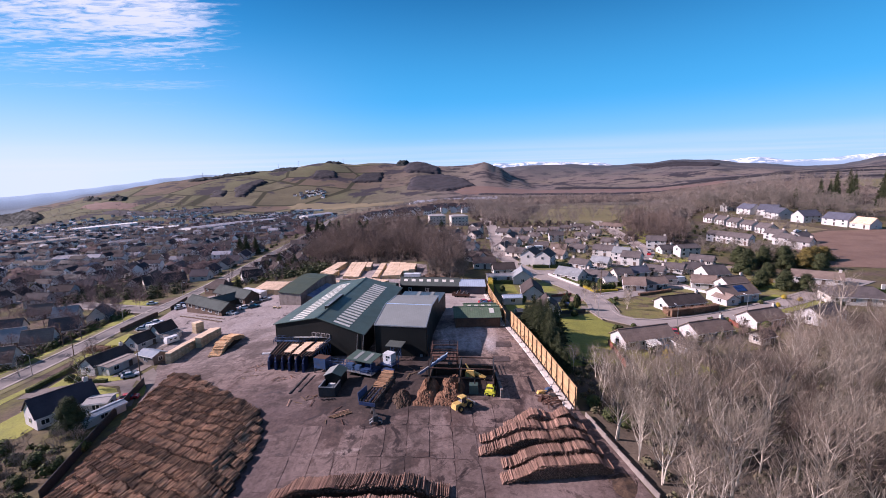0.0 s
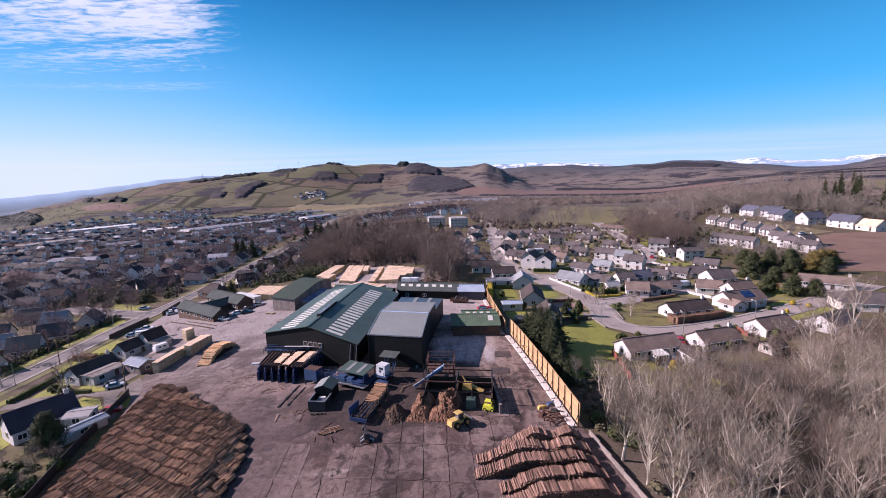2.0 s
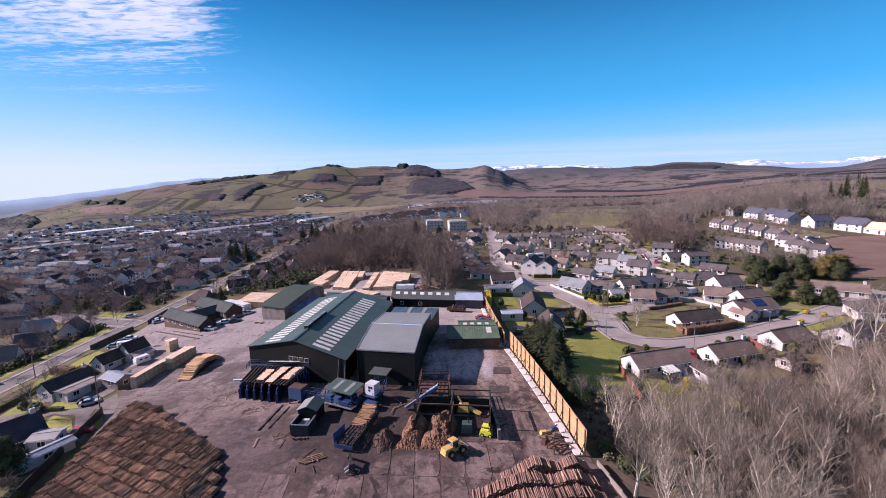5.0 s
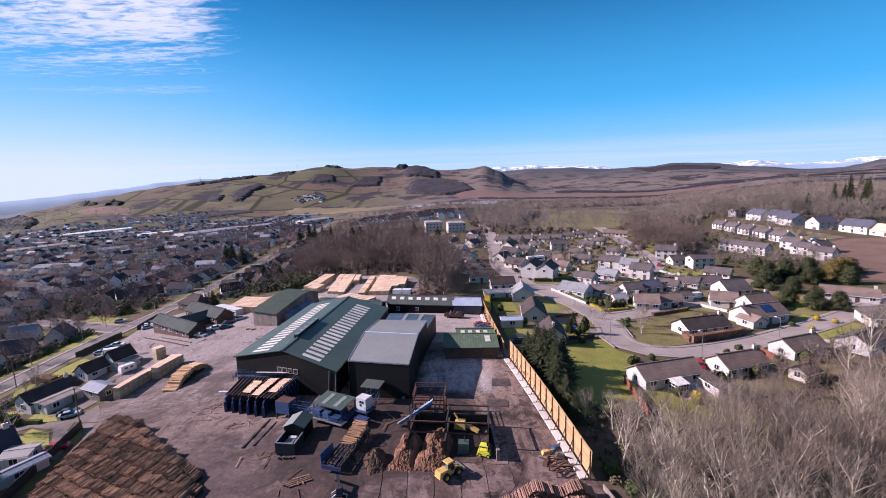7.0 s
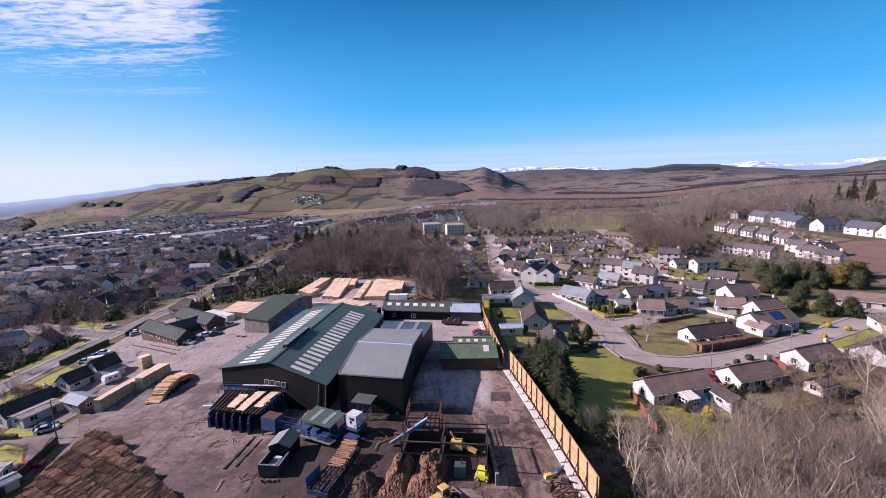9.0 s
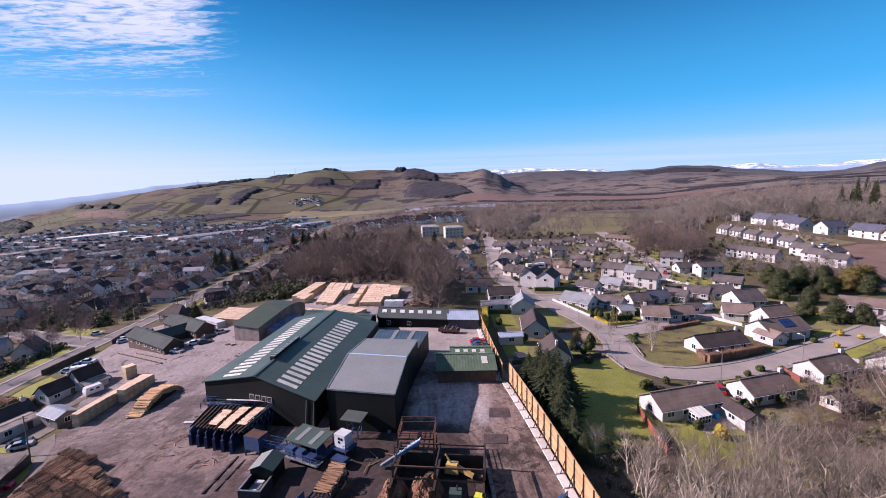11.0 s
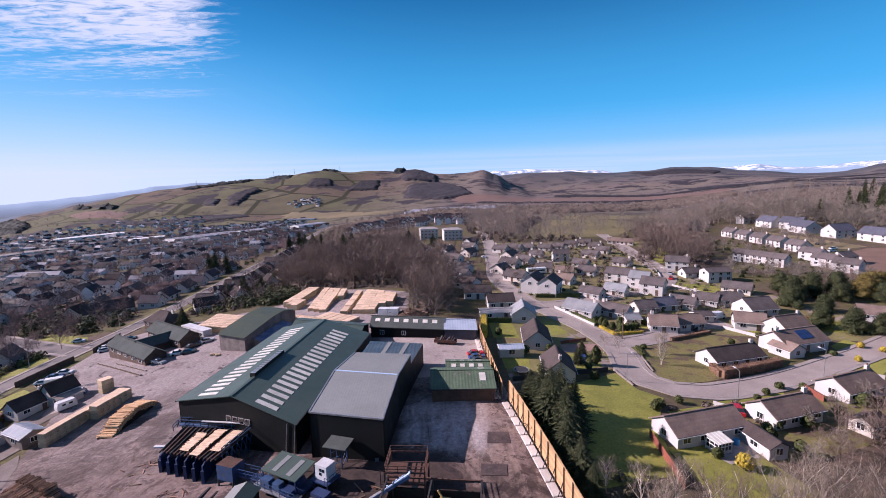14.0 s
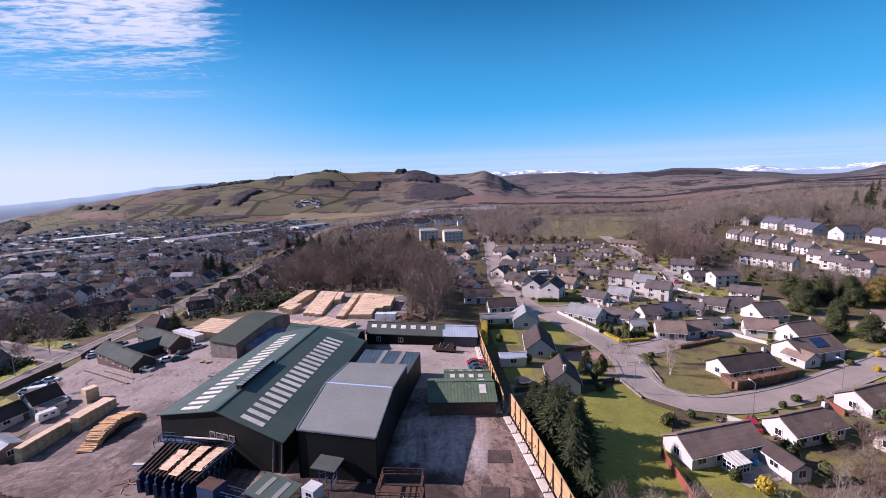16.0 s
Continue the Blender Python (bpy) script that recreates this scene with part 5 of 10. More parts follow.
# peeled orange logs beside the sawn stacks
log_stack("loose heap of peeled orange logs", (-63.2, 116.6), (-61.6, 129.8), 3.3, mound(0.7, 2.9, 0.4, 0.3), M_ORANGE, layers=8, seed=80, r=0.10, singles=60, messy=0.42)


# ---- houses ----
def pitched(s, L, W, he, hr, over, slot, hip=0.0, thick=0.16):
    """Two roof slabs (and hips) over a plan centred at the origin, with the ridge along x."""
    rise = (hr - he) / (W / 2)
    y, x = W / 2 + over, L / 2 + over
    ze = he - rise * over
    xr = x - hip
    for sgn in (-1, 1):
        ring = [(-x, sgn * y, ze), (x, sgn * y, ze), (xr, 0, hr), (-xr, 0, hr)]
        if sgn > 0:
            ring = ring[::-1]
        s.solid(ring, [(p[0], p[1], p[2] + thick) for p in ring], slot)
    if hip:
        for sgn in (-1, 1):
            ring = [(sgn * x, -y, ze), (sgn * x, y, ze), (sgn * xr, 0, hr)]
            if sgn < 0:
                ring = ring[::-1]
            s.solid(ring, [(p[0], p[1], p[2] + thick) for p in ring], slot)


def body(s, L, W, he, hr, z0=-1.5, hip=False, slot=0):
    x, y = L / 2, W / 2
    s.poly([(-x, -y, z0), (x, -y, z0), (x, -y, he), (-x, -y, he)], slot)
    s.poly([(x, y, z0), (-x, y, z0), (-x, y, he), (x, y, he)], slot)
    for sgn in (-1, 1):
        ring = [(sgn * x, -sgn * y, z0), (sgn * x, sgn * y, z0), (sgn * x, sgn * y, he)]
        ring += [] if hip else [(sgn * x, 0, hr)]
        ring += [(sgn * x, -sgn * y, he)]
        s.poly(ring, slot)


DOOR = box_mesh("door", 1.0, 0.12, 2.1, M_DOOR, 0.0)
STACK = box_mesh("chimney", 0.9, 0.55, 1.5, M_CREAM, 0.03)
POT = Shape()
POT.tube((0, 0, 1.5), (0, 0, 1.85), 0.13, 0.11, 6, 0, 0)
POT = POT.mesh("chimney_pot", M_STONE)


def house(x, y, ang, L, W, he, hr, roof, wall, label, hip=0.0, chimney=1, wins=3, upper=False, group="estate houses", over=0.35, name="house"):
    z = ground(x, y)
    if x > 50 and y > 136 and x < 150:
        L, W, he, hr, hip = L * 0.84, W * 0.84, he * 0.88, hr * 0.88, hip * 0.84
    lowsill, highsill = min(0.95, he - 1.3), he - 1.35
    base = thing(name, label, "house", group, at=(x, y, z), turn=ang)
    s = Shape()
    body(s, L, W, he, hr - 0.06, hip=bool(hip))
    part("wall", s, wall, base)
    s = Shape()
    pitched(s, L, W, he, hr, over, 0, hip)
    rf = part("roof", s, roof, base)
    s = Shape()
    s.beam((-L / 2 - over + hip, 0, hr + 0.17), (L / 2 + over - hip, 0, hr + 0.17), 0.3, 0.1)
    part("ridge_tiles", s, roof, rf)
    for sgn in ((-1, 1) if math.hypot(x, y) < 215 else ()):
        s = Shape()
        yy = sgn * (W / 2 + over + 0.05)
        zz = he - (hr - he) / (W / 2) * over
        s.beam((-L / 2 - over, yy, zz), (L / 2 + over, yy, zz), 0.12, 0.12)
        part("gutter", s, M_FRAME, rf)
    if chimney:
        c = piece("chimney", STACK, base, pose(L / 2 - 0.8 if chimney > 0 else -L / 2 + 0.8, 0, hr - 0.5))
        piece("chimney_pot", POT, c)
    for side in (-1, 1):
        for k in range(wins):
            xx = -L / 2 + L * (k + 0.5) / wins
            if side == -1 and k == wins // 2 and wins > 1:
                piece("door", DOOR, base, pose(xx, side * (W / 2 + 0.02), 0.1))
            else:
                window(base, xx, side * (W / 2 + 0.02), lowsill, side * 90)
            if upper:
                window(base, xx, side * (W / 2 + 0.02), highsill, side * 90, 0.85)
    for side in (-1, 1):
        window(base, side * (L / 2 + 0.02), 0.0, highsill if upper else lowsill, 0 if side > 0 else 180, 0.8)
    return base


BR, GR, PA, SB = M_TILE_BROWN, M_TILE_GREY, M_TILE_PALE, M_SLATE_BLUE
WH, CR = M_WHITE, M_CREAM
B1 = "white bungalow with a brown tiled roof and garden"
B2 = "white bungalow with a dark grey tiled roof"
B3 = "white two-storey house with a grey tiled roof"
B4 = "pale rendered house with a low-pitched grey roof"
# bungalows along the road by the wood
house(46.2, 101.4, 14, 12.9, 5.9, 2.4, 4.2, BR, WH, "long white bungalow with a brown tiled roof and glazed porch", chimney=0, wins=4)
house(64.2, 106.6, 15, 10.4, 5.8, 2.4, 4.2, BR, WH, "white bungalow with a brown roof beside a red car", wins=4)
house(84.2, 115.8, 18, 10.4, 6.0, 2.4, 4.3, BR, WH, "white gabled bungalow at the edge of the wood", wins=4)
house(101.5, 117.5, 25, 11, 7, 2.4, 4.5, GR, WH, "white bungalow with a grey roof behind bare trees")
house(74.9, 102.0, 20, 4.2, 3.4, 2.1, 3.1, M_DARKTILE, CR, "small white outbuilding among bare trees", chimney=0, wins=2)
house(71.5, 132.9, 13, 13, 6.4, 2.4, 4.3, M_DARKTILE, WH, "white bungalow with a dark roof behind a brown hedge", wins=4)
house(93.2, 141.8, 14, 15.5, 9, 3.2, 5.8, BR, WH, "white house with solar panels on a brown roof", chimney=-1)
house(88.4, 137.6, 104, 6.4, 5.4, 2.4, 3.9, BR, WH, "low white wing of the house with solar panels", chimney=0, wins=1)
house(100.0, 153.0, 14, 10.5, 9, 3.0, 6.0, BR, WH, "white gabled house with a brown roof")
house(93.6, 159.0, -24, 9, 7.5, 2.8, 5.2, BR, WH, B1, chimney=0, wins=2)
house(104.6, 172.5, 6, 10.5, 10.5, 2.7, 5.8, GR, WH, "white gabled house with a wide dark roof", chimney=0)
house(102.5, 182.0, -6, 9, 7, 2.6, 5.0, GR, CR, B4, wins=2)
house(133.5, 158.0, -35, 17, 8, 2.6, 4.8, BR, WH, "long low bungalow behind evergreen trees", wins=4)
house(125.0, 133.5, -20, 15, 9, 2.6, 4.9, GR, CR, "hip-roofed cream bungalow beside golden shrubs", hip=3.5, wins=4)
# houses along the bend opposite the yard fence
house(29.0, 146.0, 83, 11.0, 6.6, 2.5, 5.1, M_DARKTILE, CR, "pale bungalow with a steep brown roof", chimney=0)
house(29.3, 124.9, 83, 8.6, 6.0, 2.5, 4.9, M_DARKTILE, CR, "pale bungalow with a brown roof beside the field", chimney=-1)
house(29.5, 167.5, 84, 8.5, 7.0, 2.8, 5.2, PA, WH, "white gabled house with a pale grey roof")
house(21.5, 168.5, 2, 10, 5.0, 2.4, 2.75, M_FELT, WH, "flat-roofed white house extension", chimney=0, wins=2)
house(24.2, 181.0, 3, 8.6, 7.0, 2.6, 4.6, M_DARKTILE, CR, "pale house with a brown roof", chimney=0)
house(17.5, 193.5, 0, 9.5, 7.0, 2.6, 4.6, M_DARKTILE, CR, "pale house with a brown roof", chimney=0)
for k, (x, y, a, L) in enumerate(((15.0, 210.0, -40, 9), (12.5, 228, -35, 10), (14.5, 243, -38, 9), (3.0, 258, 55, 9), (11.0, 271, -35, 10), (20.6, 288, 50, 9),
                                  (0.0, 284, 50, 10), (22.5, 310, -40, 9), (8.0, 300, 50, 9), (-6.0, 312, -40, 9), (24.5, 335, 50, 10))):
    house(x, y, a, L * 0.92, 6.8, 2.3, 4.5, (GR, M_DARKTILE)[k % 3 == 0], CR if k % 2 else WH, "grey-roofed bungalow along the estate road", chimney=(-1, 0, 1)[k % 3], wins=2)
# the estate east of the road
house(40.0, 203.5, 62, 9.5, 7.0, 4.8, 7.2, GR, WH, B3, upper=True, chimney=0, wins=2)
house(45.5, 199.5, 62, 9.5, 7.0, 4.8, 7.2, GR, WH, B3, upper=True, chimney=0, wins=2)
for k, (x, y, a, L, rf) in enumerate(((36.5, 221.5, -42, 10, GR), (38.5, 252, -38, 10, GR), (40, 297, -35, 9, GR), (48.6, 299.5, -35, 9, GR), (57, 302.5, -30, 9, GR),
                                      (66.6, 299, -30, 9, GR), (75, 302, -35, 9, GR), (85.5, 311, -30, 9.5, GR), (95.6, 316, -30, 9.5, GR), (41.5, 275, 52, 9, GR),
                                      (46.5, 258.5, -40, 9.5, GR), (56.5, 276, -38, 9, GR), (84.5, 271, -42, 11, GR), (97, 300, -35, 9.5, GR), (52.5, 239.5, -20, 9.5, GR),
                                      (60, 231.5, -25, 10, BR), (70, 230.5, -40, 10, GR), (60, 195, -46, 10.5, GR), (70.5, 199, -40, 10, PA), (50, 174.5, -46, 11, PA),
                                      (60, 173, -46, 12, GR), (71, 177, 8, 8.5, GR), (79.0, 180, 8, 9, SB), (116, 320.5, -25, 10, BR), (121.5, 314, -30, 10, BR),
                                      (86.5, 181.5, -42, 10, GR), (95.5, 184, -42, 10.5, GR), (114, 195.5, -44, 12, GR), (110.5, 221.5, 5, 9, GR), (56, 216, -42, 9, BR),
                                      (72, 247, -40, 9.5, GR), (92, 247, -42, 10, GR), (96, 284, -36, 9, GR), (32, 238, 50, 8, GR))):
    house(x, y, a, L * 0.92, 7.0, 2.3, 4.5, rf, WH if k % 3 else CR, (B2 if rf is GR else B1 if rf is BR else "white bungalow with a pale slate roof"),
          chimney=(0, 1, -1)[k % 3], wins=2 if L < 10 else 3)
house(66.5, 264.5, -5, 9.5, 7.2, 4.6, 6.8, GR, WH, B3, upper=True, wins=2)
house(79.5, 217.0, -38, 14, 7.5, 4.2, 6.4, GR, WH, "long white two-storey house with a grey roof", upper=True)
house(83.2, 207.5, -40, 8.5, 7, 4.8, 7.2, PA, WH, B3, upper=True, chimney=0, wins=2)
house(84.0, 198.0, -40, 9.5, 7.2, 4.8, 7.2, GR, WH, B3, upper=True, chimney=0, wins=2)
house(112, 235, -28, 11, 8, 4.8, 7.2, GR, WH, B3, upper=True)
house(116.2, 212.8, 3, 11.5, 7.5, 4.8, 6.3, GR, WH, "white two-storey house with a red porch", upper=True, chimney=0)
house(68.3, 158.8, -16, 8.5, 8, 2.7, 5.2, BR, WH, "white bungalow with a dark brown roof", chimney=-1)
house(76.0, 160.2, 6, 9.5, 7.5, 2.7, 4.8, BR, CR, "brown-roofed bungalow beside the turning head", chimney=0)
house(61.6, 164.6, 6, 5.2, 5.0, 2.4, 3.6, PA, CR, "small garage with a dark green door", chimney=0, wins=1, name="garage")
house(84.6, 167.2, 2, 5.8, 6, 2.4, 3.3, GR, WH, "white garage with a shallow roof", chimney=0, wins=1, name="garage")
house(54.0, 97.2, 98, 5.6, 3.1, 2.1, 2.9, M_DARKTILE, WH, "white garage with a dark brown roof beside a yellow shrub", chimney=0, wins=1, name="garage")
house(21.0, 136.6, 2, 5.8, 3.2, 2.2, 2.7, M_BLUE_ROOF, CR, "pale garden shed with a grey sheet roof", chimney=0, wins=1, name="garden_shed", over=0.15)
# terraces and new houses on the rise to the north-east
for k in range(5):
    v = k / 4
    house(198.0 - 4 * v, 331 - 62 * v, -86, 10.0, 6.8, 3.5, 5.9, GR, WH, "white terraced house with a grey roof", upper=True, chimney=1, wins=3, group="hill terrace")
for k in range(4):
    v = k / 3
    house(152.0 + 7 * v, 250 - 15 * v, -62, 6.2, 6.2, 3.9, 5.8, GR, WH, "white terraced house with a dark roof", upper=True, chimney=0, wins=2, group="lower terrace")
for x, y, a in ((183, 246, -70), (177, 231, -70), (187, 234, 20), (176, 219, -60)):
    house(x, y, a, 9, 6.6, 3.9, 5.9, GR, WH, "white house with a dark roof on the rise", upper=True, wins=2, chimney=1, group="lower terrace")
for k in range(5):
    v = k / 4
    house(246 + 5 * math.sin(k * 2.0), 362 - 76 * v + 3 * math.sin(k * 1.3), (-88, -60, -95, 5, -80)[k], (15.5, 13, 17, 13, 16)[k], 10.0, 4.2, 7.8, SB, WH, "new white house with a blue-grey slate roof", upper=True, wins=3,
          chimney=0, group="new houses")
house(254, 270, -80, 12, 9, 3.0, 6.4, M_SAWN_TOP, CR, "unfinished house with bare timber roof boards", upper=False, wins=2, chimney=0, group="new houses")
house(252, 396, 10, 13, 8, 4.4, 7.0, GR, WH, "large white house among trees on the hill", upper=True, wins=3)
# two blocks of flats up the road
for x, y in ((-5.0, 384.0), (13.0, 366.0)):
    z = ground(x, y)
    blk = thing("apartment_block", "square cream three-storey block of flats with pale roof", "apartment block", "blocks of flats", at=(x, y, z), turn=8)
    blk.scale = (0.85, 0.85, 0.9)
    s = Shape()
    s.box(-8, 8, -6, 6, -2, 8.6)
    part("wall", s, M_CREAM, blk)
    s = Shape()
    pitched(s, 16, 12, 8.6, 9.9, 0.5, 0, 4.0)
    part("roof", s, M_FELT, blk, "shallow pale grey roof")
    for j in range(3):
        for k in range(5):
            window(blk, -6.4 + 3.2 * k, -6.02, 0.9 + 2.6 * j, -90)
# cottages west of the yard
M_SHEET = mat("dull_blue_grey_sheet", (0.17, 0.21, 0.26), (0.25, 0.27, 0.30), 0.6, s1=0.5, s2=3.0, grain=0.2, wave=(0, 0.7, 0.10, 0.3))
house(-84.0, 92.0, 58, 11.0, 7.0, 2.9, 5.9, M_PURPLE_SLATE, WH, "white cottage with a steep dark slate roof", wins=4)
house(-76.0, 92.5, 12, 4.4, 4.0, 2.4, 2.7, M_FELT, WH, "flat-roofed white extension of the cottage", chimney=0, wins=1)
house(-71.8, 87.0, 65, 8.5, 2.4, 2.0, 2.3, M_SHEET, CR, "low blue-roofed lean-to along the boundary", chimney=0, wins=1, name="garden_shed")
house(-94.8, 119.8, 72, 10.5, 5.4, 2.5, 4.6, M_DARKTILE, WH, "white cottage with a dark pitched roof", wins=3, chimney=1)
house(-90.0, 117.4, 72, 8.0, 4.2, 2.4, 2.6, M_OLDCONC, WH, "flat-roofed white extension of the cottage", chimney=0, wins=2)
house(-94.0, 134.0, 74, 7.4, 4.8, 2.3, 4.3, M_DARKTILE, WH, "white cottage with a dark brown roof", wins=2)
house(-90.3, 138.8, 70, 6.0, 4.4, 2.9, 5.2, M_DARKTILE, CR, "cream back house of the cottage with a steep dark roof", wins=2, chimney=0)
house(-87.0, 137.0, 62, 5.0, 3.4, 2.0, 2.3, M_OLDCONC, WH, "low flat-roofed white outhouse behind the cottage", chimney=0, wins=1)
house(-82.0, 120.0, -24, 6.4, 4.0, 2.6, 3.4, M_SHEET, M_OLDCONC, "weathered shed with a blue-grey sheet roof", chimney=0, wins=1, name="garden_shed")
# steep-roofed houses across the road
for k, (x, y, a) in enumerate(((-174, 189, 20), (-154, 178, 22), (-138, 158, 24), (-136, 172.5, 110), (-136, 145, 24), (-133, 128, 20), (-150, 150, 22), (-165, 165, 22),
                               (-146, 132, 112), (-176, 150, 24), (-190, 172, 110), (-160, 120, 24))):
    house(x, y, a, 8.2, 7.2, 2.5, 6.1, (M_TILE_BROWN, M_TILE_GREY, M_TILE_PALE)[(k * 2) % 5 % 3], CR if k % 2 else WH, "steep-roofed house across the road", wins=2, group="roadside houses",
          chimney=0, upper=False)
house(-148, 234, 42, 19, 9, 2.8, 6.4, M_DARKTILE, CR, "long dark-roofed hall beside the side road", wins=4, group="roadside houses")
house(-101, 200, -28, 12, 9, 2.6, 5.8, M_DARKTILE, M_STONE, "dark brown hipped house behind the offices", hip=3.5, group="roadside houses")
for x, y, a, L in ((-96, 221, 35, 9.5), (-100, 246, 30, 9), (-89, 236, -50, 8.5), (-101, 268, 32, 9.5), (-84, 262, -55, 8)):
    house(x, y, a, L, 6.6, 2.6, 5.4, M_DARKTILE, WH, "white house with a dark roof between road and wood", wins=2, group="roadside houses")


# ---- the town to the west ----
def town_row(x0, y0, heading, count, gap, group, seed, storeys=2):
    rd = random.Random(seed)
    dx, dy = math.sin(radians(heading)), math.cos(radians(heading))
    for k in range(count):
        x, y = x0 + dx * gap * k + rd.uniform(-1, 1), y0 + dy * gap * k + rd.uniform(-1, 1)
        ang = 90 - heading + rd.uniform(-4, 4) + (90 if rd.random() < 0.35 else 0)
        up_ = rd.random() < 0.45
        rf = rd.choice((M_DARKTILE, M_DARKTILE, M_PURPLE_SLATE, GR))
        house(x, y, ang, rd.uniform(8.5, 11.5), 7.4, 4.3 if up_ else 2.8, 6.9 if up_ else 5.8, rf, WH if rd.random() < 0.6 else CR,
              "white house with a dark roof in a town street", wins=2, upper=up_, chimney=rd.choice((-1, 0, 1)), group=group)


town_row(-97, 226, -3, 6, 15.5, "street beside the wood", 1)
town_row(-133, 240, -4, 7, 16, "street west of the road", 2)
town_row(-163, 236, -6, 8, 16, "street west of the road", 3)
town_row(-196, 214, -8, 9, 16, "second street", 4)
town_row(-226, 208, -8, 9, 16, "second street", 5)
town_row(-104, 322, -5, 9, 15, "street beside the wood", 6)
town_row(-258, 236, -8, 8, 17, "third street", 7)


def far_town():
    """The rest of the town, too far off to count: walls, roofs and window openings in one body."""
    rd = random.Random(77)
    s = Shape()

    def one(x, y, ang, L, W, he, hr, slot_w, slot_r):
        z = ground(x, y)
        m = pose(x, y, z, 0, 0, ang)
        t = Shape()
        body(t, L, W, he, hr, -2.0, slot=slot_w)
        pitched(t, L, W, he, hr, 0.3, slot_r, thick=0.14)
        for side in (-1, 1):
            for k in range(3):
                xx = -L / 2 + L * (k + 0.5) / 3
                for zz in ((1.0, 3.6) if he > 4 else (1.0,)):
                    yy = side * (W / 2 + 0.04)
                    t.poly([(xx - 0.6, yy, zz), (xx + 0.6, yy, zz), (xx + 0.6, yy, zz + 1.2), (xx - 0.6, yy, zz + 1.2)][::-side], 4)
        i = len(s.v)
        s.v += [tuple(m @ Vector(v)) for v in t.v]
        s.f += [tuple(i + q for q in f) for f in t.f]
        s.s += t.s

    for row in range(95):
        u = -140 - row * 21.0
        for k in range(100):
            v = 215 + k * 17.5
            if rd.random() < 0.36:
                continue
            x = u + (v - 215) * -0.10 + rd.uniform(-4, 4)
            y = v - row * 2.5 + rd.uniform(-4, 4)
            a = math.degrees(math.atan2(x, y))
            r = math.hypot(x, y)
            near = r < 330 and x > -345
            on_road = abs(x + 114 + (y - 200) * 0.06) < 9 or (abs((y - 178) - (-114 - x) * 0.5) < 12 and x > -300)
            if a < -54 or near or on_road or r > 1600 or (r > 1330 and a > -27) or (r > 1620 and a > -36) or (r > 1500 and rd.random() < 0.45) or (x > -150 and y > 480) or (r > 900 and a > -16):
                continue
            green = noise.noise(Vector((x * 0.006, y * 0.006, 3.1)))
            if green > 0.30:
                continue
            big = rd.random() < 0.014
            L = rd.uniform(30, 75) if big else rd.uniform(7, 13)
            W = rd.uniform(12, 18) if big else rd.uniform(5.4, 6.6)
            he = 4.5 if big else rd.choice((3.6, 4.4, 5.2, 5.6))
            hr = he + (1.6 if big else rd.uniform(1.8, 2.6))
            # one small roof in eight pale, sun glint put into its colour
            one(x, y, -6 + rd.choice((0, 90, 0)) + 6 + rd.uniform(-8, 8), L, W, he, hr, rd.choice((0, 0, 0, 0, 0, 0, 1)), 5 if big else rd.choice((2, 2, 3, 2, 3, 2, 3, 5)))
    # long pale works sheds along the railway
    for x, y, ang, L, W, he, c in ((-398, 800, 60, 110, 40, 7, 5), (-345, 880, 62, 60, 30, 6, 5), (-785, 1050, 62, 130, 26, 7, 0), (-645, 724, 70, 95, 20, 6, 1), (-392, 578, 45, 62, 18, 5, 5), (-560, 900, 58, 60, 22, 6, 0),
                                    (-250, 900, 60, 70, 24, 6, 5)):
        one(x, y, ang, L, W, he, he + 1.6, 0, 5 if c == 5 else c)
    # white streets past the wood, and the settlement at the foot of the hill
    for k in range(105):
        x, y = rd.uniform(-100, 40), rd.uniform(510, 640)
        one(x, y, rd.choice((0, 90)) + rd.uniform(-12, 12), rd.uniform(7.5, 9.5), 6.5, 5.0, 7.4, 0, rd.choice((2, 3)))
    for k in range(34):
        x, y = rd.gauss(-450, 26), rd.gauss(1570, 30)
        one(x, y, rd.uniform(-30, 30), rd.uniform(8, 12), 7, 4.0, 6.6, 0, rd.choice((2, 3)))
    for k in range(26):
        x, y = rd.uniform(-60, 120), rd.uniform(900, 1060)
        one(x, y, rd.uniform(-20, 20), rd.uniform(15, 40), 14, 5, 6.5, 0, 5)
    solo("far_town", s, [M_FARWHITE, M_FARCREAM, M_FARGREY, M_FARBROWN, M_GLASS, M_FARPALE], "distant town of white houses with dark roofs", "houses", kind="stuff")


M_FARWHITE = mat("far_white_walls", (0.80, 0.78, 0.76), None, 0.9, s1=0.1, s2=2.0, grain=0.08, island=0.15, world_space=True)
M_FARCREAM = mat("far_cream_walls", (0.42, 0.37, 0.33), None, 0.9, s1=0.1, s2=2.0, grain=0.1, island=0.2, world_space=True)
M_FARGREY = mat("far_grey_roofs", (0.030, 0.026, 0.034), None, 0.7, spec=0.2, s1=0.1, s2=2.0, grain=0.2, island=0.3, world_space=True)
M_FARBROWN = mat("far_brown_roofs", (0.036, 0.027, 0.031), None, 0.75, spec=0.15, s1=0.1, s2=2.0, grain=0.2, island=0.3, world_space=True)
M_FARPALE = mat("far_pale_roofs", (0.30, 0.29, 0.32), None, 0.6, s1=0.1, s2=2.0, grain=0.1, island=0.3, world_space=True)
far_town()

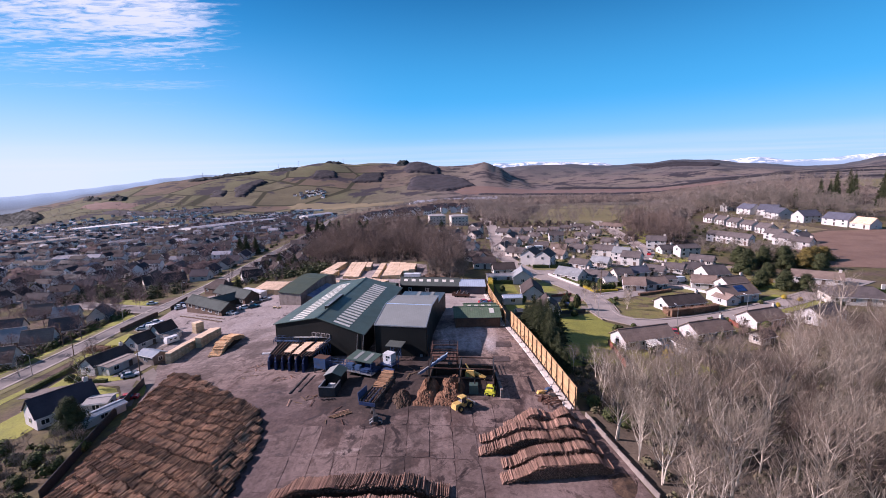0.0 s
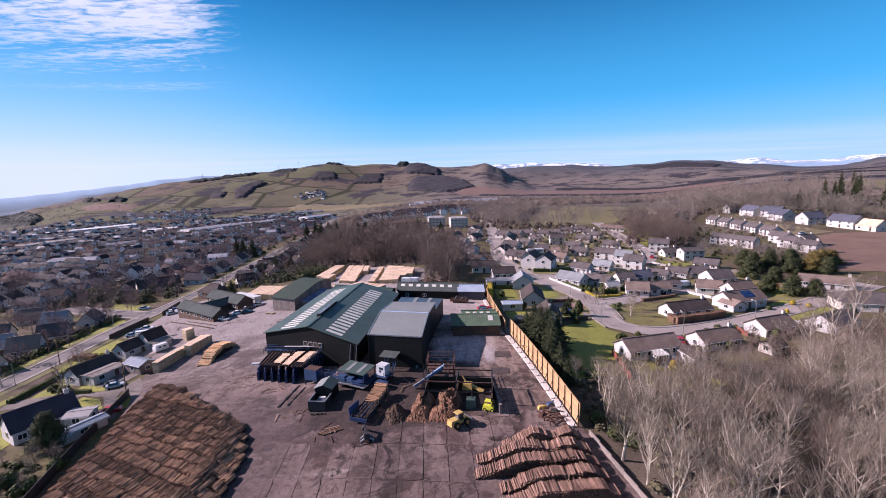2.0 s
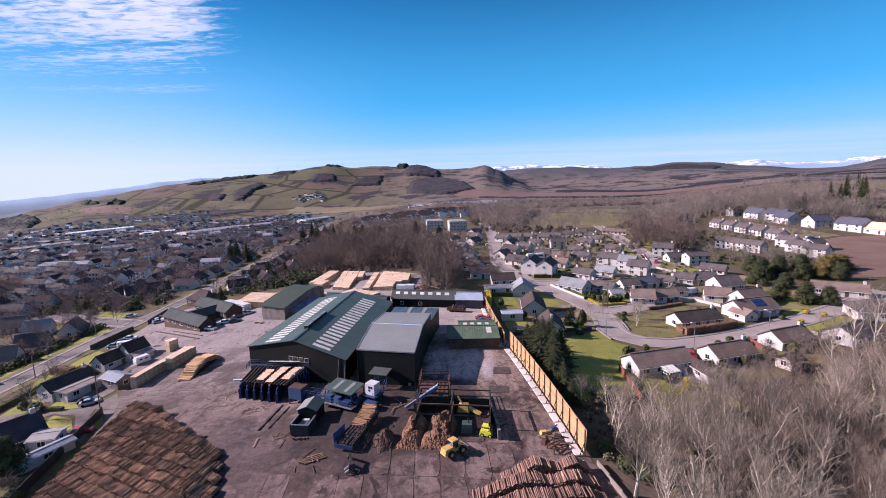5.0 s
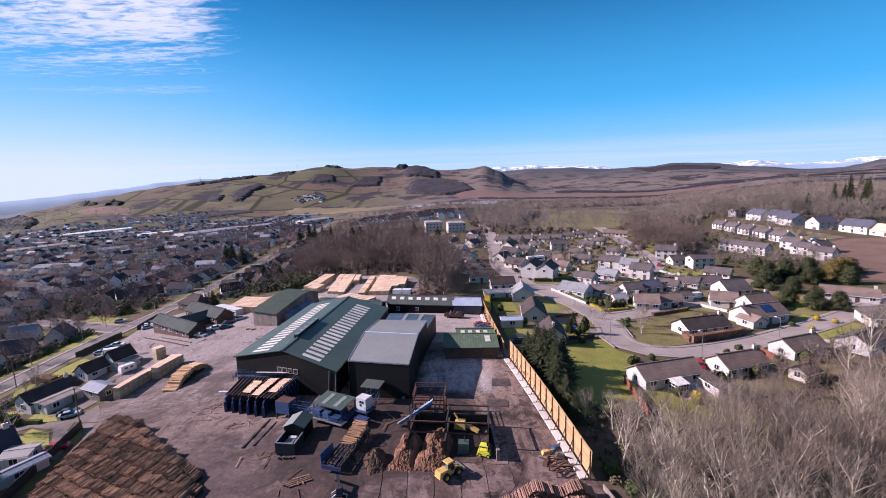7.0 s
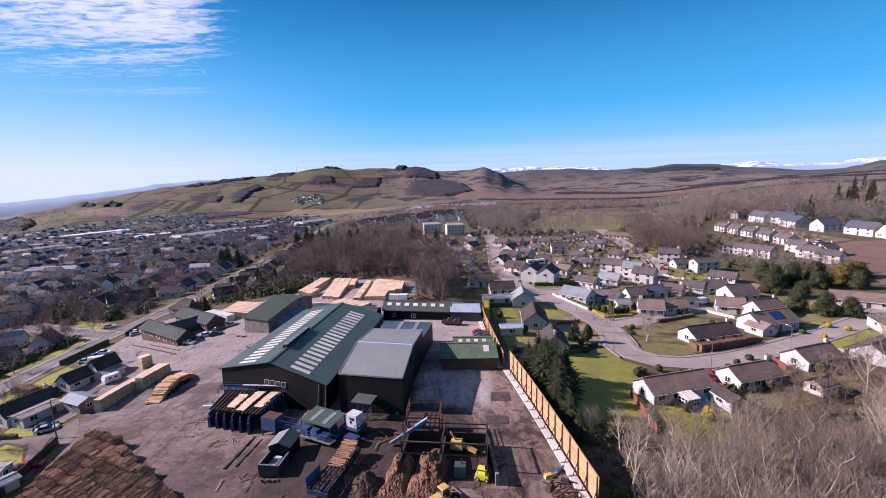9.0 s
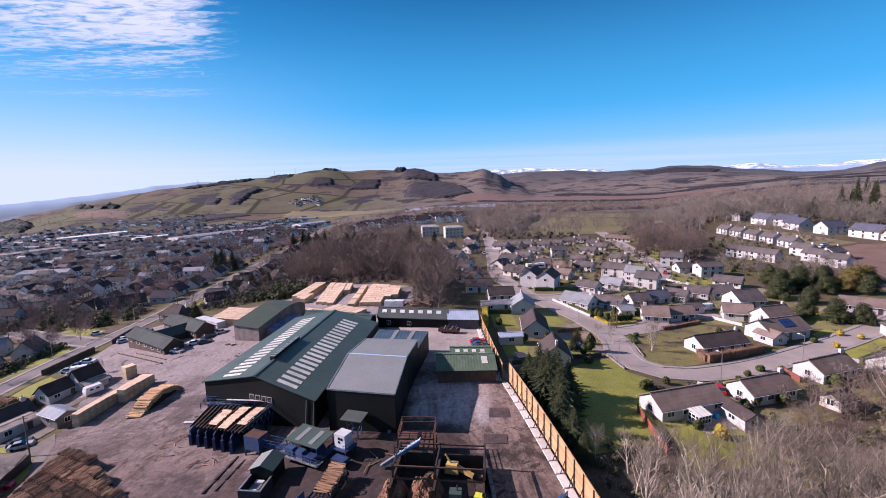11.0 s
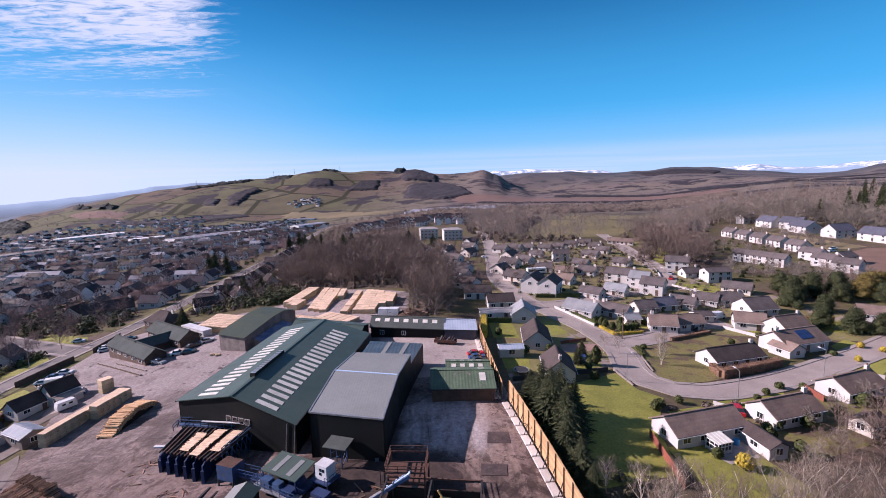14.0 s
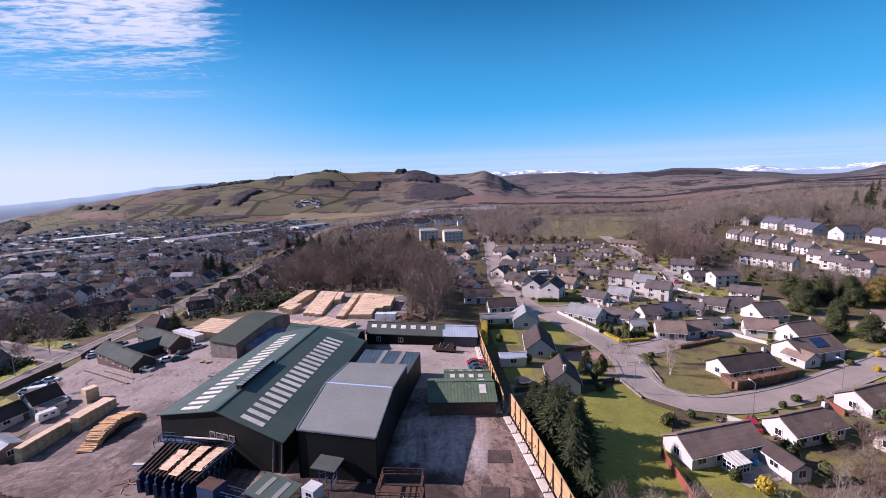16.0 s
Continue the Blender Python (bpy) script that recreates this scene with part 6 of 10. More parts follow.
def canopy(name, label, poly, high, material, seed, step=7.0, low_k=0.5, category="woodland", kind="stuff", patchy=None):
    """The crowns of a far wood, or a field's crop, as one uneven sheet that comes down to the ground at its edges."""
    rd2 = random.Random(seed)
    xs, ys = [p[0] for p in poly], [p[1] for p in poly]
    nx, ny = int((max(xs) - min(xs)) / step) + 2, int((max(ys) - min(ys)) / step) + 2
    cell = {(i, j) for i in range(nx) for j in range(ny) if inside(min(xs) + (i + 0.5) * step + rd2.uniform(-0.8, 0.8) * step, min(ys) + (j + 0.5) * step + rd2.uniform(-0.8, 0.8) * step, poly)}
    if patchy is not None:
        cell = {(i, j) for i, j in cell if noise.noise(Vector(((min(xs) + i * step) * 0.022, (min(ys) + j * step) * 0.022, seed))) + rd2.uniform(-0.15, 0.15) > patchy}
    s, index = Shape(), {}

    def vert(i, j):
        if (i, j) not in index:
            x, y = min(xs) + (i + rd2.uniform(-0.3, 0.3)) * step, min(ys) + (j + rd2.uniform(-0.3, 0.3)) * step
            rim = any((i + a, j + b) not in cell for a in (-1, 0) for b in (-1, 0))
            near_rim = any((i + a, j + b) not in cell for a in (-2, -1, 0, 1) for b in (-2, -1, 0, 1))
            lump = 0.5 + 0.9 * noise.noise(Vector((x * 0.03, y * 0.03, seed)))
            k = rd2.uniform(low_k, 1.0) * (0.75 + 0.35 * lump) * (0.6 if near_rim else 1.0)
            index[i, j] = len(s.v)
            s.v.append((x, y, land(x, y) + (-1.5 if rim else high * k)))
        return index[i, j]

    for i, j in sorted(cell):
        a, b, c, d = vert(i, j), vert(i + 1, j), vert(i + 1, j + 1), vert(i, j + 1)
        s.f += [(a, b, c), (a, c, d)] if (i + j) % 2 else [(a, b, d), (b, c, d)]
    s.s = [0] * len(s.f)
    return solo(name, s, material, label, category, kind=kind, smooth=True)


# ---- gardens, lawns and hedges' ground ----
M_FIELDGREEN = mat("playing_field", (0.19, 0.18, 0.055), (0.15, 0.15, 0.045), 0.95, s1=0.03, s2=1.0, grain=0.2, world_space=True)
M_MEADOW = mat("rough_meadow", (0.17, 0.14, 0.062), (0.13, 0.112, 0.05), 0.95, s1=0.03, s2=1.0, grain=0.3, world_space=True)
M_ROUGH = mat("rough_garden", (0.17, 0.142, 0.052), (0.13, 0.128, 0.038), 0.95, s1=0.15, s2=2.4, grain=0.4, bump=0.5, world_space=True,
              third=((0.10, 0.07, 0.045), 0.22, 0.48, 0.60))
M_GARDEN = mat("garden_ground", (0.185, 0.168, 0.062), (0.13, 0.105, 0.052), 0.95, s1=0.10, s2=1.6, grain=0.4, bump=0.3, world_space=True,
               third=((0.235, 0.19, 0.165), 0.12, 0.56, 0.60))
drape("garden_ground", [(18.5, 119.5), (41, 127.5), (44, 130), (60, 160), (120, 142), (128, 165), (118, 215), (108, 250), (106, 330), (40, 336), (34, 240), (20, 205)], 0.045, M_GARDEN,
      "patchy grass, paths and bare beds of estate gardens", "ground", 4.0)
GREEN = "mown green lawn in a garden"
drape("lawn", [(24.5, 118), (33, 121), (42.4, 126.4), (43.6, 118.0), (47.0, 114.3), (40.5, 103), (38.0, 91), (26, 88), (22.5, 100)], 0.07, M_LAWN,
      "open mown field beside the fence", "lawn", 4.0)
drape("lawn", [(49.5, 143.0), (52.5, 145.5), (66, 150.5), (76, 156.5), (84, 150), (82, 136.5), (75.5, 128), (61, 122.4), (52, 120.6), (48.0, 122.5), (48.5, 128), (50.6, 136)],
      0.07, M_ROUGH, "rough olive island garden inside the bend of the road", "lawn", 4.0)
for pts in ([(18.5, 150), (25.5, 150), (25.5, 163), (18.5, 163)], [(18.5, 128), (24, 128), (25, 135), (18.5, 135)], [(34, 152), (40, 155), (38, 166), (34.5, 165)],
            [(34.5, 128), (41, 130), (41.5, 138), (35, 138)], [(39.2, 97.6), (46, 98.2), (52, 96.5), (55, 86), (40, 84)], [(55, 112.5), (72, 117), (71, 113), (56, 108.5)],
            [(45, 109), (56, 112), (56, 107.5), (45.5, 105)], [(92, 154), (97, 156), (96, 163), (90.5, 161)], [(95, 127.5), (116, 137), (117, 133), (97, 123)],
            [(100, 133.5), (112, 139), (110, 146), (103, 142)], [(108, 152), (124, 150), (125, 160), (110, 163)], [(62, 168), (66, 169), (67, 161), (63, 160)],
            [(98, 212), (112, 206), (108, 190), (101, 190)], [(-104, 118), (-96, 121), (-94, 128), (-103, 131)], [(-104, 133), (-97, 134), (-97, 145), (-104, 146)],
            [(-102, 108), (-97, 108), (-96, 116), (-103, 117)], [(-97, 83), (-86, 83), (-85, 99), (-97, 101)], [(-86.8, 103.4), (-87.3, 106.7), (-81.1, 104.0), (-76.3, 98.5), (-78.4, 97.7), (-83.4, 100.7)],
            [(-109.6, 137.5), (-110.2, 143), (-108.4, 148.2), (-104.2, 145.6), (-98.4, 138.8), (-98.0, 132.8), (-104, 134.4)], [(-105.4, 120.5), (-112.5, 130), (-111.0, 133.2), (-105.6, 130), (-101.4, 121)],
            [(-92.3, 110.5), (-93.2, 114), (-85.5, 112.7), (-82.1, 109.5), (-85.8, 109.2)], [(-76.6, 103.5), (-75.8, 106.4), (-69.0, 97.6), (-71.0, 96.8)],
            [(-110, 100), (-107.5, 124), (-105.5, 124), (-107, 100)], [(-129, 100), (-127.6, 150), (-128, 178), (-122.0, 172), (-122.4, 150), (-125.4, 100)], [(-157, 206), (-141, 193.5), (-129.8, 187.6), (-124.3, 191.0), (-129.6, 197.6), (-145, 204)],
            [(-103, 62), (-86, 60), (-86, 76), (-100, 79)], [(110, 265), (118, 262), (128, 330), (140, 328), (128, 255), (112, 250)]):
    drape("lawn", pts, 0.06, M_LAWN, GREEN, "lawn", 4.0)
drape("lawn", [(70, 352), (135, 362), (200, 470), (180, 540), (125, 540), (80, 430)], 0.08, M_MEADOW, "pale olive parkland beyond the estate", "meadow", 12.0)
drape("lawn", [(140, 560), (260, 500), (300, 560), (180, 640)], 0.08, M_MEADOW, "pale olive meadow on the slope", "meadow", 12.0)
for pts in ([(-391, 399), (-406, 455), (-445, 498), (-460, 465)], [(-341, 785), (-272, 751), (-300, 860), (-400, 920)], [(-421, 656), (-379, 651), (-440, 760), (-480, 750)], [(-720, 900), (-640, 870), (-660, 930), (-740, 960)]):
    drape("lawn", pts, 0.4, M_FIELDGREEN, "green strip of open ground in the town", "meadow", 12.0)
M_SOIL = mat("bare_red_soil", (0.185, 0.115, 0.085), (0.145, 0.088, 0.065), 0.95, s1=0.08, s2=1.5, grain=0.2, bump=0.3, world_space=True)
drape("building_plot", [(150, 182), (168, 176), (186, 170), (290, 235), (285, 262), (228, 266), (190, 250), (172, 226), (166, 200)], 0.12, M_SOIL, "bare brown earth of a building plot", "ground", 8.0)
M_LITTER = mat("leaf_litter", (0.115, 0.088, 0.066), (0.075, 0.058, 0.044), 0.95, s1=0.2, s2=2.5, grain=0.4, bump=0.4, world_space=True)
M_DRY = mat("dry_grass", (0.22, 0.175, 0.095), (0.16, 0.13, 0.07), 0.95, s1=0.1, s2=2.0, grain=0.3, world_space=True)
drape("verge", [(196, 262), (232, 270), (226, 340), (200, 335)], 0.10, M_DRY, "dry yellow grass between terrace and new houses", "grass", 8.0)
drape("lawn", [(24, 84), (40, 83), (44, 78), (100, 96), (118, 112), (128, 100), (115, 60), (80, 40), (30, 40), (27, 55)], 0.05, M_LITTER, "leaf-strewn rough ground under the trees", "grass", 5.0)
M_PATH = mat("pale_gravel", (0.165, 0.138, 0.125), (0.118, 0.097, 0.087), 0.95, s1=0.3, s2=3.0, grain=0.2, world_space=True)
drape("driveway", [(-105, 103), (-92, 104.5), (-87.6, 107.2), (-81, 105), (-75.6, 98.3), (-72, 92), (-69, 92), (-71.5, 97), (-77, 104), (-79, 109), (-82, 109), (-86, 108.8), (-95, 109.6), (-106, 108)], 0.11, M_PATH,
      "pale gravel drive between cottages", "driveway", 4.0)
M_BRICKPAVE = mat("pink_block_paving", (0.30, 0.19, 0.155), (0.25, 0.155, 0.125), 0.9, s1=0.5, s2=5.0, grain=0.2, world_space=True)
drape("driveway", [(34.5, 139), (44.8, 141), (44.8, 146), (35, 145)], 0.12, M_BRICKPAVE, "pink block-paved driveway", "driveway", 4.0)
drape("lawn", [(40.8, 97.0), (40.5, 104.0), (56, 108.3), (76, 115.2), (92, 120.5), (96, 112), (80, 101), (66, 96), (57, 93.5)], 0.058, M_ROUGH, "rough grass between the bungalows", "lawn", 4.0)
M_PATIO = mat("pale_patio_slabs", (0.34, 0.305, 0.295), (0.27, 0.24, 0.23), 0.9, s1=0.6, s2=5.0, grain=0.2, world_space=True)
drape("driveway", [(45.4, 95.2), (46.6, 93.2), (50.8, 94.6), (52.2, 95.0), (52.6, 99.4), (47.8, 98.2)], 0.14, M_PATIO, "pale paved patio behind the bungalow", "driveway", 4.0)

drape("driveway", [(-88.0, 111.6), (-81.5, 112.6), (-80.5, 117), (-84, 119.5), (-85.5, 126), (-84, 133), (-90, 134.5), (-92.5, 130), (-87.8, 124)], 0.12, M_PATH, "worn gravel yard between two cottages", "driveway", 3.0)
drape("driveway", [(-80.2, 108.5), (-78.8, 115), (-75, 110.5), (-70, 101), (-66.5, 94), (-68.6, 97.4), (-75.6, 106.2)], 0.09, M_PATH, "dirty gravel strip beside the log yard", "driveway", 3.0)

for pts in ([(-108, 222), (-103.5, 222), (-104.5, 246), (-109, 246)], [(-110, 250), (-104.5, 250), (-105.5, 268), (-111, 268)], [(-154, 200), (-146, 197), (-143, 204), (-152, 208)], [(-90, 232), (-84, 234), (-86, 246), (-92, 244)],
            [(-92, 262), (-86, 262), (-88, 276), (-94, 276)]):
    drape("lawn", pts, 0.09, M_LAWN, "small green lawn in front of town houses", "lawn", 4.0)


# ---- machinery of the sawmill ----
def frame_box(s, x0, x1, y0, y1, z0, z1, w=0.14):
    """Open framework of square bars."""
    for x in (x0, x1):
        for y in (y0, y1):
            s.beam((x, y, z0), (x, y, z1), w)
    for z in (z1,):
        s.beam((x0, y0, z), (x1, y0, z), w), s.beam((x0, y1, z), (x1, y1, z), w)
        s.beam((x0, y0, z), (x0, y1, z), w), s.beam((x1, y0, z), (x1, y1, z), w)


def rails(s, pts, high=1.1, w=0.07):
    for p, q in zip(pts, pts[1:]):
        p, q = Vector(p), Vector(q)
        n = max(1, round((q - p).length / 1.6))
        for k in range(n + 1):
            c = p.lerp(q, k / n)
            s.beam(c, c + Vector((0, 0, high)), w)
        for hh in (high, high * 0.55):
            s.beam(p + Vector((0, 0, hh)), q + Vector((0, 0, hh)), w)


def standing(name, label, category, x, y, ang, drop=0.0):
    return thing(name, label, category, at=(x, y, ground(x, y) - drop), turn=ang)


sorter = standing("timber_sorter", "blue steel timber sorter with boards on its deck", "sawmill machine", -40.0, 101.0, 0)
so = sorter.location.copy()
DFL, DFR, DBR, DBL = (Vector(p) - so for p in ((-41.3, 100.9, 3.6), (-29.9, 96.0, 4.9), (-28.0, 103.6, 4.9), (-41.3, 107.3, 3.8)))


def on_deck(u, v, lift=0.0):
    return DFL.lerp(DFR, u).lerp(DBL.lerp(DBR, u), v) + Vector((0, 0, lift))


def deck_slab(u0, u1, v0, v1, z0, z1):
    s = Shape()
    ring = [(u0, v0), (u1, v0), (u1, v1), (u0, v1)]
    s.solid([on_deck(u, v, z0) for u, v in ring], [on_deck(u, v, z1) for u, v in ring])
    return s


def under(p):
    return ground(p.x + so.x, p.y + so.y) - so.z


# bins below the front edge, open towards the yard
for k in range(6):
    f = Vector((-42.0, 101.3, 0)).lerp(Vector((-32.2, 96.1, 0)), k / 5) - so
    g = under(f)
    s = Shape()
    s.solid([(f.x - 0.14, f.y, g - 0.3), (f.x + 0.14, f.y - 0.1, g - 0.3), (f.x + 0.14, f.y + 3.4, g - 0.3), (f.x - 0.14, f.y + 3.4, g - 0.3)],
            [(f.x - 0.14, f.y, g + 2.9), (f.x + 0.14, f.y - 0.1, g + 2.9), (f.x + 0.14, f.y + 3.4, g + 3.6), (f.x - 0.14, f.y + 3.4, g + 3.6)])
    part("bin_divider", s, M_BLUE, sorter)
    s = Shape()
    s.beam((f.x + 0.02, f.y - 0.15, g - 0.3), (f.x + 0.02, f.y - 0.15, g + 2.2), 0.5, 0.3)
    part("bin_post", s, M_BLUE, sorter)
    if k < 5:
        h_ = Vector((-42.0, 101.3, 0)).lerp(Vector((-32.2, 96.1, 0)), (k + 1) / 5) - so
        s = Shape()
        s.solid([(f.x + 0.2, f.y + 1.0, g - 0.2), (h_.x - 0.2, h_.y + 1.0, g - 0.2), (h_.x - 0.2, h_.y + 3.2, g - 0.2), (f.x + 0.2, f.y + 3.2, g - 0.2)],
                [(f.x + 0.2, f.y + 1.0, g + 0.5 + 0.3 * (k % 3)), (h_.x - 0.2, h_.y + 1.0, g + 0.4 + 0.3 * (k % 3)), (h_.x - 0.2, h_.y + 3.2, g + 1.4), (f.x + 0.2, f.y + 3.2, g + 1.4)])
        part("bin_load", s, M_RUST, sorter, "short boards lying in a bin")
part("deck", deck_slab(0, 1, 0.0, 1.0, -0.3, 0.0), M_DARK, sorter, "dark chain deck")
for k in range(15):
    u = 0.02 + 0.96 * k / 14
    s = Shape()
    s.beam(on_deck(u, -0.12, 0.1), on_deck(u, 1.0, 0.12), 0.16, 0.22)
    part("chain_rail", s, M_RUST if k % 3 else M_DARK, sorter)
for u0, v0, v1 in ((0.33, 0.03, 0.74), (0.555, -0.06, 0.92), (0.80, 0.16, 0.92)):
    n = 20
    for k in range(n):
        o = random.uniform(-0.012, 0.012)
        va, vb = v0 + (v1 - v0) * k / n, v0 + (v1 - v0) * (k + 0.9) / n
        part("board", deck_slab(u0 + o, u0 + 0.155 + o, va, vb, 0.3, 0.37 + 0.02 * (k % 3)), M_SAWN_TOP, sorter, "fresh pale board")
part("walkway", deck_slab(-0.08, 1.08, 1.02, 1.16, 0.1, 0.2), M_BLUE2, sorter, "blue-grey steel walkway")
for a_, b_ in (((-0.08, 1.02), (1.08, 1.02)), ((-0.08, 1.16), (1.08, 1.16)), ((1.08, 1.02), (1.08, 1.16)), ((1.04, 0.1), (1.04, 1.0)), ((-0.08, 0.75), (-0.08, 1.16))):
    s = Shape()
    rails(s, [on_deck(*a_, 0.2), on_deck(*b_, 0.2)], 1.1, 0.09)
    part("railing", s, M_BLUE2, sorter, "blue tubular railing")
s = Shape()
for k in range(6):
    a_, b_ = on_deck(1.03, 0.1 + 0.15 * k, 0), on_deck(1.03, 0.25 + 0.15 * k, 0)
    s.beam(a_, Vector((b_.x, b_.y, under(b_) + 0.3)), 0.1), s.beam(b_, Vector((a_.x, a_.y, under(a_) + 0.3)), 0.1)
part("lattice", s, M_BLUE2, sorter, "blue lattice of side braces")
s = Shape()
s.beam(on_deck(0.3, 1.0, 1.35), on_deck(1.0, 1.0, 1.35), 0.3, 0.12)
part("top_beam", s, M_CABIN, sorter, "white cross beam")
for u in (0.0, 0.34, 0.68, 1.0):
    for v in (0.45, 1.0):
        p_ = on_deck(u, v, -0.2)
        s = Shape()
        s.beam(Vector((p_.x, p_.y, under(p_) - 0.4)), p_, 0.24)
        part("leg", s, M_BLUE, sorter)
s = Shape()
pa = on_deck(-0.12, 0.35, -1.2)
s.box(pa.x - 1.6, pa.x + 1.4, pa.y - 0.3, pa.y + 0.3, pa.z, pa.z + 0.25)
part("side_chute", s, M_CABIN, sorter, "pale sheet-metal side chute")

cab = standing("blue_machine_house", "light blue machine housing with a rust-stained top", "sawmill machine", -27.6, 95.4, -20)
s = Shape()
s.box(-1.5, 1.5, -1.15, 1.15, 0.9, 3.3, 0, 1)
part("housing", s, [M_BLUE2, M_RUST], cab)
for x in (-1.4, 1.4):
    for y in (-1.1, 1.1):
        s = Shape()
        s.beam((x, y, -0.3), (x, y, 0.9), 0.2)
        part("leg", s, M_DARK, cab)
s = Shape()
s.box(1.8, 8.0, -0.5, 0.7, 1.5, 1.8)
part("conveyor", s, M_BLUE, cab)
s = Shape()
rails(s, [(1.9, 0.8, 1.8), (8.0, 0.8, 1.8)])
rails(s, [(1.9, -0.6, 1.8), (8.0, -0.6, 1.8)])
part("railing", s, M_BLUE2, cab)

cover = standing("covered_saw_line", "blue saw line under a green canopy with roof lights", "sawmill machine", -17.6, 92.4, -27)
cover.scale = (0.86, 0.82, 1.0)
s = Shape()
s.solid([(-4.0, -2.5, 2.75), (3.6, -2.5, 2.75), (3.6, 2.5, 3.3), (-4.0, 2.5, 3.3)], [(-4.0, -2.5, 2.9), (3.6, -2.5, 2.9), (3.6, 2.5, 3.45), (-4.0, 2.5, 3.45)])
roof = part("canopy", s, M_GREEN_ROOF, cover)
for x in (-2.1, 1.0):
    s = Shape()
    s.solid([(x, -1.9, 2.97), (x + 0.95, -1.9, 2.97), (x + 0.95, 1.9, 3.39), (x, 1.9, 3.39)], [(x, -1.9, 3.02), (x + 0.95, -1.9, 3.02), (x + 0.95, 1.9, 3.44), (x, 1.9, 3.44)])
    part("roof_light", s, M_GREY_ROOF, roof, "dull roof light")
for x in (-3.8, 3.4):
    for y in (-2.3, 2.3):
        s = Shape()
        s.beam((x, y, -0.4), (x, y, 2.9), 0.16)
        part("post", s, M_BLUE, cover)
for x0, x1, y0, y1, z0, z1, mm in ((-3.4, -1.4, -3.4, -2.0, 0.9, 2.1, M_BLUE2), (-1.0, 0.6, -3.2, -1.8, 0.8, 1.9, M_BLUE2), (1.0, 3.2, -3.6, -1.6, 0.6, 1.5, M_BLUE), (-4.6, 4.2, -2.0, 1.6, 0.5, 0.9, M_BLUE),
                                   (-2.8, -0.6, -1.2, 0.9, 0.9, 2.0, M_DARK), (0.4, 2.6, -1.0, 1.0, 0.9, 1.8, M_BLUE)):
    s = Shape()
    s.box(x0, x1, y0, y1, z0, z1, inset=0.06)
    part("machine_housing", s, mm, cover)
s = Shape()
rails(s, [(-5.0, -3.9, 0.9), (4.6, -3.9, 0.9)])
rails(s, [(-5.0, -3.9, 0.9), (-5.0, 1.8, 0.9)])
part("railing", s, M_BLUE2, cover)
s = Shape()
s.box(-5.0, 4.6, -4.0, -2.1, 0.72, 0.86)
part("walkway", s, M_STEEL, cover)

booth = standing("operator_cabin", "white operator's cabin on a blue steel platform", "cabin", -12.1, 91.2, -29)
booth.scale = (0.8, 0.8, 0.86)
s = Shape()
s.box(-1.3, 1.3, -1.15, 1.15, 1.9, 4.4, 0, 1)
shell = part("shell", s, M_CABIN, booth)
for x, z in ((-0.1, 3.4), (-0.1, 2.7), (0.55, 3.4)):
    s = Shape()
    s.box(x - 0.25, x + 0.25, -1.2, -1.14, z, z + 0.5)
    part("pane", s, M_GLASS, shell)
s = Shape()
s.box(-1.9, 2.1, -1.9, 1.6, 1.7, 1.9)
part("platform", s, M_BLUE, booth)
s = Shape()
rails(s, [(1.4, -1.8, 1.9), (2.0, -1.8, 1.9), (2.0, 1.5, 1.9)])
part("railing", s, M_BLUE2, booth)
for x in (-1.6, 1.8):
    for y in (-1.6, 1.4):
        s = Shape()
        s.beam((x, y, -0.4), (x, y, 1.7), 0.18)
        part("leg", s, M_BLUE, booth)
s = Shape()
s.box(0.2, 3.2, -4.0, -2.2, 0.7, 1.5)
part("outfeed_tray", s, M_BLUE, booth)

hood = standing("conveyor_canopy", "small grey canopy on a steel lattice tower", "sawmill machine", -11.2, 95.6, -17)
s = Shape()
s.solid([(-1.9, -1.4, 3.5), (1.9, -1.4, 3.5), (1.9, 1.4, 3.8), (-1.9, 1.4, 3.8)], [(-1.9, -1.4, 3.62), (1.9, -1.4, 3.62), (1.9, 1.4, 3.92), (-1.9, 1.4, 3.92)])
part("roof", s, M_OFFICE_ROOF, hood)
s = Shape()
frame_box(s, -0.9, 0.9, -0.8, 0.8, -0.4, 3.5, 0.12)
for z in (0.4, 1.4, 2.4):
    s.beam((-0.9, -0.8, z), (0.9, -0.8, z + 1.0), 0.09)
    s.beam((0.9, -0.8, z), (0.9, 0.8, z + 1.0), 0.09)
part("lattice", s, M_BLUE2, hood)

hop = standing("chip_hopper", "dark steel chip hopper with a small gabled roof", "hopper", -23.1, 86.2, 83, 0.5)
for x0, x1, y0, y1 in ((-3.6, 0.0, -1.65, -1.5), (-3.6, 0.0, 1.5, 1.65), (-3.6, -3.45, -1.5, 1.5)):
    s = Shape()
    s.box(x0, x1, y0, y1, 0.5, 2.4)
    part("side_panel", s, M_DARK, hop)
    s = Shape()
    s.box(x0 - 0.05, x1 + 0.05, y0 - 0.05, y1 + 0.05, 2.4, 2.5)
    part("rim", s, M_STEEL, hop, "pale worn steel rim")
s = Shape()
s.box(-3.5, 0.0, -1.5, 1.5, 0.6, 1.0)
part("floor_plate", s, M_DARK, hop)
s = Shape()
ring = [(-0.1, -1.7), (3.6, -1.7), (3.6, 1.7), (-0.1, 1.7)]
s.solid([(x, y, 0.4) for x, y in ring], [(x, y, 3.3) for x, y in ring])
s.poly([(-0.1, 1.7, 3.3), (-0.1, -1.7, 3.3), (-0.1, 0.0, 3.95)])
s.poly([(3.6, -1.7, 3.3), (3.6, 1.7, 3.3), (3.6, 0.0, 3.95)])
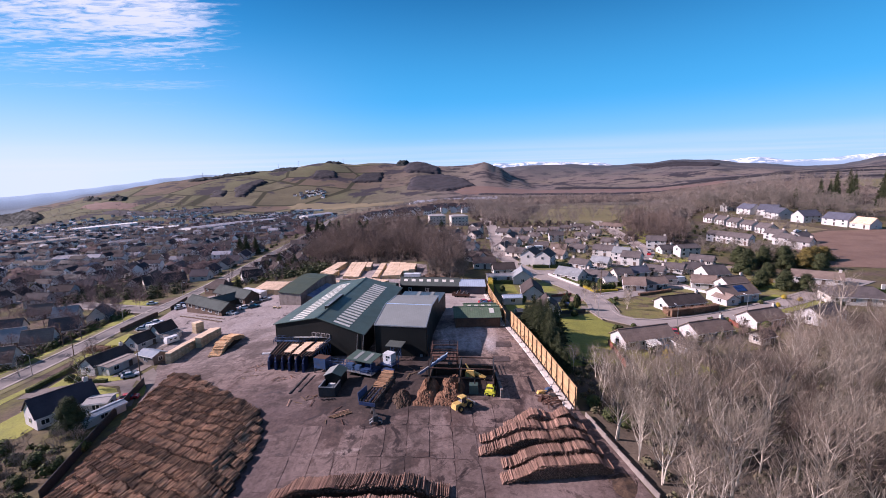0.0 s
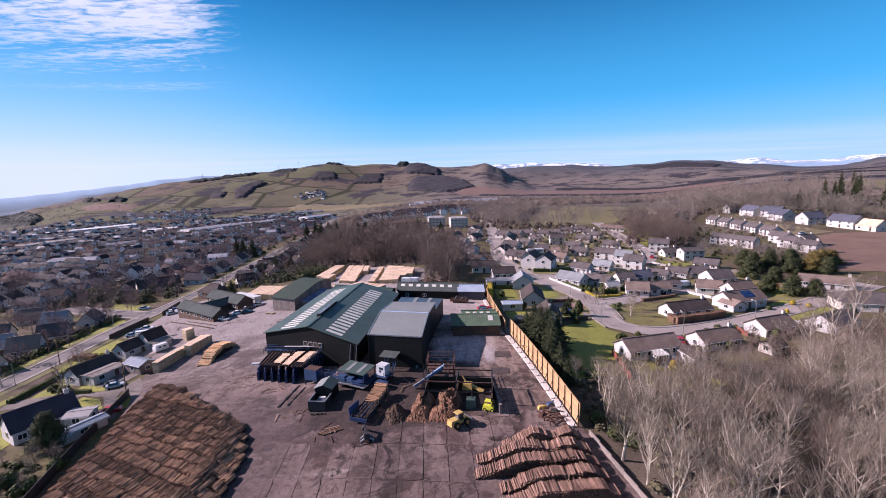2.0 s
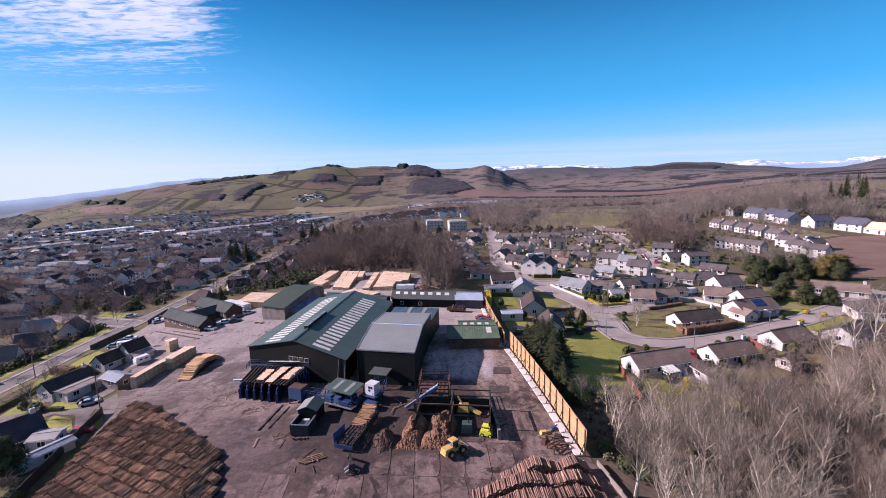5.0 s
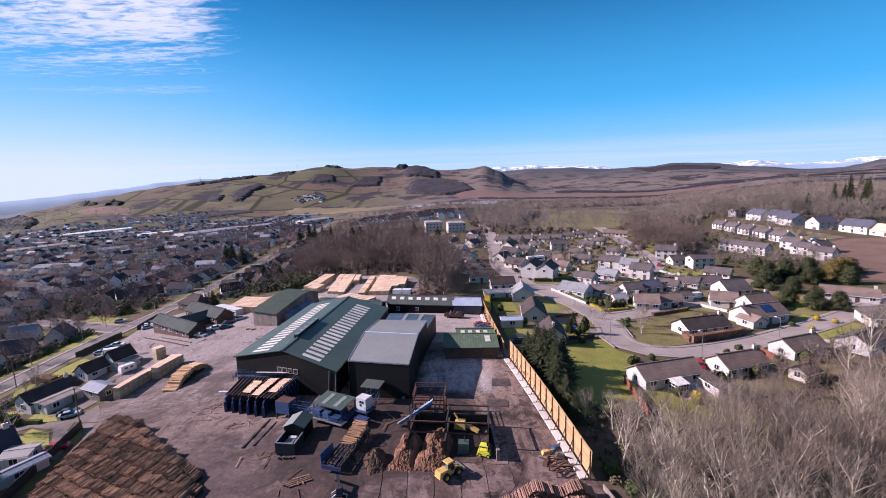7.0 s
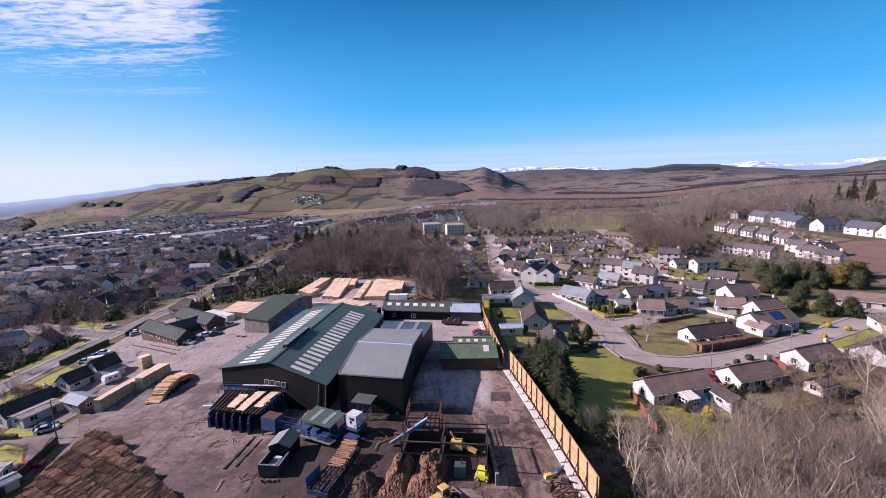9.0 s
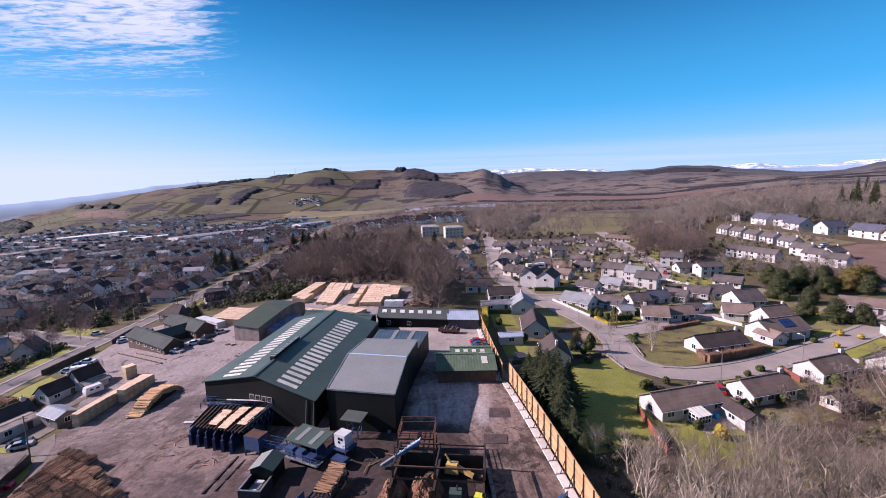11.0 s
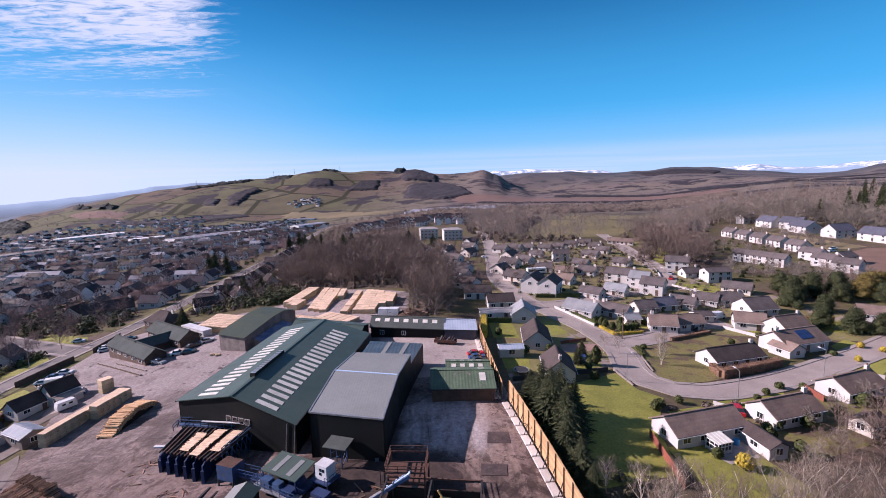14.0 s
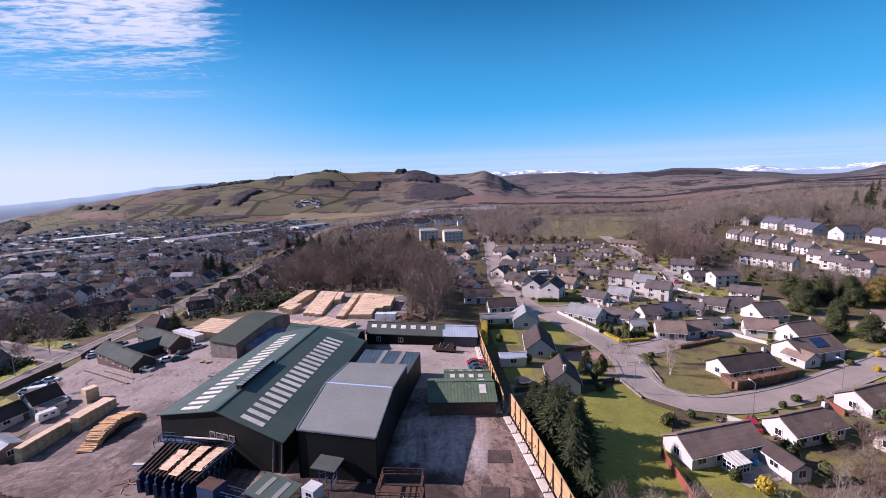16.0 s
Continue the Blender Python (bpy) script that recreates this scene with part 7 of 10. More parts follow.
part("hood_wall", s, M_GREEN_WALL, hop)
# east slope dark, west slope pale: shade and sunlight set by material
for sg, mm, lb in ((-1, M_GREEN_ROOF, "roof slope with shade put into its dark green colour"), (1, M_GREY_ROOF, "pale grey roof slope")):
    s = Shape()
    ring = [(-0.35, sg * 1.95, 3.2), (3.8, sg * 1.95, 3.2), (3.8, 0, 4.0), (-0.35, 0, 4.0)]
    ring = ring if sg < 0 else ring[::-1]
    s.solid(ring, [(p[0], p[1], p[2] + 0.08) for p in ring])
    part("roof", s, mm, hop, lb)
for x, y, w, d, z, mm in ((-2.6, 0.1, 0.45, 0.5, 1.75, M_CABIN), (-1.5, 0.2, 0.6, 0.8, 1.6, M_STEEL), (-0.7, 0.0, 0.35, 0.7, 1.9, M_CABIN)):
    s = Shape()
    s.box(x - w, x + w, y - d, y + d, 1.0, z, inset=0.05)
    part("drive_unit", s, mm, hop, "pale metal drive box")
for x in (-3.2, -0.4, 3.2):
    s = Shape()
    s.box(x - 0.15, x + 0.15, -1.5, 1.5, -0.3, 0.5)
    part("skid", s, M_RUST, hop)
s = Shape()
for k in range(7):
    s.beam((-3.9 - 0.12 * (k % 3), -1.5 + 0.5 * k, 0.45), (-4.5 - 0.2 * (k % 2), -1.6 + 0.52 * k, 0.75), 0.22, 0.12)
part("torn_flap", s, M_OLDCONC, hop, "torn pale rubber flap")

feed = standing("log_feed_deck", "blue and black steel log feed deck", "sawmill machine", -13.1, 81.2, 71)
s = Shape()
s.solid([(-4.5, 1.75, 0.3), (-1.2, 1.75, 0.3), (-1.2, 1.85, 0.3), (-4.5, 1.85, 0.3)], [(-4.3, 2.05, 2.3), (-1.0, 1.95, 2.3), (-1.0, 2.05, 2.3), (-4.3, 2.15, 2.3)])
part("side_plate", s, M_BLUE2, feed, "flared blue side plate")
s = Shape()
s.box(-4.6, -4.4, -1.5, 1.8, 0.2, 0.8)
part("end_plate", s, M_BLUE, feed, "low dark blue end plate")
for y in (-1.4, 1.5):
    s = Shape()
    s.beam((-4.5, y, 1.0), (4.8, y, 1.7), 0.2, 0.4)
    part("side_beam", s, M_DARK, feed)
for k in range(4):
    s = Shape()
    y = -0.9 + 0.6 * k
    s.beam((-4.4, y, 0.95), (4.8, y, 1.7), 0.12, 0.2)
    part("chain_rail", s, M_BLUE if k % 2 else M_RUST, feed)
for k in range(6):
    s = Shape()
    x = -3.8 + 1.6 * k
    s.beam((x, -1.4, -0.3), (x, -1.4, 1.4), 0.16), s.beam((x, 1.5, -0.3), (x, 1.5, 1.4), 0.16), s.beam((x, -1.4, 0.6), (x, 1.5, 0.6), 0.12)
    part("trestle", s, M_DARK, feed)
for k in range(5):
    s = Shape()
    x = -3.4 + 1.6 * k
    s.beam((x, -1.5, 1.3), (x + 0.5, -1.6, 2.6), 0.1), s.beam((x + 0.5, -1.6, 2.6), (x + 1.1, -1.6, 2.6), 0.1), s.beam((x + 1.1, -1.6, 2.6), (x + 1.6, -1.5, 1.4), 0.1)
    part("guard_hoop", s, M_DARK, feed)
rdl = random.Random(9)
FEEDLOG = LOG.mesh("log", [M_FRESHLOG, M_ORANGE])
for k in range(46):
    u = (k % 23) / 23
    lay = k // 23
    piece("log", FEEDLOG, feed, pose(0.1 + 4.6 * u + 0.1 * lay, rdl.uniform(-0.2, 0.2), 1.75 + 0.35 * u + 0.26 * lay + 1.1 * max(0.0, u - 0.35) + rdl.uniform(-0.05, 0.05), rdl.uniform(-4, 4), 0, rdl.uniform(-8, 8))
          @ Matrix.Diagonal((0.125, 2.4, 0.125, 1)))
s = Shape()
for k in range(8):
    s.beam((-2.2 + 0.8 * k, -2.2 - 0.12 * (k % 3), 0.1), (-1.5 + 0.8 * k, -4.3 - 0.3 * (k % 2), 0.12), 0.14, 0.12)
part("ground_rail", s, M_RUST, feed, "rusty rails lying beside the deck")

grab = standing("timber_grab", "dark hydraulic timber grab resting on concrete", "grab", -12.5, 72.4, 104)
s = Shape()
wedge_pts = [(-0.55, -0.5), (0.75, -0.5), (0.75, 0.5), (-0.55, 0.5)]
s.solid([(x, y, 0.55) for x, y in wedge_pts], [(x * 0.75, y * 0.8, 1.5) for x, y in wedge_pts])
part("head", s, M_DARK, grab)
s = Shape()
s.beam((0.3, 0, 1.3), (1.9, 0.2, 1.9), 0.36, 0.42), s.beam((1.9, 0.2, 1.9), (3.4, 0.5, 0.3), 0.3, 0.36)
part("boom", s, M_DARK, grab, "dark folded boom")
for sg in (-1, 1):
    for q in (-0.45, 0.0, 0.45):
        s = Shape()
        s.beam((q - 0.1, sg * 0.45, 0.8), (q - 0.2, sg * 1.05, 0.5), 0.16, 0.2), s.beam((q - 0.2, sg * 1.05, 0.5), (q - 0.2, sg * 0.8, 0.02), 0.12, 0.14)
        part("claw", s, M_STEEL if q else M_DARK, grab, "worn steel claw")

conv = standing("inclined_conveyor", "long inclined conveyor with a pale blue cover", "conveyor", -5.8, 86.9, 0)
s = Shape()
s.beam((0, 0, 0.5), (6.0, -1.1, 5.0), 0.62, 0.3)
part("belt_frame", s, M_STEEL, conv)
s = Shape()
s.beam((2.8, -0.51, 2.82), (6.1, -1.12, 5.30), 0.72, 0.16)
part("cover", s, M_PALEBLUE, conv, "pale blue sheet cover")
s = Shape()
s.beam((0.4, -0.43, 0.75), (6.0, -1.46, 4.95), 0.08, 0.4)
part("side_plate", s, M_BLUE2, conv)
for u in (0.3, 0.62):
    s = Shape()
    c = Vector((6.0 * u, -1.1 * u, 0.4 + 4.4 * u))
    s.beam((c.x, c.y - 0.4, -0.4), (c.x, c.y - 0.4, c.z), 0.14), s.beam((c.x, c.y + 0.4, -0.4), (c.x, c.y + 0.4, c.z), 0.14)
    part("leg", s, M_RUST, conv)

tower = standing("bark_tower", "rusty steel tower for the bark conveyor", "steel frame", -0.3, 88.4, -4)
s = Shape()
frame_box(s, -2.6, 2.6, -2.3, 2.3, -0.4, 3.0, 0.22)
frame_box(s, -2.6, 2.6, -2.3, 2.3, 3.0, 4.6, 0.2)
part("frame", s, M_RUST, tower)
s = Shape()
s.box(-2.6, 2.6, -2.3, 2.3, 3.0, 3.12)
part("platform", s, M_RUST, tower)
s = Shape()
rails(s, [(-2.6, -2.3, 4.6), (2.6, -2.3, 4.6), (2.6, 2.3, 4.6), (-2.6, 2.3, 4.6), (-2.6, -2.3, 4.6)], 0.9, 0.08)
part("railing", s, M_RUST, tower)
s = Shape()
for k in range(9):
    s.beam((-3.2, -2.2, 0.4 * k), (-2.7, -2.2, 0.4 * k), 0.06)
s.beam((-3.2, -2.2, -0.3), (-3.2, -2.2, 4.8), 0.08), s.beam((-2.7, -2.2, -0.3), (-2.7, -2.2, 4.8), 0.08)
part("ladder", s, M_RUST, tower)
s = Shape()
s.solid([(0.4, -1.6, 0.6), (1.4, -1.6, 0.6), (1.4, -0.6, 0.6), (0.4, -0.6, 0.6)], [(0.9, -2.0, 3.0), (1.7, -2.0, 3.0), (1.7, -0.8, 3.0), (0.9, -0.8, 3.0)])
part("chute", s, M_STEEL, tower, "pale worn metal chute")

bays = standing("bark_bays", "dark timber-walled bark bays with a steel frame", "storage bay", 2.9, 83.0, -7)
for x in (-6.0, -0.2, 6.2):
    s = Shape()
    s.beam((x, -2.4, -0.4), (x, -2.4, 4.1), 0.24), s.beam((x, 3.0, -0.4), (x, 3.0, 4.1), 0.24), s.beam((x, -2.4, 4.0), (x, 3.0, 4.0), 0.2)
    part("portal", s, M_DARK, bays)
    s = Shape()
    s.box(x - 0.15, x + 0.15, -4.6, 3.0, -0.4, 2.3)
    part("partition", s, M_CORE, bays, "dark sleeper wall")
for y, z in ((-2.4, 4.0), (3.0, 4.0), (-2.4, 2.2)):
    s = Shape()
    s.beam((-6.0, y, z), (6.2, y, z), 0.2)
    part("beam", s, M_RUST, bays)
s = Shape()
s.box(-6.0, 6.2, 3.0, 3.25, -0.4, 2.4)
part("back_wall", s, M_CORE, bays)


def heap(name, label, x, y, rx, ry, high, ang, material, seed):
    s = Shape()
    rows, cols = 9, 20
    z0 = ground(x, y)
    c, sn = math.cos(radians(ang)), math.sin(radians(ang))
    s.v.append((0, 0, high))
    for i in range(1, rows + 1):
        u = i / rows
        for k in range(cols):
            t = 2 * math.pi * k / cols
            lx, ly = rx * u * math.cos(t), ry * u * math.sin(t)
            n1 = noise.noise(Vector((lx * 1.1, ly * 1.1, seed)))
            z = high * (1 - u) ** 1.1 * (1 + 0.35 * n1) + 0.10 * noise.noise(Vector((lx * 4, ly * 4, seed)))
            if i == rows:
                z = -0.3
            s.v.append((lx * c - ly * sn, lx * sn + ly * c, z + ground(x + lx * c - ly * sn, y + lx * sn + ly * c) - z0))
    for k in range(cols):
        s.f.append((0, 1 + k, 1 + (k + 1) % cols))
    for i in range(rows - 1):
        for k in range(cols):
            a, b = 1 + i * cols + k, 1 + i * cols + (k + 1) % cols
            s.f.append((a, a + cols, b + cols, b))
    s.s = [0] * len(s.f)
    solo(name, s, material, label, "heap", m=Matrix.Translation((x, y, z0)), smooth=True)


def slump(label, x, y, wide, deep, high, ang, seed, material=None):
    """Bark tipped against the back of a bay, falling towards its open front."""
    s = Shape()
    nx, ny = 40, 60
    z0 = ground(x, y)
    c, sn = math.cos(radians(ang)), math.sin(radians(ang))
    for j in range(ny + 1):
        for i in range(nx + 1):
            u, v = i / nx * 2 - 1, j / ny
            lx, ly = u * wide * (0.9 + 0.25 * noise.noise(Vector((v * 4, seed, 0)))), (v - 0.5) * deep
            ridge = max(0.0, 1 - abs(u) ** 2.6)
            z = high * ridge * min(1.0, v / 0.8) * (1 + 0.35 * noise.noise(Vector((lx * 0.9, ly * 0.7, seed)))) + 0.28 * noise.noise(Vector((lx * 2.6, ly * 2.2, seed))) * ridge
            z += (0.16 * noise.noise(Vector((lx * 6, ly * 6, seed))) + 0.16 * noise.noise(Vector((lx * 14, ly * 14, seed)))) * ridge
            if v >= 0.97 or abs(u) > 0.98 or v < 0.02:
                z = -0.3
            wx, wy = lx * c - ly * sn, lx * sn + ly * c
            s.v.append((wx, wy, z + ground(x + wx, y + wy) - z0 + 0.1))
    for j in range(ny):
        for i in range(nx):
            k = j * (nx + 1) + i
            s.f.append((k, k + 1, k + nx + 2, k + nx + 1))
    s.s = [0] * len(s.f)
    solo("bark_mound", s, material or M_MULCH, label, "heap", m=Matrix.Translation((x, y, z0)))


slump("long ragged heap of orange-brown bark", -3.9, 79.2, 2.1, 7.0, 1.9, -14, 1.0)
slump("ragged heap of reddish brown bark in a bay", 0.4, 78.8, 2.8, 7.4, 2.2, -14, 2.0)
slump("ragged dark heap of roots and wet bark", -8.2, 78.0, 1.9, 4.0, 1.5, 20, 3.0, M_DARKHEAP)
heap("debris_mound", "low brown mound of earth beside the wall", 23.6, 55.0, 2.2, 3.4, 0.3, -10, M_DARKHEAP, 5.0)
heap("debris_mound", "mound of broken timber behind the low shed", -5.5, 171.0, 6.5, 3.4, 2.6, -10, M_DARKHEAP, 7.0)


def wheel(parent, x, y, r, w, rim=M_STEEL):
    s = Shape()
    s.tube((x, y - w / 2, r), (x, y + w / 2, r), r, r, 14, 0, 0)
    t = part("wheel", s, M_TYRE, parent)
    s = Shape()
    s.tube((x, y - w / 2 - 0.02, r), (x, y + w / 2 + 0.02, r), r * 0.52, r * 0.52, 10, 0, 0)
    part("rim", s, rim, t)


def wedge(s, x0, x1, y, z0, z1, ix0, ix1, iy, slot=0):
    s.solid([(x0, -y, z0), (x1, -y, z0), (x1, y, z0), (x0, y, z0)], [(x0 + ix0, -y + iy, z1), (x1 - ix1, -y + iy, z1), (x1 - ix1, y - iy, z1), (x0 + ix0, y - iy, z1)], slot)


loader = standing("wheel_loader", "yellow wheel loader with a front bucket", "loader", 2.7, 74.6, 38)
loader.scale = (0.72, 0.72, 0.76)
for x in (-1.5, 1.5):
    for y in (-1.05, 1.05):
        wheel(loader, x, y, 0.78, 0.6, M_YELLOW)
s = Shape()
wedge(s, -3.0, -0.2, 0.9, 0.8, 2.0, 0.25, 0.1, 0.1)
part("engine_cover", s, M_YELLOW, loader)
s = Shape()
wedge(s, -0.2, 2.2, 0.7, 0.7, 1.4, 0.1, 0.4, 0.1)
part("front_frame", s, M_YELLOW, loader)
s = Shape()
wedge(s, -0.9, 0.7, 0.8, 1.5, 3.0, 0.1, 0.25, 0.1)
cabn = part("cab", s, M_GLASS, loader)
s = Shape()
wedge(s, -1.0, 0.7, 0.85, 3.0, 3.2, 0.06, 0.06, 0.06)
part("roof", s, M_YELLOW, cabn, "yellow cab roof")
for y in (-0.5, 0.5):
    s = Shape()
    s.beam((0.9, y, 1.6), (3.0, y, 0.9), 0.2, 0.35)
    part("lift_arm", s, M_YELLOW, loader)
s = Shape()
s.solid([(2.9, -1.4, 0.05), (4.1, -1.4, 0.05), (4.1, 1.4, 0.05), (2.9, 1.4, 0.05)], [(2.7, -1.4, 1.2), (3.0, -1.4, 1.2), (3.0, 1.4, 1.2), (2.7, 1.4, 1.2)])
part("bucket", s, M_STEEL, loader, "pale worn steel bucket")

fork = standing("forklift", "lime yellow forklift with an open cab", "forklift", 8.1, 78.2, -20)
fork.scale = (0.72, 0.72, 0.8)
for x in (-0.9, 0.9):
    for y in (-0.6, 0.6):
        wheel(fork, x, y, 0.42, 0.34, M_LIME)
s = Shape()
wedge(s, -1.6, 1.3, 0.75, 0.4, 1.2, 0.2, 0.2, 0.08)
part("chassis", s, M_LIME, fork)
s = Shape()
for x, y in ((-0.9, -0.6), (-0.9, 0.6), (0.8, -0.6), (0.8, 0.6)):
    s.beam((x, y, 1.1), (x, y, 2.3), 0.1)
part("cab_frame", s, M_LIME, fork)
s = Shape()
wedge(s, -1.0, 0.9, 0.7, 2.3, 2.42, 0.05, 0.05, 0.05)
part("roof", s, M_LIME, fork)
s = Shape()
s.beam((1.45, -0.35, 0.1), (1.45, -0.35, 2.6), 0.14), s.beam((1.45, 0.35, 0.1), (1.45, 0.35, 2.6), 0.14), s.beam((1.5, -0.4, 0.15), (2.5, -0.4, 0.15), 0.12, 0.06), s.beam((1.5, 0.4, 0.15), (2.5, 0.4, 0.15), 0.12, 0.06)
part("mast", s, M_DARK, fork)

chip = standing("yellow_chipper", "yellow wood chipper with a discharge chute", "sawmill machine", 4.9, 84.4, -14)
s = Shape()
wedge(s, -1.2, 0.8, 0.7, 0.6, 1.9, 0.2, 0.2, 0.1)
part("housing", s, M_YELLOW, chip)
s = Shape()
s.beam((0.6, 0, 1.3), (2.9, -0.5, 0.6), 0.6, 0.5)
part("feed_chute", s, M_YELLOW, chip)
s = Shape()
s.tube((-0.4, 0, 1.9), (-1.2, 0.2, 3.0), 0.14, 0.12, 8, 0, 0)
part("spout", s, M_YELLOW, chip)
s = Shape()
s.box(-1.0, 1.0, -0.5, 0.5, -0.2, 0.6)
part("skid", s, M_DARK, chip)

gbox = standing("diesel_tank", "dark green steel tank on skids", "tank", 5.0, 79.4, -6)
s = Shape()
s.box(-0.9, 0.9, -0.8, 0.8, 0.15, 1.7, inset=0.1)
part("body", s, M_GREEN_ROOF, gbox)
s = Shape()
s.tube((0.2, 0.1, 1.7), (0.2, 0.1, 2.5), 0.09, 0.09, 6, 0, 0)
part("exhaust", s, M_DARK, gbox)
s = Shape()
s.box(-1.0, 1.0, -0.9, -0.7, -0.1, 0.15)
part("skid", s, M_DARK, gbox)
s = Shape()
s.box(-1.0, 1.0, 0.7, 0.9, -0.1, 0.15)
part("skid", s, M_DARK, gbox)
wall_run("bay_wall", "stained white concrete block wall", (9.6, 83.5), (10.0, 77.0), 1.7, 0.5, M_OLDCONC, 4)
wall_run("yard_ramp", "low dark timber edging on the ground", (-32.2, 86.4), (-30.6, 94.8), 0.25, 0.35, M_DARK, 3)
wall_run("yard_ramp", "low dark timber edging on the ground", (-30.4, 86.6), (-28.9, 93.6), 0.2, 0.3, M_DARK, 3)

# scrap beside the fence
scrap = standing("scrap_frame", "rusty steel frame lying beside the fence", "scrap", 18.6, 74.6, 25)
s = Shape()
frame_box(s, -1.4, 1.4, -0.8, 0.8, 0.0, 0.7, 0.14)
part("frame", s, M_RUST, scrap)
s = Shape()
s.beam((-1.8, -0.3, 0.75), (1.6, 0.5, 0.85), 0.18), s.beam((-1.5, 0.7, 0.75), (1.2, -0.8, 0.9), 0.16)
part("bar", s, M_RUST, scrap)
for x, y, a, mm, lb in ((17.4, 78.3, 15, M_YELLOW, "yellow steel machine part"), (19.0, 79.3, 40, M_BLUE2, "blue steel machine part"), (19.4, 77.2, -30, M_DARK, "dark steel machine part"), (16.9, 76.2, 60, M_RUST, "rusty steel machine part")):
    t = standing("machine_part", lb + " dumped on bare ground", "scrap", x, y, a)
    s = Shape()
    wedge(s, -0.8, 0.8, 0.35, 0.0, 0.55, 0.2, 0.5, 0.06)
    part("block", s, mm, t)
    s = Shape()
    s.beam((0.4, 0, 0.4), (1.5, 0.2, 0.3), 0.16)
    part("arm", s, mm, t)
for k in range(3):
    s = Shape()
    a, b = (-21.5 + 0.5 * k, 75.6 - 0.25 * k), (-18.0 + 0.3 * k, 76.8 - 0.3 * k)
    s.tube((0, 0, 0.15), (b[0] - a[0], b[1] - a[1], 0.15 + ground(*b) - ground(*a)), 0.13, 0.11, 7, 0, 1)
    solo("loose_log", s, [M_BARK, M_LOGEND], "single bark-covered log lying on concrete", "log", "loose logs", m=Matrix.Translation((a[0], a[1], ground(*a) + 0.05)))
scrapm = standing("rusty_trailer", "rusty brown trailer loaded with scrap metal", "trailer", 5.4, 145.4, -15)
scrapm.scale = (0.62, 0.8, 0.7)
s = Shape()
s.box(-4.6, 4.6, -1.1, 1.1, 0.75, 0.95)
part("bed", s, M_RUST, scrapm)
for sd in (-1, 1):
    s = Shape()
    s.box(-4.6, 4.6, sd * 1.1 - 0.05, sd * 1.1 + 0.05, 0.95, 1.9)
    part("side_board", s, M_RUST, scrapm)
    s = Shape()
    s.box(sd * 4.6 - 0.05, sd * 4.6 + 0.05, -1.05, 1.05, 0.95, 1.7)
    part("end_board", s, M_RUST, scrapm)
for k in range(9):
    s = Shape()
    s.beam((-3.9 + 0.9 * k, -0.9, 1.3 + 0.2 * (k % 3)), (-3.5 + 0.9 * k + 0.5 * (k % 2), 0.9, 2.1 + 0.35 * (k % 4)), 0.22, 0.3)
    part("scrap_girder", s, (M_RUST, M_DARK, M_STEEL)[k % 3], scrapm)
for x in (-2.8, -1.6, 2.6):
    s = Shape()
    s.tube((x, -1.15, 0.42), (x, 1.15, 0.42), 0.42, 0.42, 10, 0, 0)
    part("wheel", s, M_TYRE, scrapm)
cabin = standing("site_cabin", "white portable site cabin beside board stacks", "cabin", -77.4, 178.4, -32)
s = Shape()
s.box(-6.4, 6.4, -1.5, 1.5, -0.2, 2.7, 0, 1)
part("shell", s, [M_CABIN, M_OLDCONC], cabin)
s = Shape()
s.box(-6.5, 6.5, -1.6, 1.6, 2.7, 2.82)
part("roof", s, M_CABIN, cabin)
for k in range(4):
    window(cabin, (-5.3, -2.1, 1.4, 4.9)[k], -1.52, 0.85, -90, 0.7)
for k in range(3):
    s = Shape()
    s.box(-0.45, 0.45, -0.05, 0.05, 0, 2.0, m=Matrix.Translation(((-3.9, 0.0, 3.1)[k], -1.54, 0.05)))
    part("door", s, M_FELT if k else M_DARK, cabin)


# ---- vehicles ----
def car(x, y, ang, paint, label, estate=False, group="parked cars"):
    c = standing("car", label, "car", x, y, ang)
    s = Shape()
    wedge(s, -2.1, 2.1, 0.85, 0.28, 0.62, 0.0, 0.0, 0.0)
    wedge(s, -2.1, 2.1, 0.85, 0.62, 0.92, 0.08, 0.22, 0.07)
    part("body", s, paint, c)
    s = Shape()
    wedge(s, -1.9 if estate else -1.6, 0.9, 0.76, 0.92, 1.38, 0.25 if estate else 0.5, 0.7, 0.14)
    g = part("glasshouse", s, M_GLASS, c)
    s = Shape()
    x0 = -1.62 if estate else -1.08
    wedge(s, x0, 0.18, 0.61, 1.38, 1.44, 0.05, 0.1, 0.05)
    part("roof", s, paint, g)
    for wx in (-1.3, 1.3):
        for wy in (-0.76, 0.76):
            s = Shape()
            s.tube((wx, wy - 0.1, 0.31), (wx, wy + 0.1, 0.31), 0.31, 0.31, 10, 0, 0)
            part("wheel", s, M_TYRE, c)
    tagged(c, group=group)
    return c


def van(x, y, ang, paint, label):
    c = standing("van", label, "van", x, y, ang)
    s = Shape()
    wedge(s, -2.5, 1.4, 0.95, 0.35, 2.2, 0.05, 0.05, 0.08)
    wedge(s, 1.4, 2.5, 0.95, 0.35, 1.1, 0.0, 0.15, 0.06)
    part("body", s, paint, c)
    s = Shape()
    wedge(s, 1.3, 2.2, 0.86, 1.1, 2.05, 0.0, 0.7, 0.1)
    part("windscreen", s, M_GLASS, c)
    for wx in (-1.6, 1.6):
        for wy in (-0.85, 0.85):
            s = Shape()
            s.tube((wx, wy - 0.12, 0.34), (wx, wy + 0.12, 0.34), 0.34, 0.34, 10, 0, 0)
            part("wheel", s, M_TYRE, c)


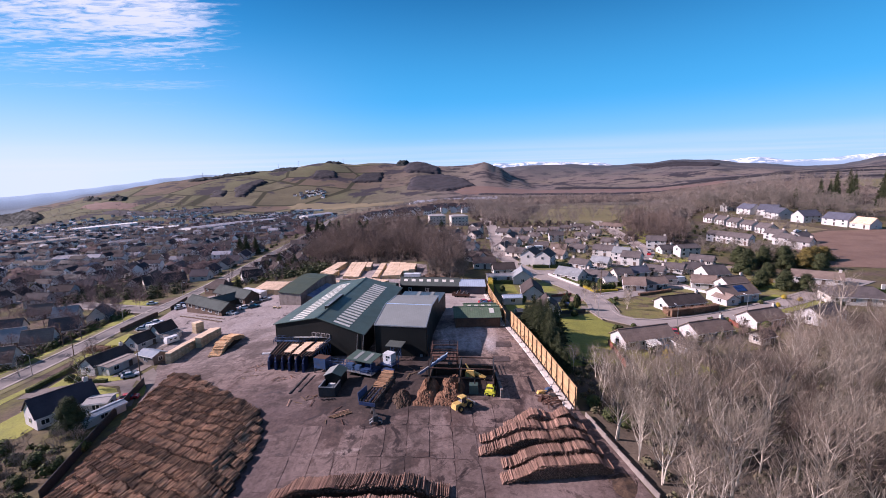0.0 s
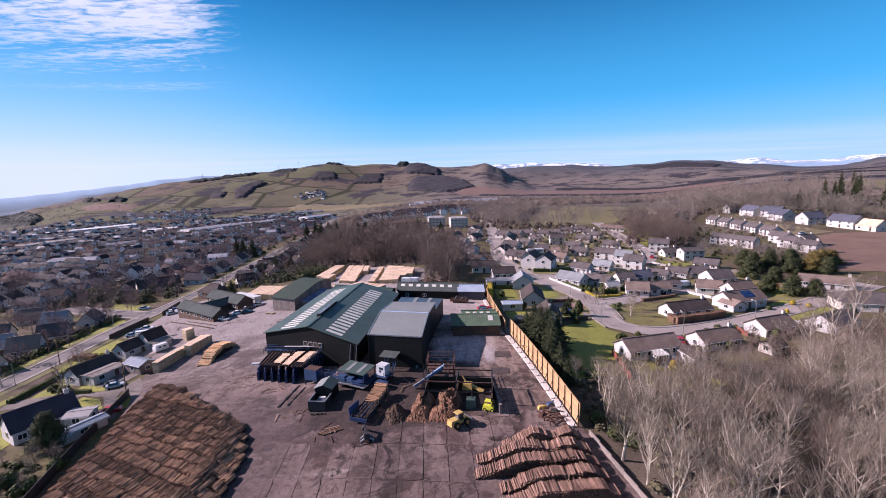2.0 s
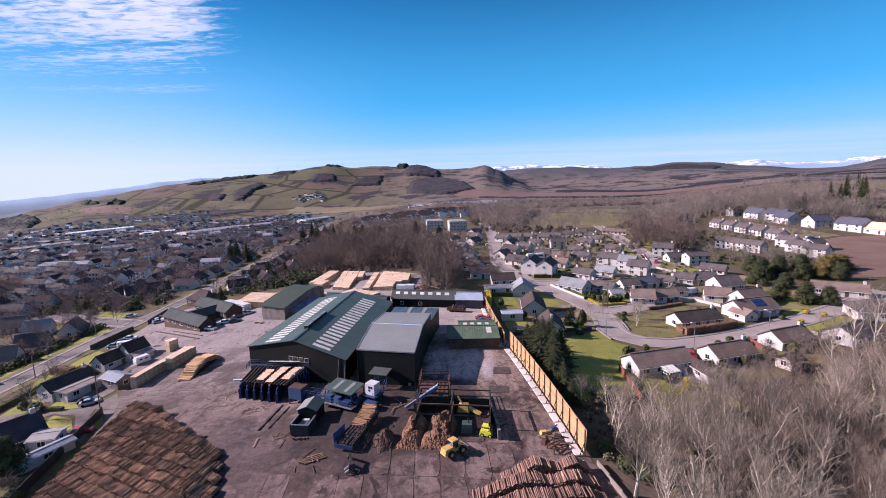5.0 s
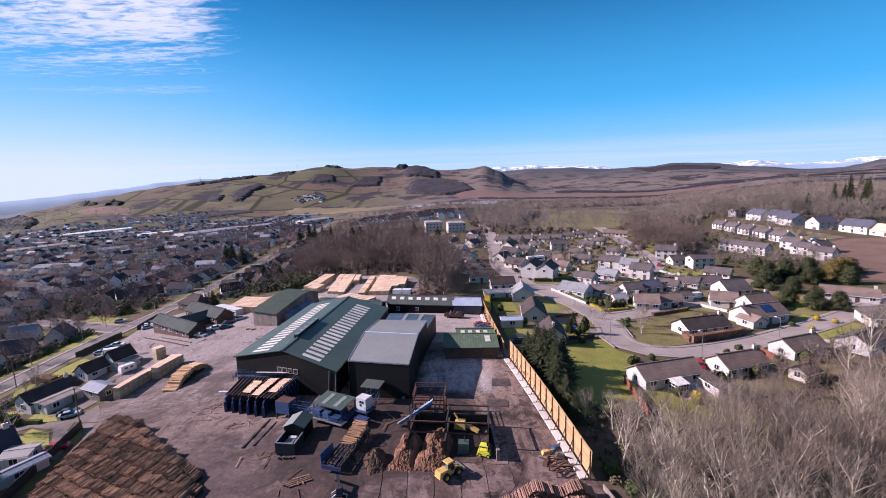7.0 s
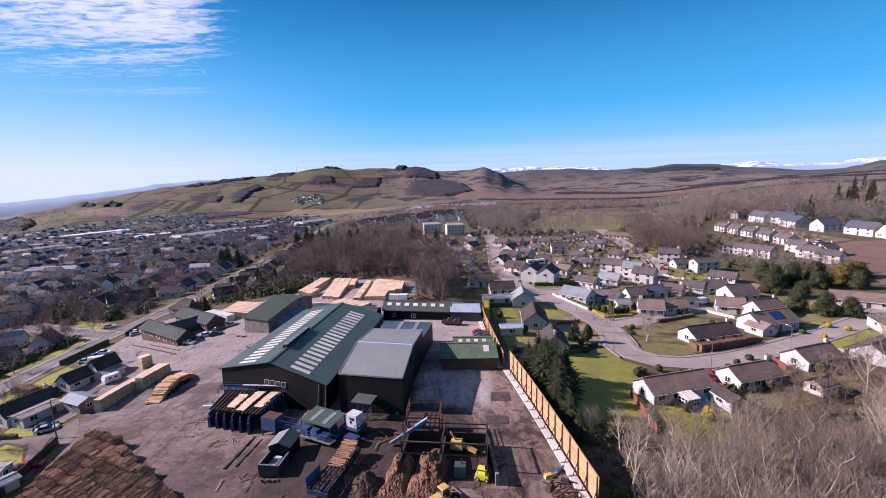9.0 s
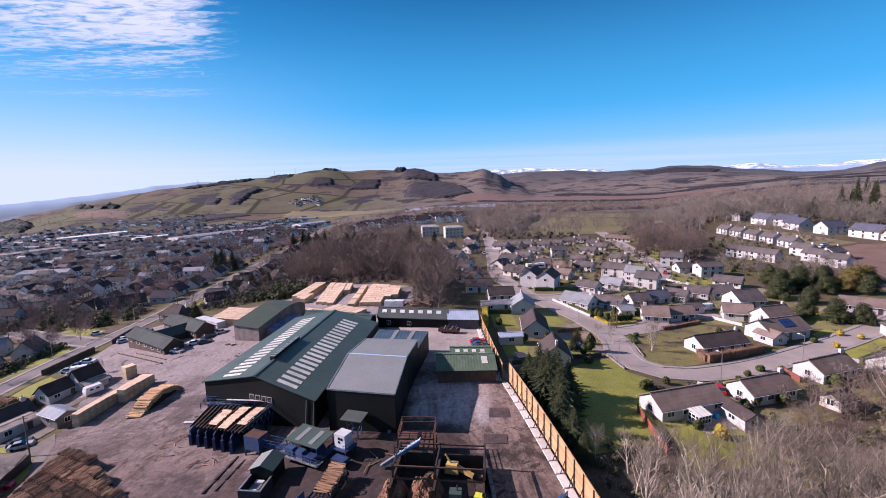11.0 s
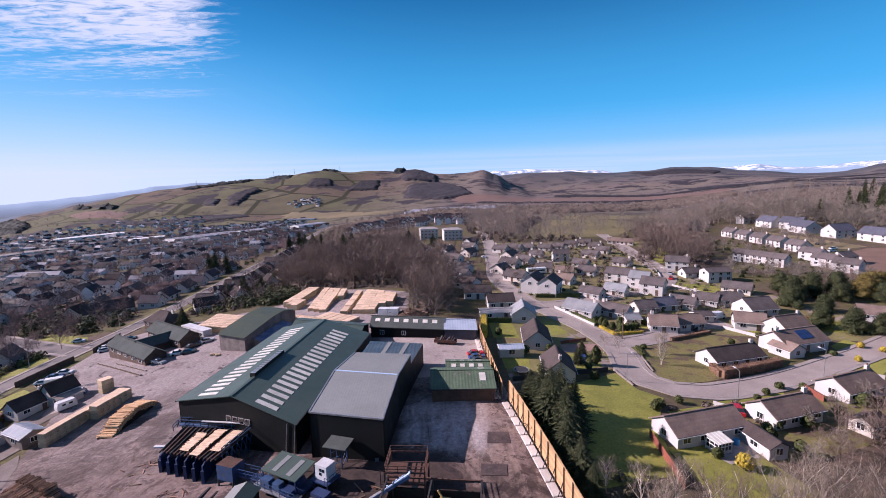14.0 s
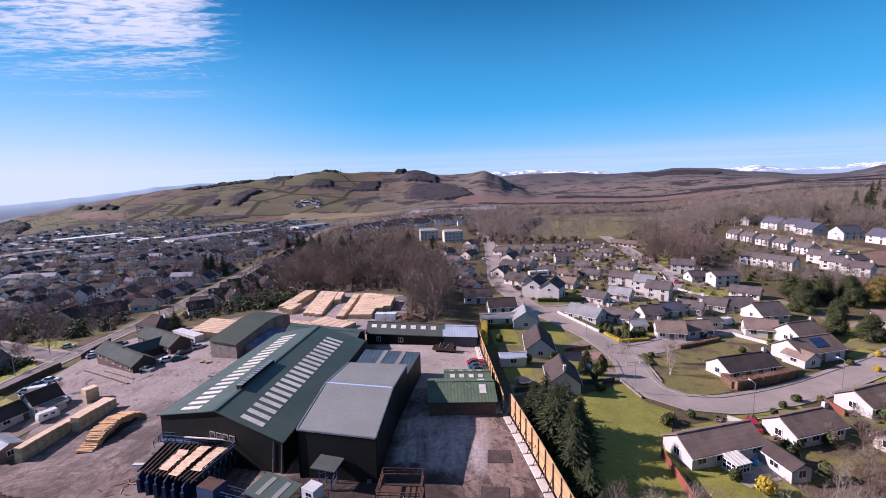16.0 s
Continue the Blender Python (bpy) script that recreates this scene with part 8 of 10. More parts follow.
PAINTS = (M_SILVER, M_CARDARK, M_CARBLUE, M_CARWHITE, M_RED)
WORDS = ("silver", "dark grey", "dark blue", "white", "bright red")
for x, y, a, p in ((12.6, 136.5, 10, 4), (12.8, 134.0, 12, 2), (13.0, 131.8, 10, 1), (13.2, 129.6, 12, 1), (-72.8, 159.6, 20, 3), (-75.2, 154.2, -20, 0), (-71.1, 164.2, 52, 1), (-107.2, 177.0, 40, 3), (-107.6, 180.4, 40, 2),
                   (-105.2, 174.0, 40, 0), (-104.6, 185.0, 20, 1), (-96.6, 146.6, 25, 3), (-94.2, 144.9, 25, 1), (-91.8, 143.5, 25, 3), (-89.6, 142.0, 25, 0), (-103.6, 156.3, 10, 3), (-104.4, 153.6, 15, 2), (-104.6, 150.2, 15, 0), (-87.6, 140.3, 20, 2),
                   (93.5, 162.7, 10, 2), (57.6, 108.8, 70, 4), (37.4, 133.6, 80, 2), (-72.4, 96.0, 20, 4), (34.5, 213, 100, 1), (31.5, 236, 95, 0), (32.0, 249, 95, 1), (28.0, 280, 92, 3), (65, 190.5, 20, 3), (104.5, 226, 60, 0), (101, 218, 55, 4),
                   (74.5, 168.0, 30, 4), (-68.5, 168.0, 45, 0), (-83.5, 112.0, 30, 1), (-82.0, 110.6, 30, 0), (78.5, 156.6, 20, 1), (-127.5, 191.0, 10, 3), (-69.6, 159.4, 20, 1), (206, 262, 10, 0), (212, 268, 10, 3), (216, 282, 15, 1), (214, 300, 10, 0)):
    car(x, y, a, PAINTS[p], WORDS[p] + " car parked on hard ground")
van(90.2, 168.3, 12, M_CARWHITE, "white van parked in the turning head")
van(-99.4, 148.4, 25, M_CARWHITE, "white van parked beside the cottages")
cara = standing("caravan", "small white touring caravan beside a cottage", "caravan", -84.6, 133.4, 62)
cara.scale = (0.85, 0.85, 0.9)
s = Shape()
wedge(s, -2.3, 2.3, 1.0, 0.45, 1.3, -0.05, -0.05, 0.0)
wedge(s, -2.35, 2.35, 1.0, 1.3, 2.4, 0.3, 0.3, 0.12)
sh = part("shell", s, M_CARWHITE, cara)
for x in (-1.2, 0.4):
    s = Shape()
    s.box(x, x + 0.9, -0.99, -0.92, 1.35, 1.85)
    part("pane", s, M_GLASS, sh)
s = Shape()
s.tube((0, -0.9, 0.3), (0, 0.9, 0.3), 0.3, 0.3, 10, 0, 0)
part("wheel", s, M_TYRE, cara)
coach = standing("motorhome", "long white motorhome parked between bungalows", "motorhome", 47.6, 233.5, 12)
s = Shape()
wedge(s, -4.6, 4.6, 1.15, 0.5, 2.9, 0.1, 0.3, 0.08)
part("body", s, M_CARWHITE, coach)
s = Shape()
s.box(-4.0, 3.6, -1.2, -1.1, 1.5, 2.1)
part("window_band", s, M_GLASS, coach)
for x in (-2.6, 2.8):
    s = Shape()
    s.tube((x, -1.0, 0.4), (x, 1.0, 0.4), 0.4, 0.4, 10, 0, 0)
    part("wheel", s, M_TYRE, coach)


# ---- street and garden things ----
def lamp(x, y, ang, high=6.0):
    t = standing("street_lamp", "slim grey street lamp beside the road", "street lamp", x, y, ang)
    tagged(t, group="street lamps")
    s = Shape()
    s.tube((0, 0, -0.3), (0, 0, high), 0.09, 0.05, 6)
    part("pole", s, M_STEEL, t)
    s = Shape()
    s.tube((0, 0, high), (1.0, 0, high + 0.25), 0.04, 0.035, 5)
    part("arm", s, M_STEEL, t)
    s = Shape()
    wedge(s, 0.9, 1.6, 0.14, high + 0.18, high + 0.32, 0.08, 0.08, 0.04)
    part("lantern", s, M_CABIN, t)


for x, y, a in ((60.7, 113.4, 100), (86.0, 123.9, 110), (43.0, 122.0, 20), (44.8, 158.0, 0), (33.5, 196, 0), (31.8, 232, 0), (-114.6, 118.1, 180), (-122.0, 165, 0), (-121.0, 203, 0), (95, 212.5, 120)):
    lamp(x, y, a)


def pole(x, y, high=8.5):
    t = standing("telegraph_pole", "brown timber telegraph pole", "pole", x, y, 15)
    s = Shape()
    s.tube((0, 0, -0.4), (0, 0, high), 0.14, 0.09, 7, 0, 0)
    part("shaft", s, M_POST, t)
    s = Shape()
    s.beam((-0.7, 0, high - 0.6), (0.7, 0, high - 0.6), 0.1)
    part("crossarm", s, M_POST, t)


for x, y in ((-76.5, 106.5), (-113.4, 131.0), (-126.0, 142.0), (53.6, 150.6), (-118, 228)):
    pole(x, y)
wall_run("garden_fence", "red stained timber garden fence", (37.9, 100.5), (37.0, 88.0), 1.5, 0.08, M_REDWOOD, None, "fence")
wall_run("garden_fence", "red stained timber garden fence", (76.4, 112.5), (76.8, 117.8), 1.3, 0.08, M_REDWOOD, None, "fence")
wall_run("garden_fence", "red stained timber fence beside a drive", (54.6, 104.0), (56.2, 98.0), 1.4, 0.08, M_REDWOOD, None, "fence")
wall_run("garden_fence", "new orange timber fence behind a house", (104.5, 164.0), (120.0, 160.5), 1.6, 0.08, M_FENCE, None, "fence")
wall_run("garden_fence", "brown timber garden fence", (35.4, 145.6), (43.0, 148.6), 0.9, 0.08, M_REDWOOD, None, "fence")
wall_run("garden_fence", "dark timber fence behind the gardens", (19.0, 121.0), (41.0, 127.2), 1.1, 0.1, M_DARK, None, "fence")
wall_run("garden_wall", "low white garden wall along the road", (42.6, 180.5), (49.6, 161.5), 0.9, 0.25, M_WHITE, None, "wall")
wall_run("garden_wall", "low white garden wall beside the turning head", (86.2, 159.0), (90.8, 150.0), 0.9, 0.25, M_WHITE, None, "wall")
wall_run("garden_wall", "low white garden wall at a drive", (54.8, 111.4), (56.8, 109.2), 1.0, 0.3, M_WHITE, None, "wall")
wall_run("garden_wall", "long low white wall beside the street", (96.0, 207.5), (106.0, 186.0), 0.8, 0.25, M_WHITE, None, "wall")
wall_run("garden_wall", "low white wall climbing beside the street", (98.5, 222.0), (103.0, 238.0), 0.8, 0.25, M_WHITE, None, "wall")
wall_run("garden_wall", "low pale wall along the edge of the field", (42.6, 128.0), (43.4, 119.6), 0.45, 0.3, M_OLDCONC, None, "wall")
wall_run("garden_wall", "low pale kerb wall round the island garden", (51.2, 127.5), (52.7, 137.0), 0.4, 0.25, M_OLDCONC, None, "wall")
wall_run("garden_wall", "low pale wall of the cream bungalow", (93.5, 124.5), (100.5, 119.0), 0.9, 0.25, M_WHITE, None, "wall")

porch = standing("conservatory", "white-framed glazed porch behind the bungalow", "conservatory", 46.9, 96.9, 16)
porch.scale = (0.8, 0.8, 0.85)
s = Shape()
frame_box(s, -1.6, 1.6, -1.4, 1.4, -0.3, 2.2, 0.14)
for x in (-0.8, 0.0, 0.8):
    s.beam((x, -1.4, 0), (x, -1.4, 2.2), 0.1)
for x in (-1.3, -0.4, 0.4, 1.3):
    s.beam((x, -1.62, 2.3), (x, 1.5, 2.82), 0.1, 0.06)
for z in (0.62, 1.5):
    s.beam((-1.6, -1.4, z), (1.6, -1.4, z), 0.1), s.beam((-1.6, -1.4, z), (-1.6, 1.4, z), 0.1)
for y in (-0.5, 0.5):
    s.beam((-1.6, y, 0), (-1.6, y, 2.2), 0.1), s.beam((1.6, y, 0), (1.6, y, 2.2), 0.1)
part("frame", s, M_FRAME, porch)
s = Shape()
s.box(-1.55, 1.55, -1.36, 1.36, -0.2, 0.6)
part("dwarf_wall", s, M_WHITE, porch)
s = Shape()
s.box(-1.5, 1.5, -1.33, 1.33, 0.6, 2.15)
part("pane", s, M_GLASS, porch)
s = Shape()
s.solid([(-1.8, -1.6, 2.2), (1.8, -1.6, 2.2), (1.8, 1.5, 2.7), (-1.8, 1.5, 2.7)], [(-1.8, -1.6, 2.28), (1.8, -1.6, 2.28), (1.8, 1.5, 2.78), (-1.8, 1.5, 2.78)])
part("roof", s, M_SKYLIGHT, porch, "white ribbed plastic roof")
tramp = standing("trampoline", "round dark garden trampoline", "trampoline", 21.6, 125.6, 0)
s = Shape()
s.tube((0, 0, 0.7), (0, 0, 0.78), 1.5, 1.5, 18, 0, 0)
part("mat", s, M_DARK, tramp)
s = Shape()
for k in range(18):
    a, b = 2 * math.pi * k / 18, 2 * math.pi * (k + 1) / 18
    s.beam((1.6 * math.cos(a), 1.6 * math.sin(a), 0.8), (1.6 * math.cos(b), 1.6 * math.sin(b), 0.8), 0.12)
part("rim_pad", s, M_STEEL, tramp)
for k in range(6):
    s = Shape()
    a = 2 * math.pi * k / 6
    s.beam((1.6 * math.cos(a), 1.6 * math.sin(a), -0.2), (1.6 * math.cos(a), 1.6 * math.sin(a), 0.8), 0.07)
    part("leg", s, M_STEEL, tramp)
bin_ = standing("plastic_barrel", "bright blue plastic barrel on a patio", "barrel", 50.6, 98.4, 0)
s = Shape()
s.tube((0, 0, 0), (0, 0, 0.5), 0.5, 0.58, 12, 0, 0)
s.tube((0, 0, 0.5), (0, 0, 1.0), 0.58, 0.48, 12, 0, 0)
part("body", s, M_PLASTIC, bin_)


# ---- loose things about the yard ----
PALLET = []
for yy in (-0.5, 0.0, 0.5):
    PALLET.append(("bearer", (0.0, yy, 0.05), (1.2, 0.1, 0.1)))
for k in range(7):
    PALLET.append(("slat", (-0.54 + 0.18 * k, 0.0, 0.115), (0.11, 1.1, 0.022)))
PALLET_MESH = {s_: box_mesh("slat", *s_, M_SAWN, 0.0) for s_ in {q[2] for q in PALLET}}


def pallet_pile(x, y, ang, count, seed):
    rd2 = random.Random(seed)
    for k in range(count):
        t_ = thing("pallet", "worn timber pallet in a pile on the yard", "pallet", "pallets", at=(x + rd2.uniform(-0.06, 0.06), y + rd2.uniform(-0.06, 0.06), ground(x, y) + 0.1 + 0.135 * k), turn=ang + rd2.uniform(-4, 4))
        for nm, c_, s_ in PALLET:
            piece(nm, PALLET_MESH[s_], t_, pose(*c_))


pallet_pile(-60.5, 155.0, 20, 3, 1)
pallet_pile(-58.5, 154.0, 24, 3, 2)


def wrapped_pack(x, y, ang, w, d, h_, label):
    t_ = standing("wrapped_pack", label, "timber pack", x, y, ang)
    s_ = Shape()
    s_.box(-w / 2, w / 2, -d / 2, d / 2, 0.15, h_, inset=0.05)
    part("wrapping", s_, M_CARWHITE, t_, "white plastic wrapping")
    for q in (-0.35, 0.35):
        s_ = Shape()
        s_.box(w * q - 0.08, w * q + 0.08, -d / 2, d / 2, -0.1, 0.15)
        part("bearer", s_, M_POST, t_)


wrapped_pack(-10.6, 171.6, -10, 3.2, 2.4, 2.6, "pack of timber in white wrapping behind the shed")
wrapped_pack(-13.9, 172.3, -10, 3.2, 2.4, 2.6, "pack of timber in white wrapping behind the shed")
# broken boards and offcuts
OFFCUT = [box_mesh("board", 2.2, 0.16, 0.05, m_, 0.0) for m_ in (M_PALELOG, M_POST, M_RUST)]
rdo = random.Random(44)
for cx, cy, sx_, sy_, cnt, lb in ((-46.0, 102.5, 2.6, 5.0, 12, "grey broken board trodden into the yard"), (-5.0, 171.0, 6.0, 3.0, 20, "broken board thrown on a debris heap"), (-26.5, 83.0, 3.0, 2.5, 8, "offcut board lying in the mud"), (-19.5, 76.0, 3.2, 1.6, 6, "offcut board lying in the mud"),
                                  (-36.0, 94.5, 4.0, 1.2, 7, "offcut board fallen beside the sorter"), (18.0, 76.5, 1.4, 2.0, 10, "dark board dumped beside the fence"), (-6.5, 88.5, 2.5, 2.0, 5, "offcut board lying in the mud")):
    for k in range(cnt):
        x, y = cx + rdo.gauss(0, sx_ * 0.5), cy + rdo.gauss(0, sy_ * 0.5)
        t_ = new("offcut_board", OFFCUT[rdo.randrange(3)])
        t_.matrix_basis = pose(x, y, ground(x, y) + 0.12 + rdo.uniform(0, 0.12) + (1.3 if "heap" in lb else 0.0), rdo.uniform(-6, 6), rdo.uniform(-5, 5), rdo.uniform(0, 180)) @ Matrix.Diagonal((rdo.uniform(0.5, 1.2), 1, 1, 1))
        tagged(t_, lb, "board", "offcut boards")


def mast(x, y, high):
    t_ = standing("radio_mast", "slender grey mast on the skyline of the hill", "mast", x, y, 0)
    s_ = Shape()
    s_.tube((0, 0, -1), (0, 0, high), 0.9, 0.35, 5, 0, 0)
    part("shaft", s_, M_STEEL, t_)
    s_ = Shape()
    s_.beam((-3.5, 0, high * 0.85), (3.5, 0, high * 0.85), 0.6)
    part("crossarm", s_, M_STEEL, t_)


for a_, r_ in ((-19.5, 2290), (-27.5, 2290), (-17.2, 2290), (-12.0, 2290)):
    mast(r_ * math.sin(radians(a_)), r_ * math.cos(radians(a_)), 26.0)


# ---- trees ----
def rand_dir(rd):
    while True:
        v = Vector((rd.uniform(-1, 1), rd.uniform(-1, 1), rd.uniform(-1, 1)))
        if 0.1 < v.length < 1:
            return v.normalized()


def twig(s, p, d, ln, w, rd):
    """A thin flat spike."""
    side = d.cross(rand_dir(rd)).normalized() * w
    s.poly([p - side, p + side, p + d * ln])


def bare_tree(seed, high, levels=3, limbs=11, kids=(5, 5), twigs=4, stem=0.16, twig_w=0.022, lean=0.1, many=1, up=0.35, first=0.25, thin=False):
    """Wood and twigs of a leafless tree: two shapes."""
    rd = random.Random(seed)
    wood, fine = Shape(), Shape()

    def grow(p, d, ln, r, level):
        steps = 3 if level < 2 else 2
        pts = [p.copy()]
        q = p.copy()
        dd = d.copy()
        for k in range(steps):
            dd = (dd + rand_dir(rd) * 0.20 + Vector((0, 0, 0.10))).normalized()
            q = q + dd * ln / steps
            pts.append(q.copy())
        target = wood if level <= 1 else fine
        for k in range(steps):
            r0, r1 = r * (1 - 0.75 * k / steps), r * (1 - 0.75 * (k + 1) / steps)
            if level == 0 or (level < levels and not thin):
                target.tube(pts[k], pts[k + 1], r0, r1, 5 if level == 0 else 3)
        if level >= levels or (thin and level):
            side = (pts[-1] - pts[0]).cross(rand_dir(rd)).normalized() * max(r, twig_w * 1.3)
            target.poly([pts[0] - side, pts[0] + side, pts[-1]])
        if level >= levels:
            for k in range(twigs):
                u = rd.uniform(0.2, 1.0)
                i = min(steps - 1, int(u * steps))
                b = pts[i].lerp(pts[i + 1], u * steps - i)
                twig(fine, b, (dd + rand_dir(rd) * 0.62 + Vector((0, 0, 0.3))).normalized(), ln * rd.uniform(0.45, 0.9), twig_w, rd)
            return
        n = limbs if level == 0 else kids[level - 1]
        for k in range(n):
            u = first + (1 - first) * (k + rd.random()) / n if level == 0 else rd.uniform(0.25, 1.0)
            i = min(steps - 1, int(u * steps))
            b = pts[i].lerp(pts[i + 1], min(1, u * steps - i))
            a = rd.uniform(0, 2 * math.pi) if level else k * 2.4 + rd.uniform(-0.4, 0.4)
            out = d.orthogonal().normalized()
            out.rotate(Matrix.Rotation(a, 3, d))
            nd = (out * rd.uniform(0.7, 1.1) + d * rd.uniform(0.45, 0.9) + Vector((0, 0, up))).normalized()
            shrink = (0.62 - 0.32 * u) if level == 0 else rd.uniform(0.42, 0.62)
            grow(b, nd, ln * shrink, r * (0.5 - 0.2 * u), level + 1)

    for k in range(many):
        off = Vector((rd.uniform(-0.4, 0.4), rd.uniform(-0.4, 0.4), 0)) * (many > 1)
        d = Vector((rd.uniform(-lean, lean), rd.uniform(-lean, lean), 1)).normalized()
        grow(off + Vector((0, 0, -0.3)), d, high * rd.uniform(0.85, 1.0), stem, 0)
    return wood, fine


def near_wood_kind(seed, material, name, **kw):
    wood, fine = bare_tree(seed, **kw)
    return wood.mesh("trunk", M_TRUNK), fine.mesh("crown", material)


def plant(meshes, x, y, k, label, group, rd, name="bare_tree"):
    z = ground(x, y)
    t = thing(name, label, "tree", group, at=(x, y, z), turn=rd.uniform(0, 360))
    m = Matrix.Diagonal((k * rd.uniform(0.9, 1.1), k * rd.uniform(0.9, 1.1), k * rd.uniform(0.9, 1.12), 1))
    piece("trunk", meshes[0], t, m)
    piece("crown", meshes[1], t, m)
    return t


def scatter(poly, gap, rd, tries=9000, limit=400):
    """Places inside an outline, no two nearer than gap."""
    xs, ys = [p[0] for p in poly], [p[1] for p in poly]
    out = []
    for _ in range(tries):
        x, y = rd.uniform(min(xs), max(xs)), rd.uniform(min(ys), max(ys))
        if inside(x, y, poly) and all((x - a) ** 2 + (y - b) ** 2 > gap * gap for a, b in out):
            out.append((x, y))
            if len(out) >= limit:
                break
    return out


rd = random.Random(5)
NEAR_KINDS = [near_wood_kind(100 + k, (M_TWIG, M_TWIG, M_TWIG_PALE, M_TWIG, M_TWIG_BROWN, M_TWIG)[k], "bare_tree", high=11.0, levels=3, limbs=12, kids=(6, 4), twigs=6,
                              stem=0.22 if k != 2 else 0.19, twig_w=0.0105, many=1 if k % 2 else 2, first=0.28, up=0.65) for k in range(6)]
WOOD = [(28.5, 42), (27.0, 56), (25.2, 68), (27.5, 78), (31, 83), (37, 86), (40, 79), (50, 77), (62, 82), (70, 85), (79, 92), (90, 91), (104, 89), (112, 85), (116, 76), (112, 62), (78, 32), (32, 34)]
spots = scatter(WOOD, 3.9, rd, 20000, 240)
for k, (x, y) in enumerate(spots):
    edge = y > 78 and x < 66
    plant(NEAR_KINDS[rd.randrange(6)], x, y, (0.55 if edge else 0.95) * rd.uniform(0.75, 1.15), ("grey leafless tree in a dense winter wood", "pale bare birch in the winter wood")[k % 5 == 2],
          "bare wood beside the yard", rd)
for x, y, k in ((25.8, 86.5, 0.5), (29.5, 84.0, 0.5), (33.5, 84.5, 0.5), (47.5, 137.0, 0.45), (44.5, 139.5, 0.4), (58.0, 139.0, 0.45), (55, 132, 0.4), (91.0, 104.5, 1.0),
                (-91.9, 145.9, 0.3), (80.5, 98.5, 0.9), (99.0, 108.5, 1.15), (60, 226, 0.5), (-106, 126, 0.3)):
    plant(NEAR_KINDS[rd.randrange(6)], x, y, k, "small bare tree standing in the open", "", rd)

DARKTREE = near_wood_kind(131, M_TWIG_DARK, "bare_tree", high=11.0, levels=3, limbs=12, kids=(6, 4), twigs=6, stem=0.3, twig_w=0.014, first=0.2, up=0.2)
for x, y, k in ((-89.4, 104.7, 0.75), (-104.5, 127.0, 0.5), (-118.0, 118.0, 0.5), (-92.0, 73.0, 0.6), (-80.0, 66.0, 0.55)):
    plant(DARKTREE, x, y, k, "dark spreading bare tree in a cottage garden", "", rd)

MIDWOOD = [(-68, 240), (-52, 234), (-26, 222), (-8, 214), (-5, 176), (3, 170), (8, 196), (5, 240), (-4, 262), (-10, 292), (-20, 318), (-50, 326), (-80, 318), (-86, 285)]

class Bulk:
    """Many small bodies of one kind in one mesh."""

    def __init__(self):
        self.v, self.f, self.n = [], [], 0

    def add(self, vv, ff, m):
        a = np.array(m)
        self.v.append(vv @ a[:3, :3].T + a[:3, 3])
        self.f.append(ff + self.n)
        self.n += len(vv)

    def mesh(self, name, material):
        v, f = np.concatenate(self.v), np.concatenate(self.f)
        me = bpy.data.meshes.new(name)
        me.vertices.add(len(v))
        me.vertices.foreach_set("co", v.ravel())
        me.loops.add(len(f) * 3)
        me.loops.foreach_set("vertex_index", f.ravel().astype(np.int32))
        me.polygons.add(len(f))
        me.polygons.foreach_set("loop_start", np.arange(0, len(f) * 3, 3, dtype=np.int32))
        me.update(calc_edges=True)
        me.materials.append(material)
        return me


def tris(*shapes):
    v, f = [], []
    for s in shapes:
        i = len(v)
        v += s.v
        for q in s.f:
            for k in range(1, len(q) - 1):
                f.append((i + q[0], i + q[k], i + q[k + 1]))
    return np.array(v, dtype=float), np.array(f, dtype=int)


LIGHT = [tris(*bare_tree(300 + k, high=9.0, levels=2, limbs=10, kids=(6, 4), twigs=7, thin=True, stem=0.15, twig_w=0.030, first=0.15, up=0.25)) for k in range(4)]


SPARE = [tris(*bare_tree(320 + k, high=8.0, levels=2, limbs=8, kids=(4, 3), twigs=5, thin=True, stem=0.15, twig_w=0.05, first=0.12, up=0.2)) for k in range(4)]


def conifer(seed, high, tiers=14, arms=9, wide=0.26, tip=0.5):
    rd2 = random.Random(seed)
    trunk, leaf = Shape(), Shape()
    trunk.tube((0, 0, -0.3), (0, 0, high), high * 0.018, 0.02, 5)
    for k in range(tiers):
        u = k / tiers
        z = high * (0.06 + 0.94 * u)
        r = high * wide * (1 - u) ** 0.85 * rd2.uniform(0.8, 1.15) + 0.12
        for j in range(arms):
            a = 2 * math.pi * (j + rd2.random()) / arms
            rr = r * rd2.uniform(0.55, 1.15)
            d = Vector((math.cos(a), math.sin(a), -0.2 + rd2.uniform(-0.22, 0.28)))
            side = Vector((-math.sin(a), math.cos(a), 0))
            for q in range(4):
                b = Vector((0, 0, z)) + d * rr * (0.15 + 0.22 * q) + side * rr * rd2.uniform(-0.16, 0.16) + Vector((0, 0, rr * rd2.uniform(-0.10, 0.10)))
                w = rr * tip * (0.36 - 0.07 * q)
                leaf.poly([b - side * w, b + side * w, b + (d + side * rd2.uniform(-0.6, 0.6)) * rr * 0.30 - Vector((0, 0, rr * 0.06))])
                leaf.poly([b + side * w * 0.3 + Vector((0, 0, w * 0.4)), b - side * w * 0.3 - Vector((0, 0, w * 0.9)), b + d * rr * 0.32])
    return trunk, leaf


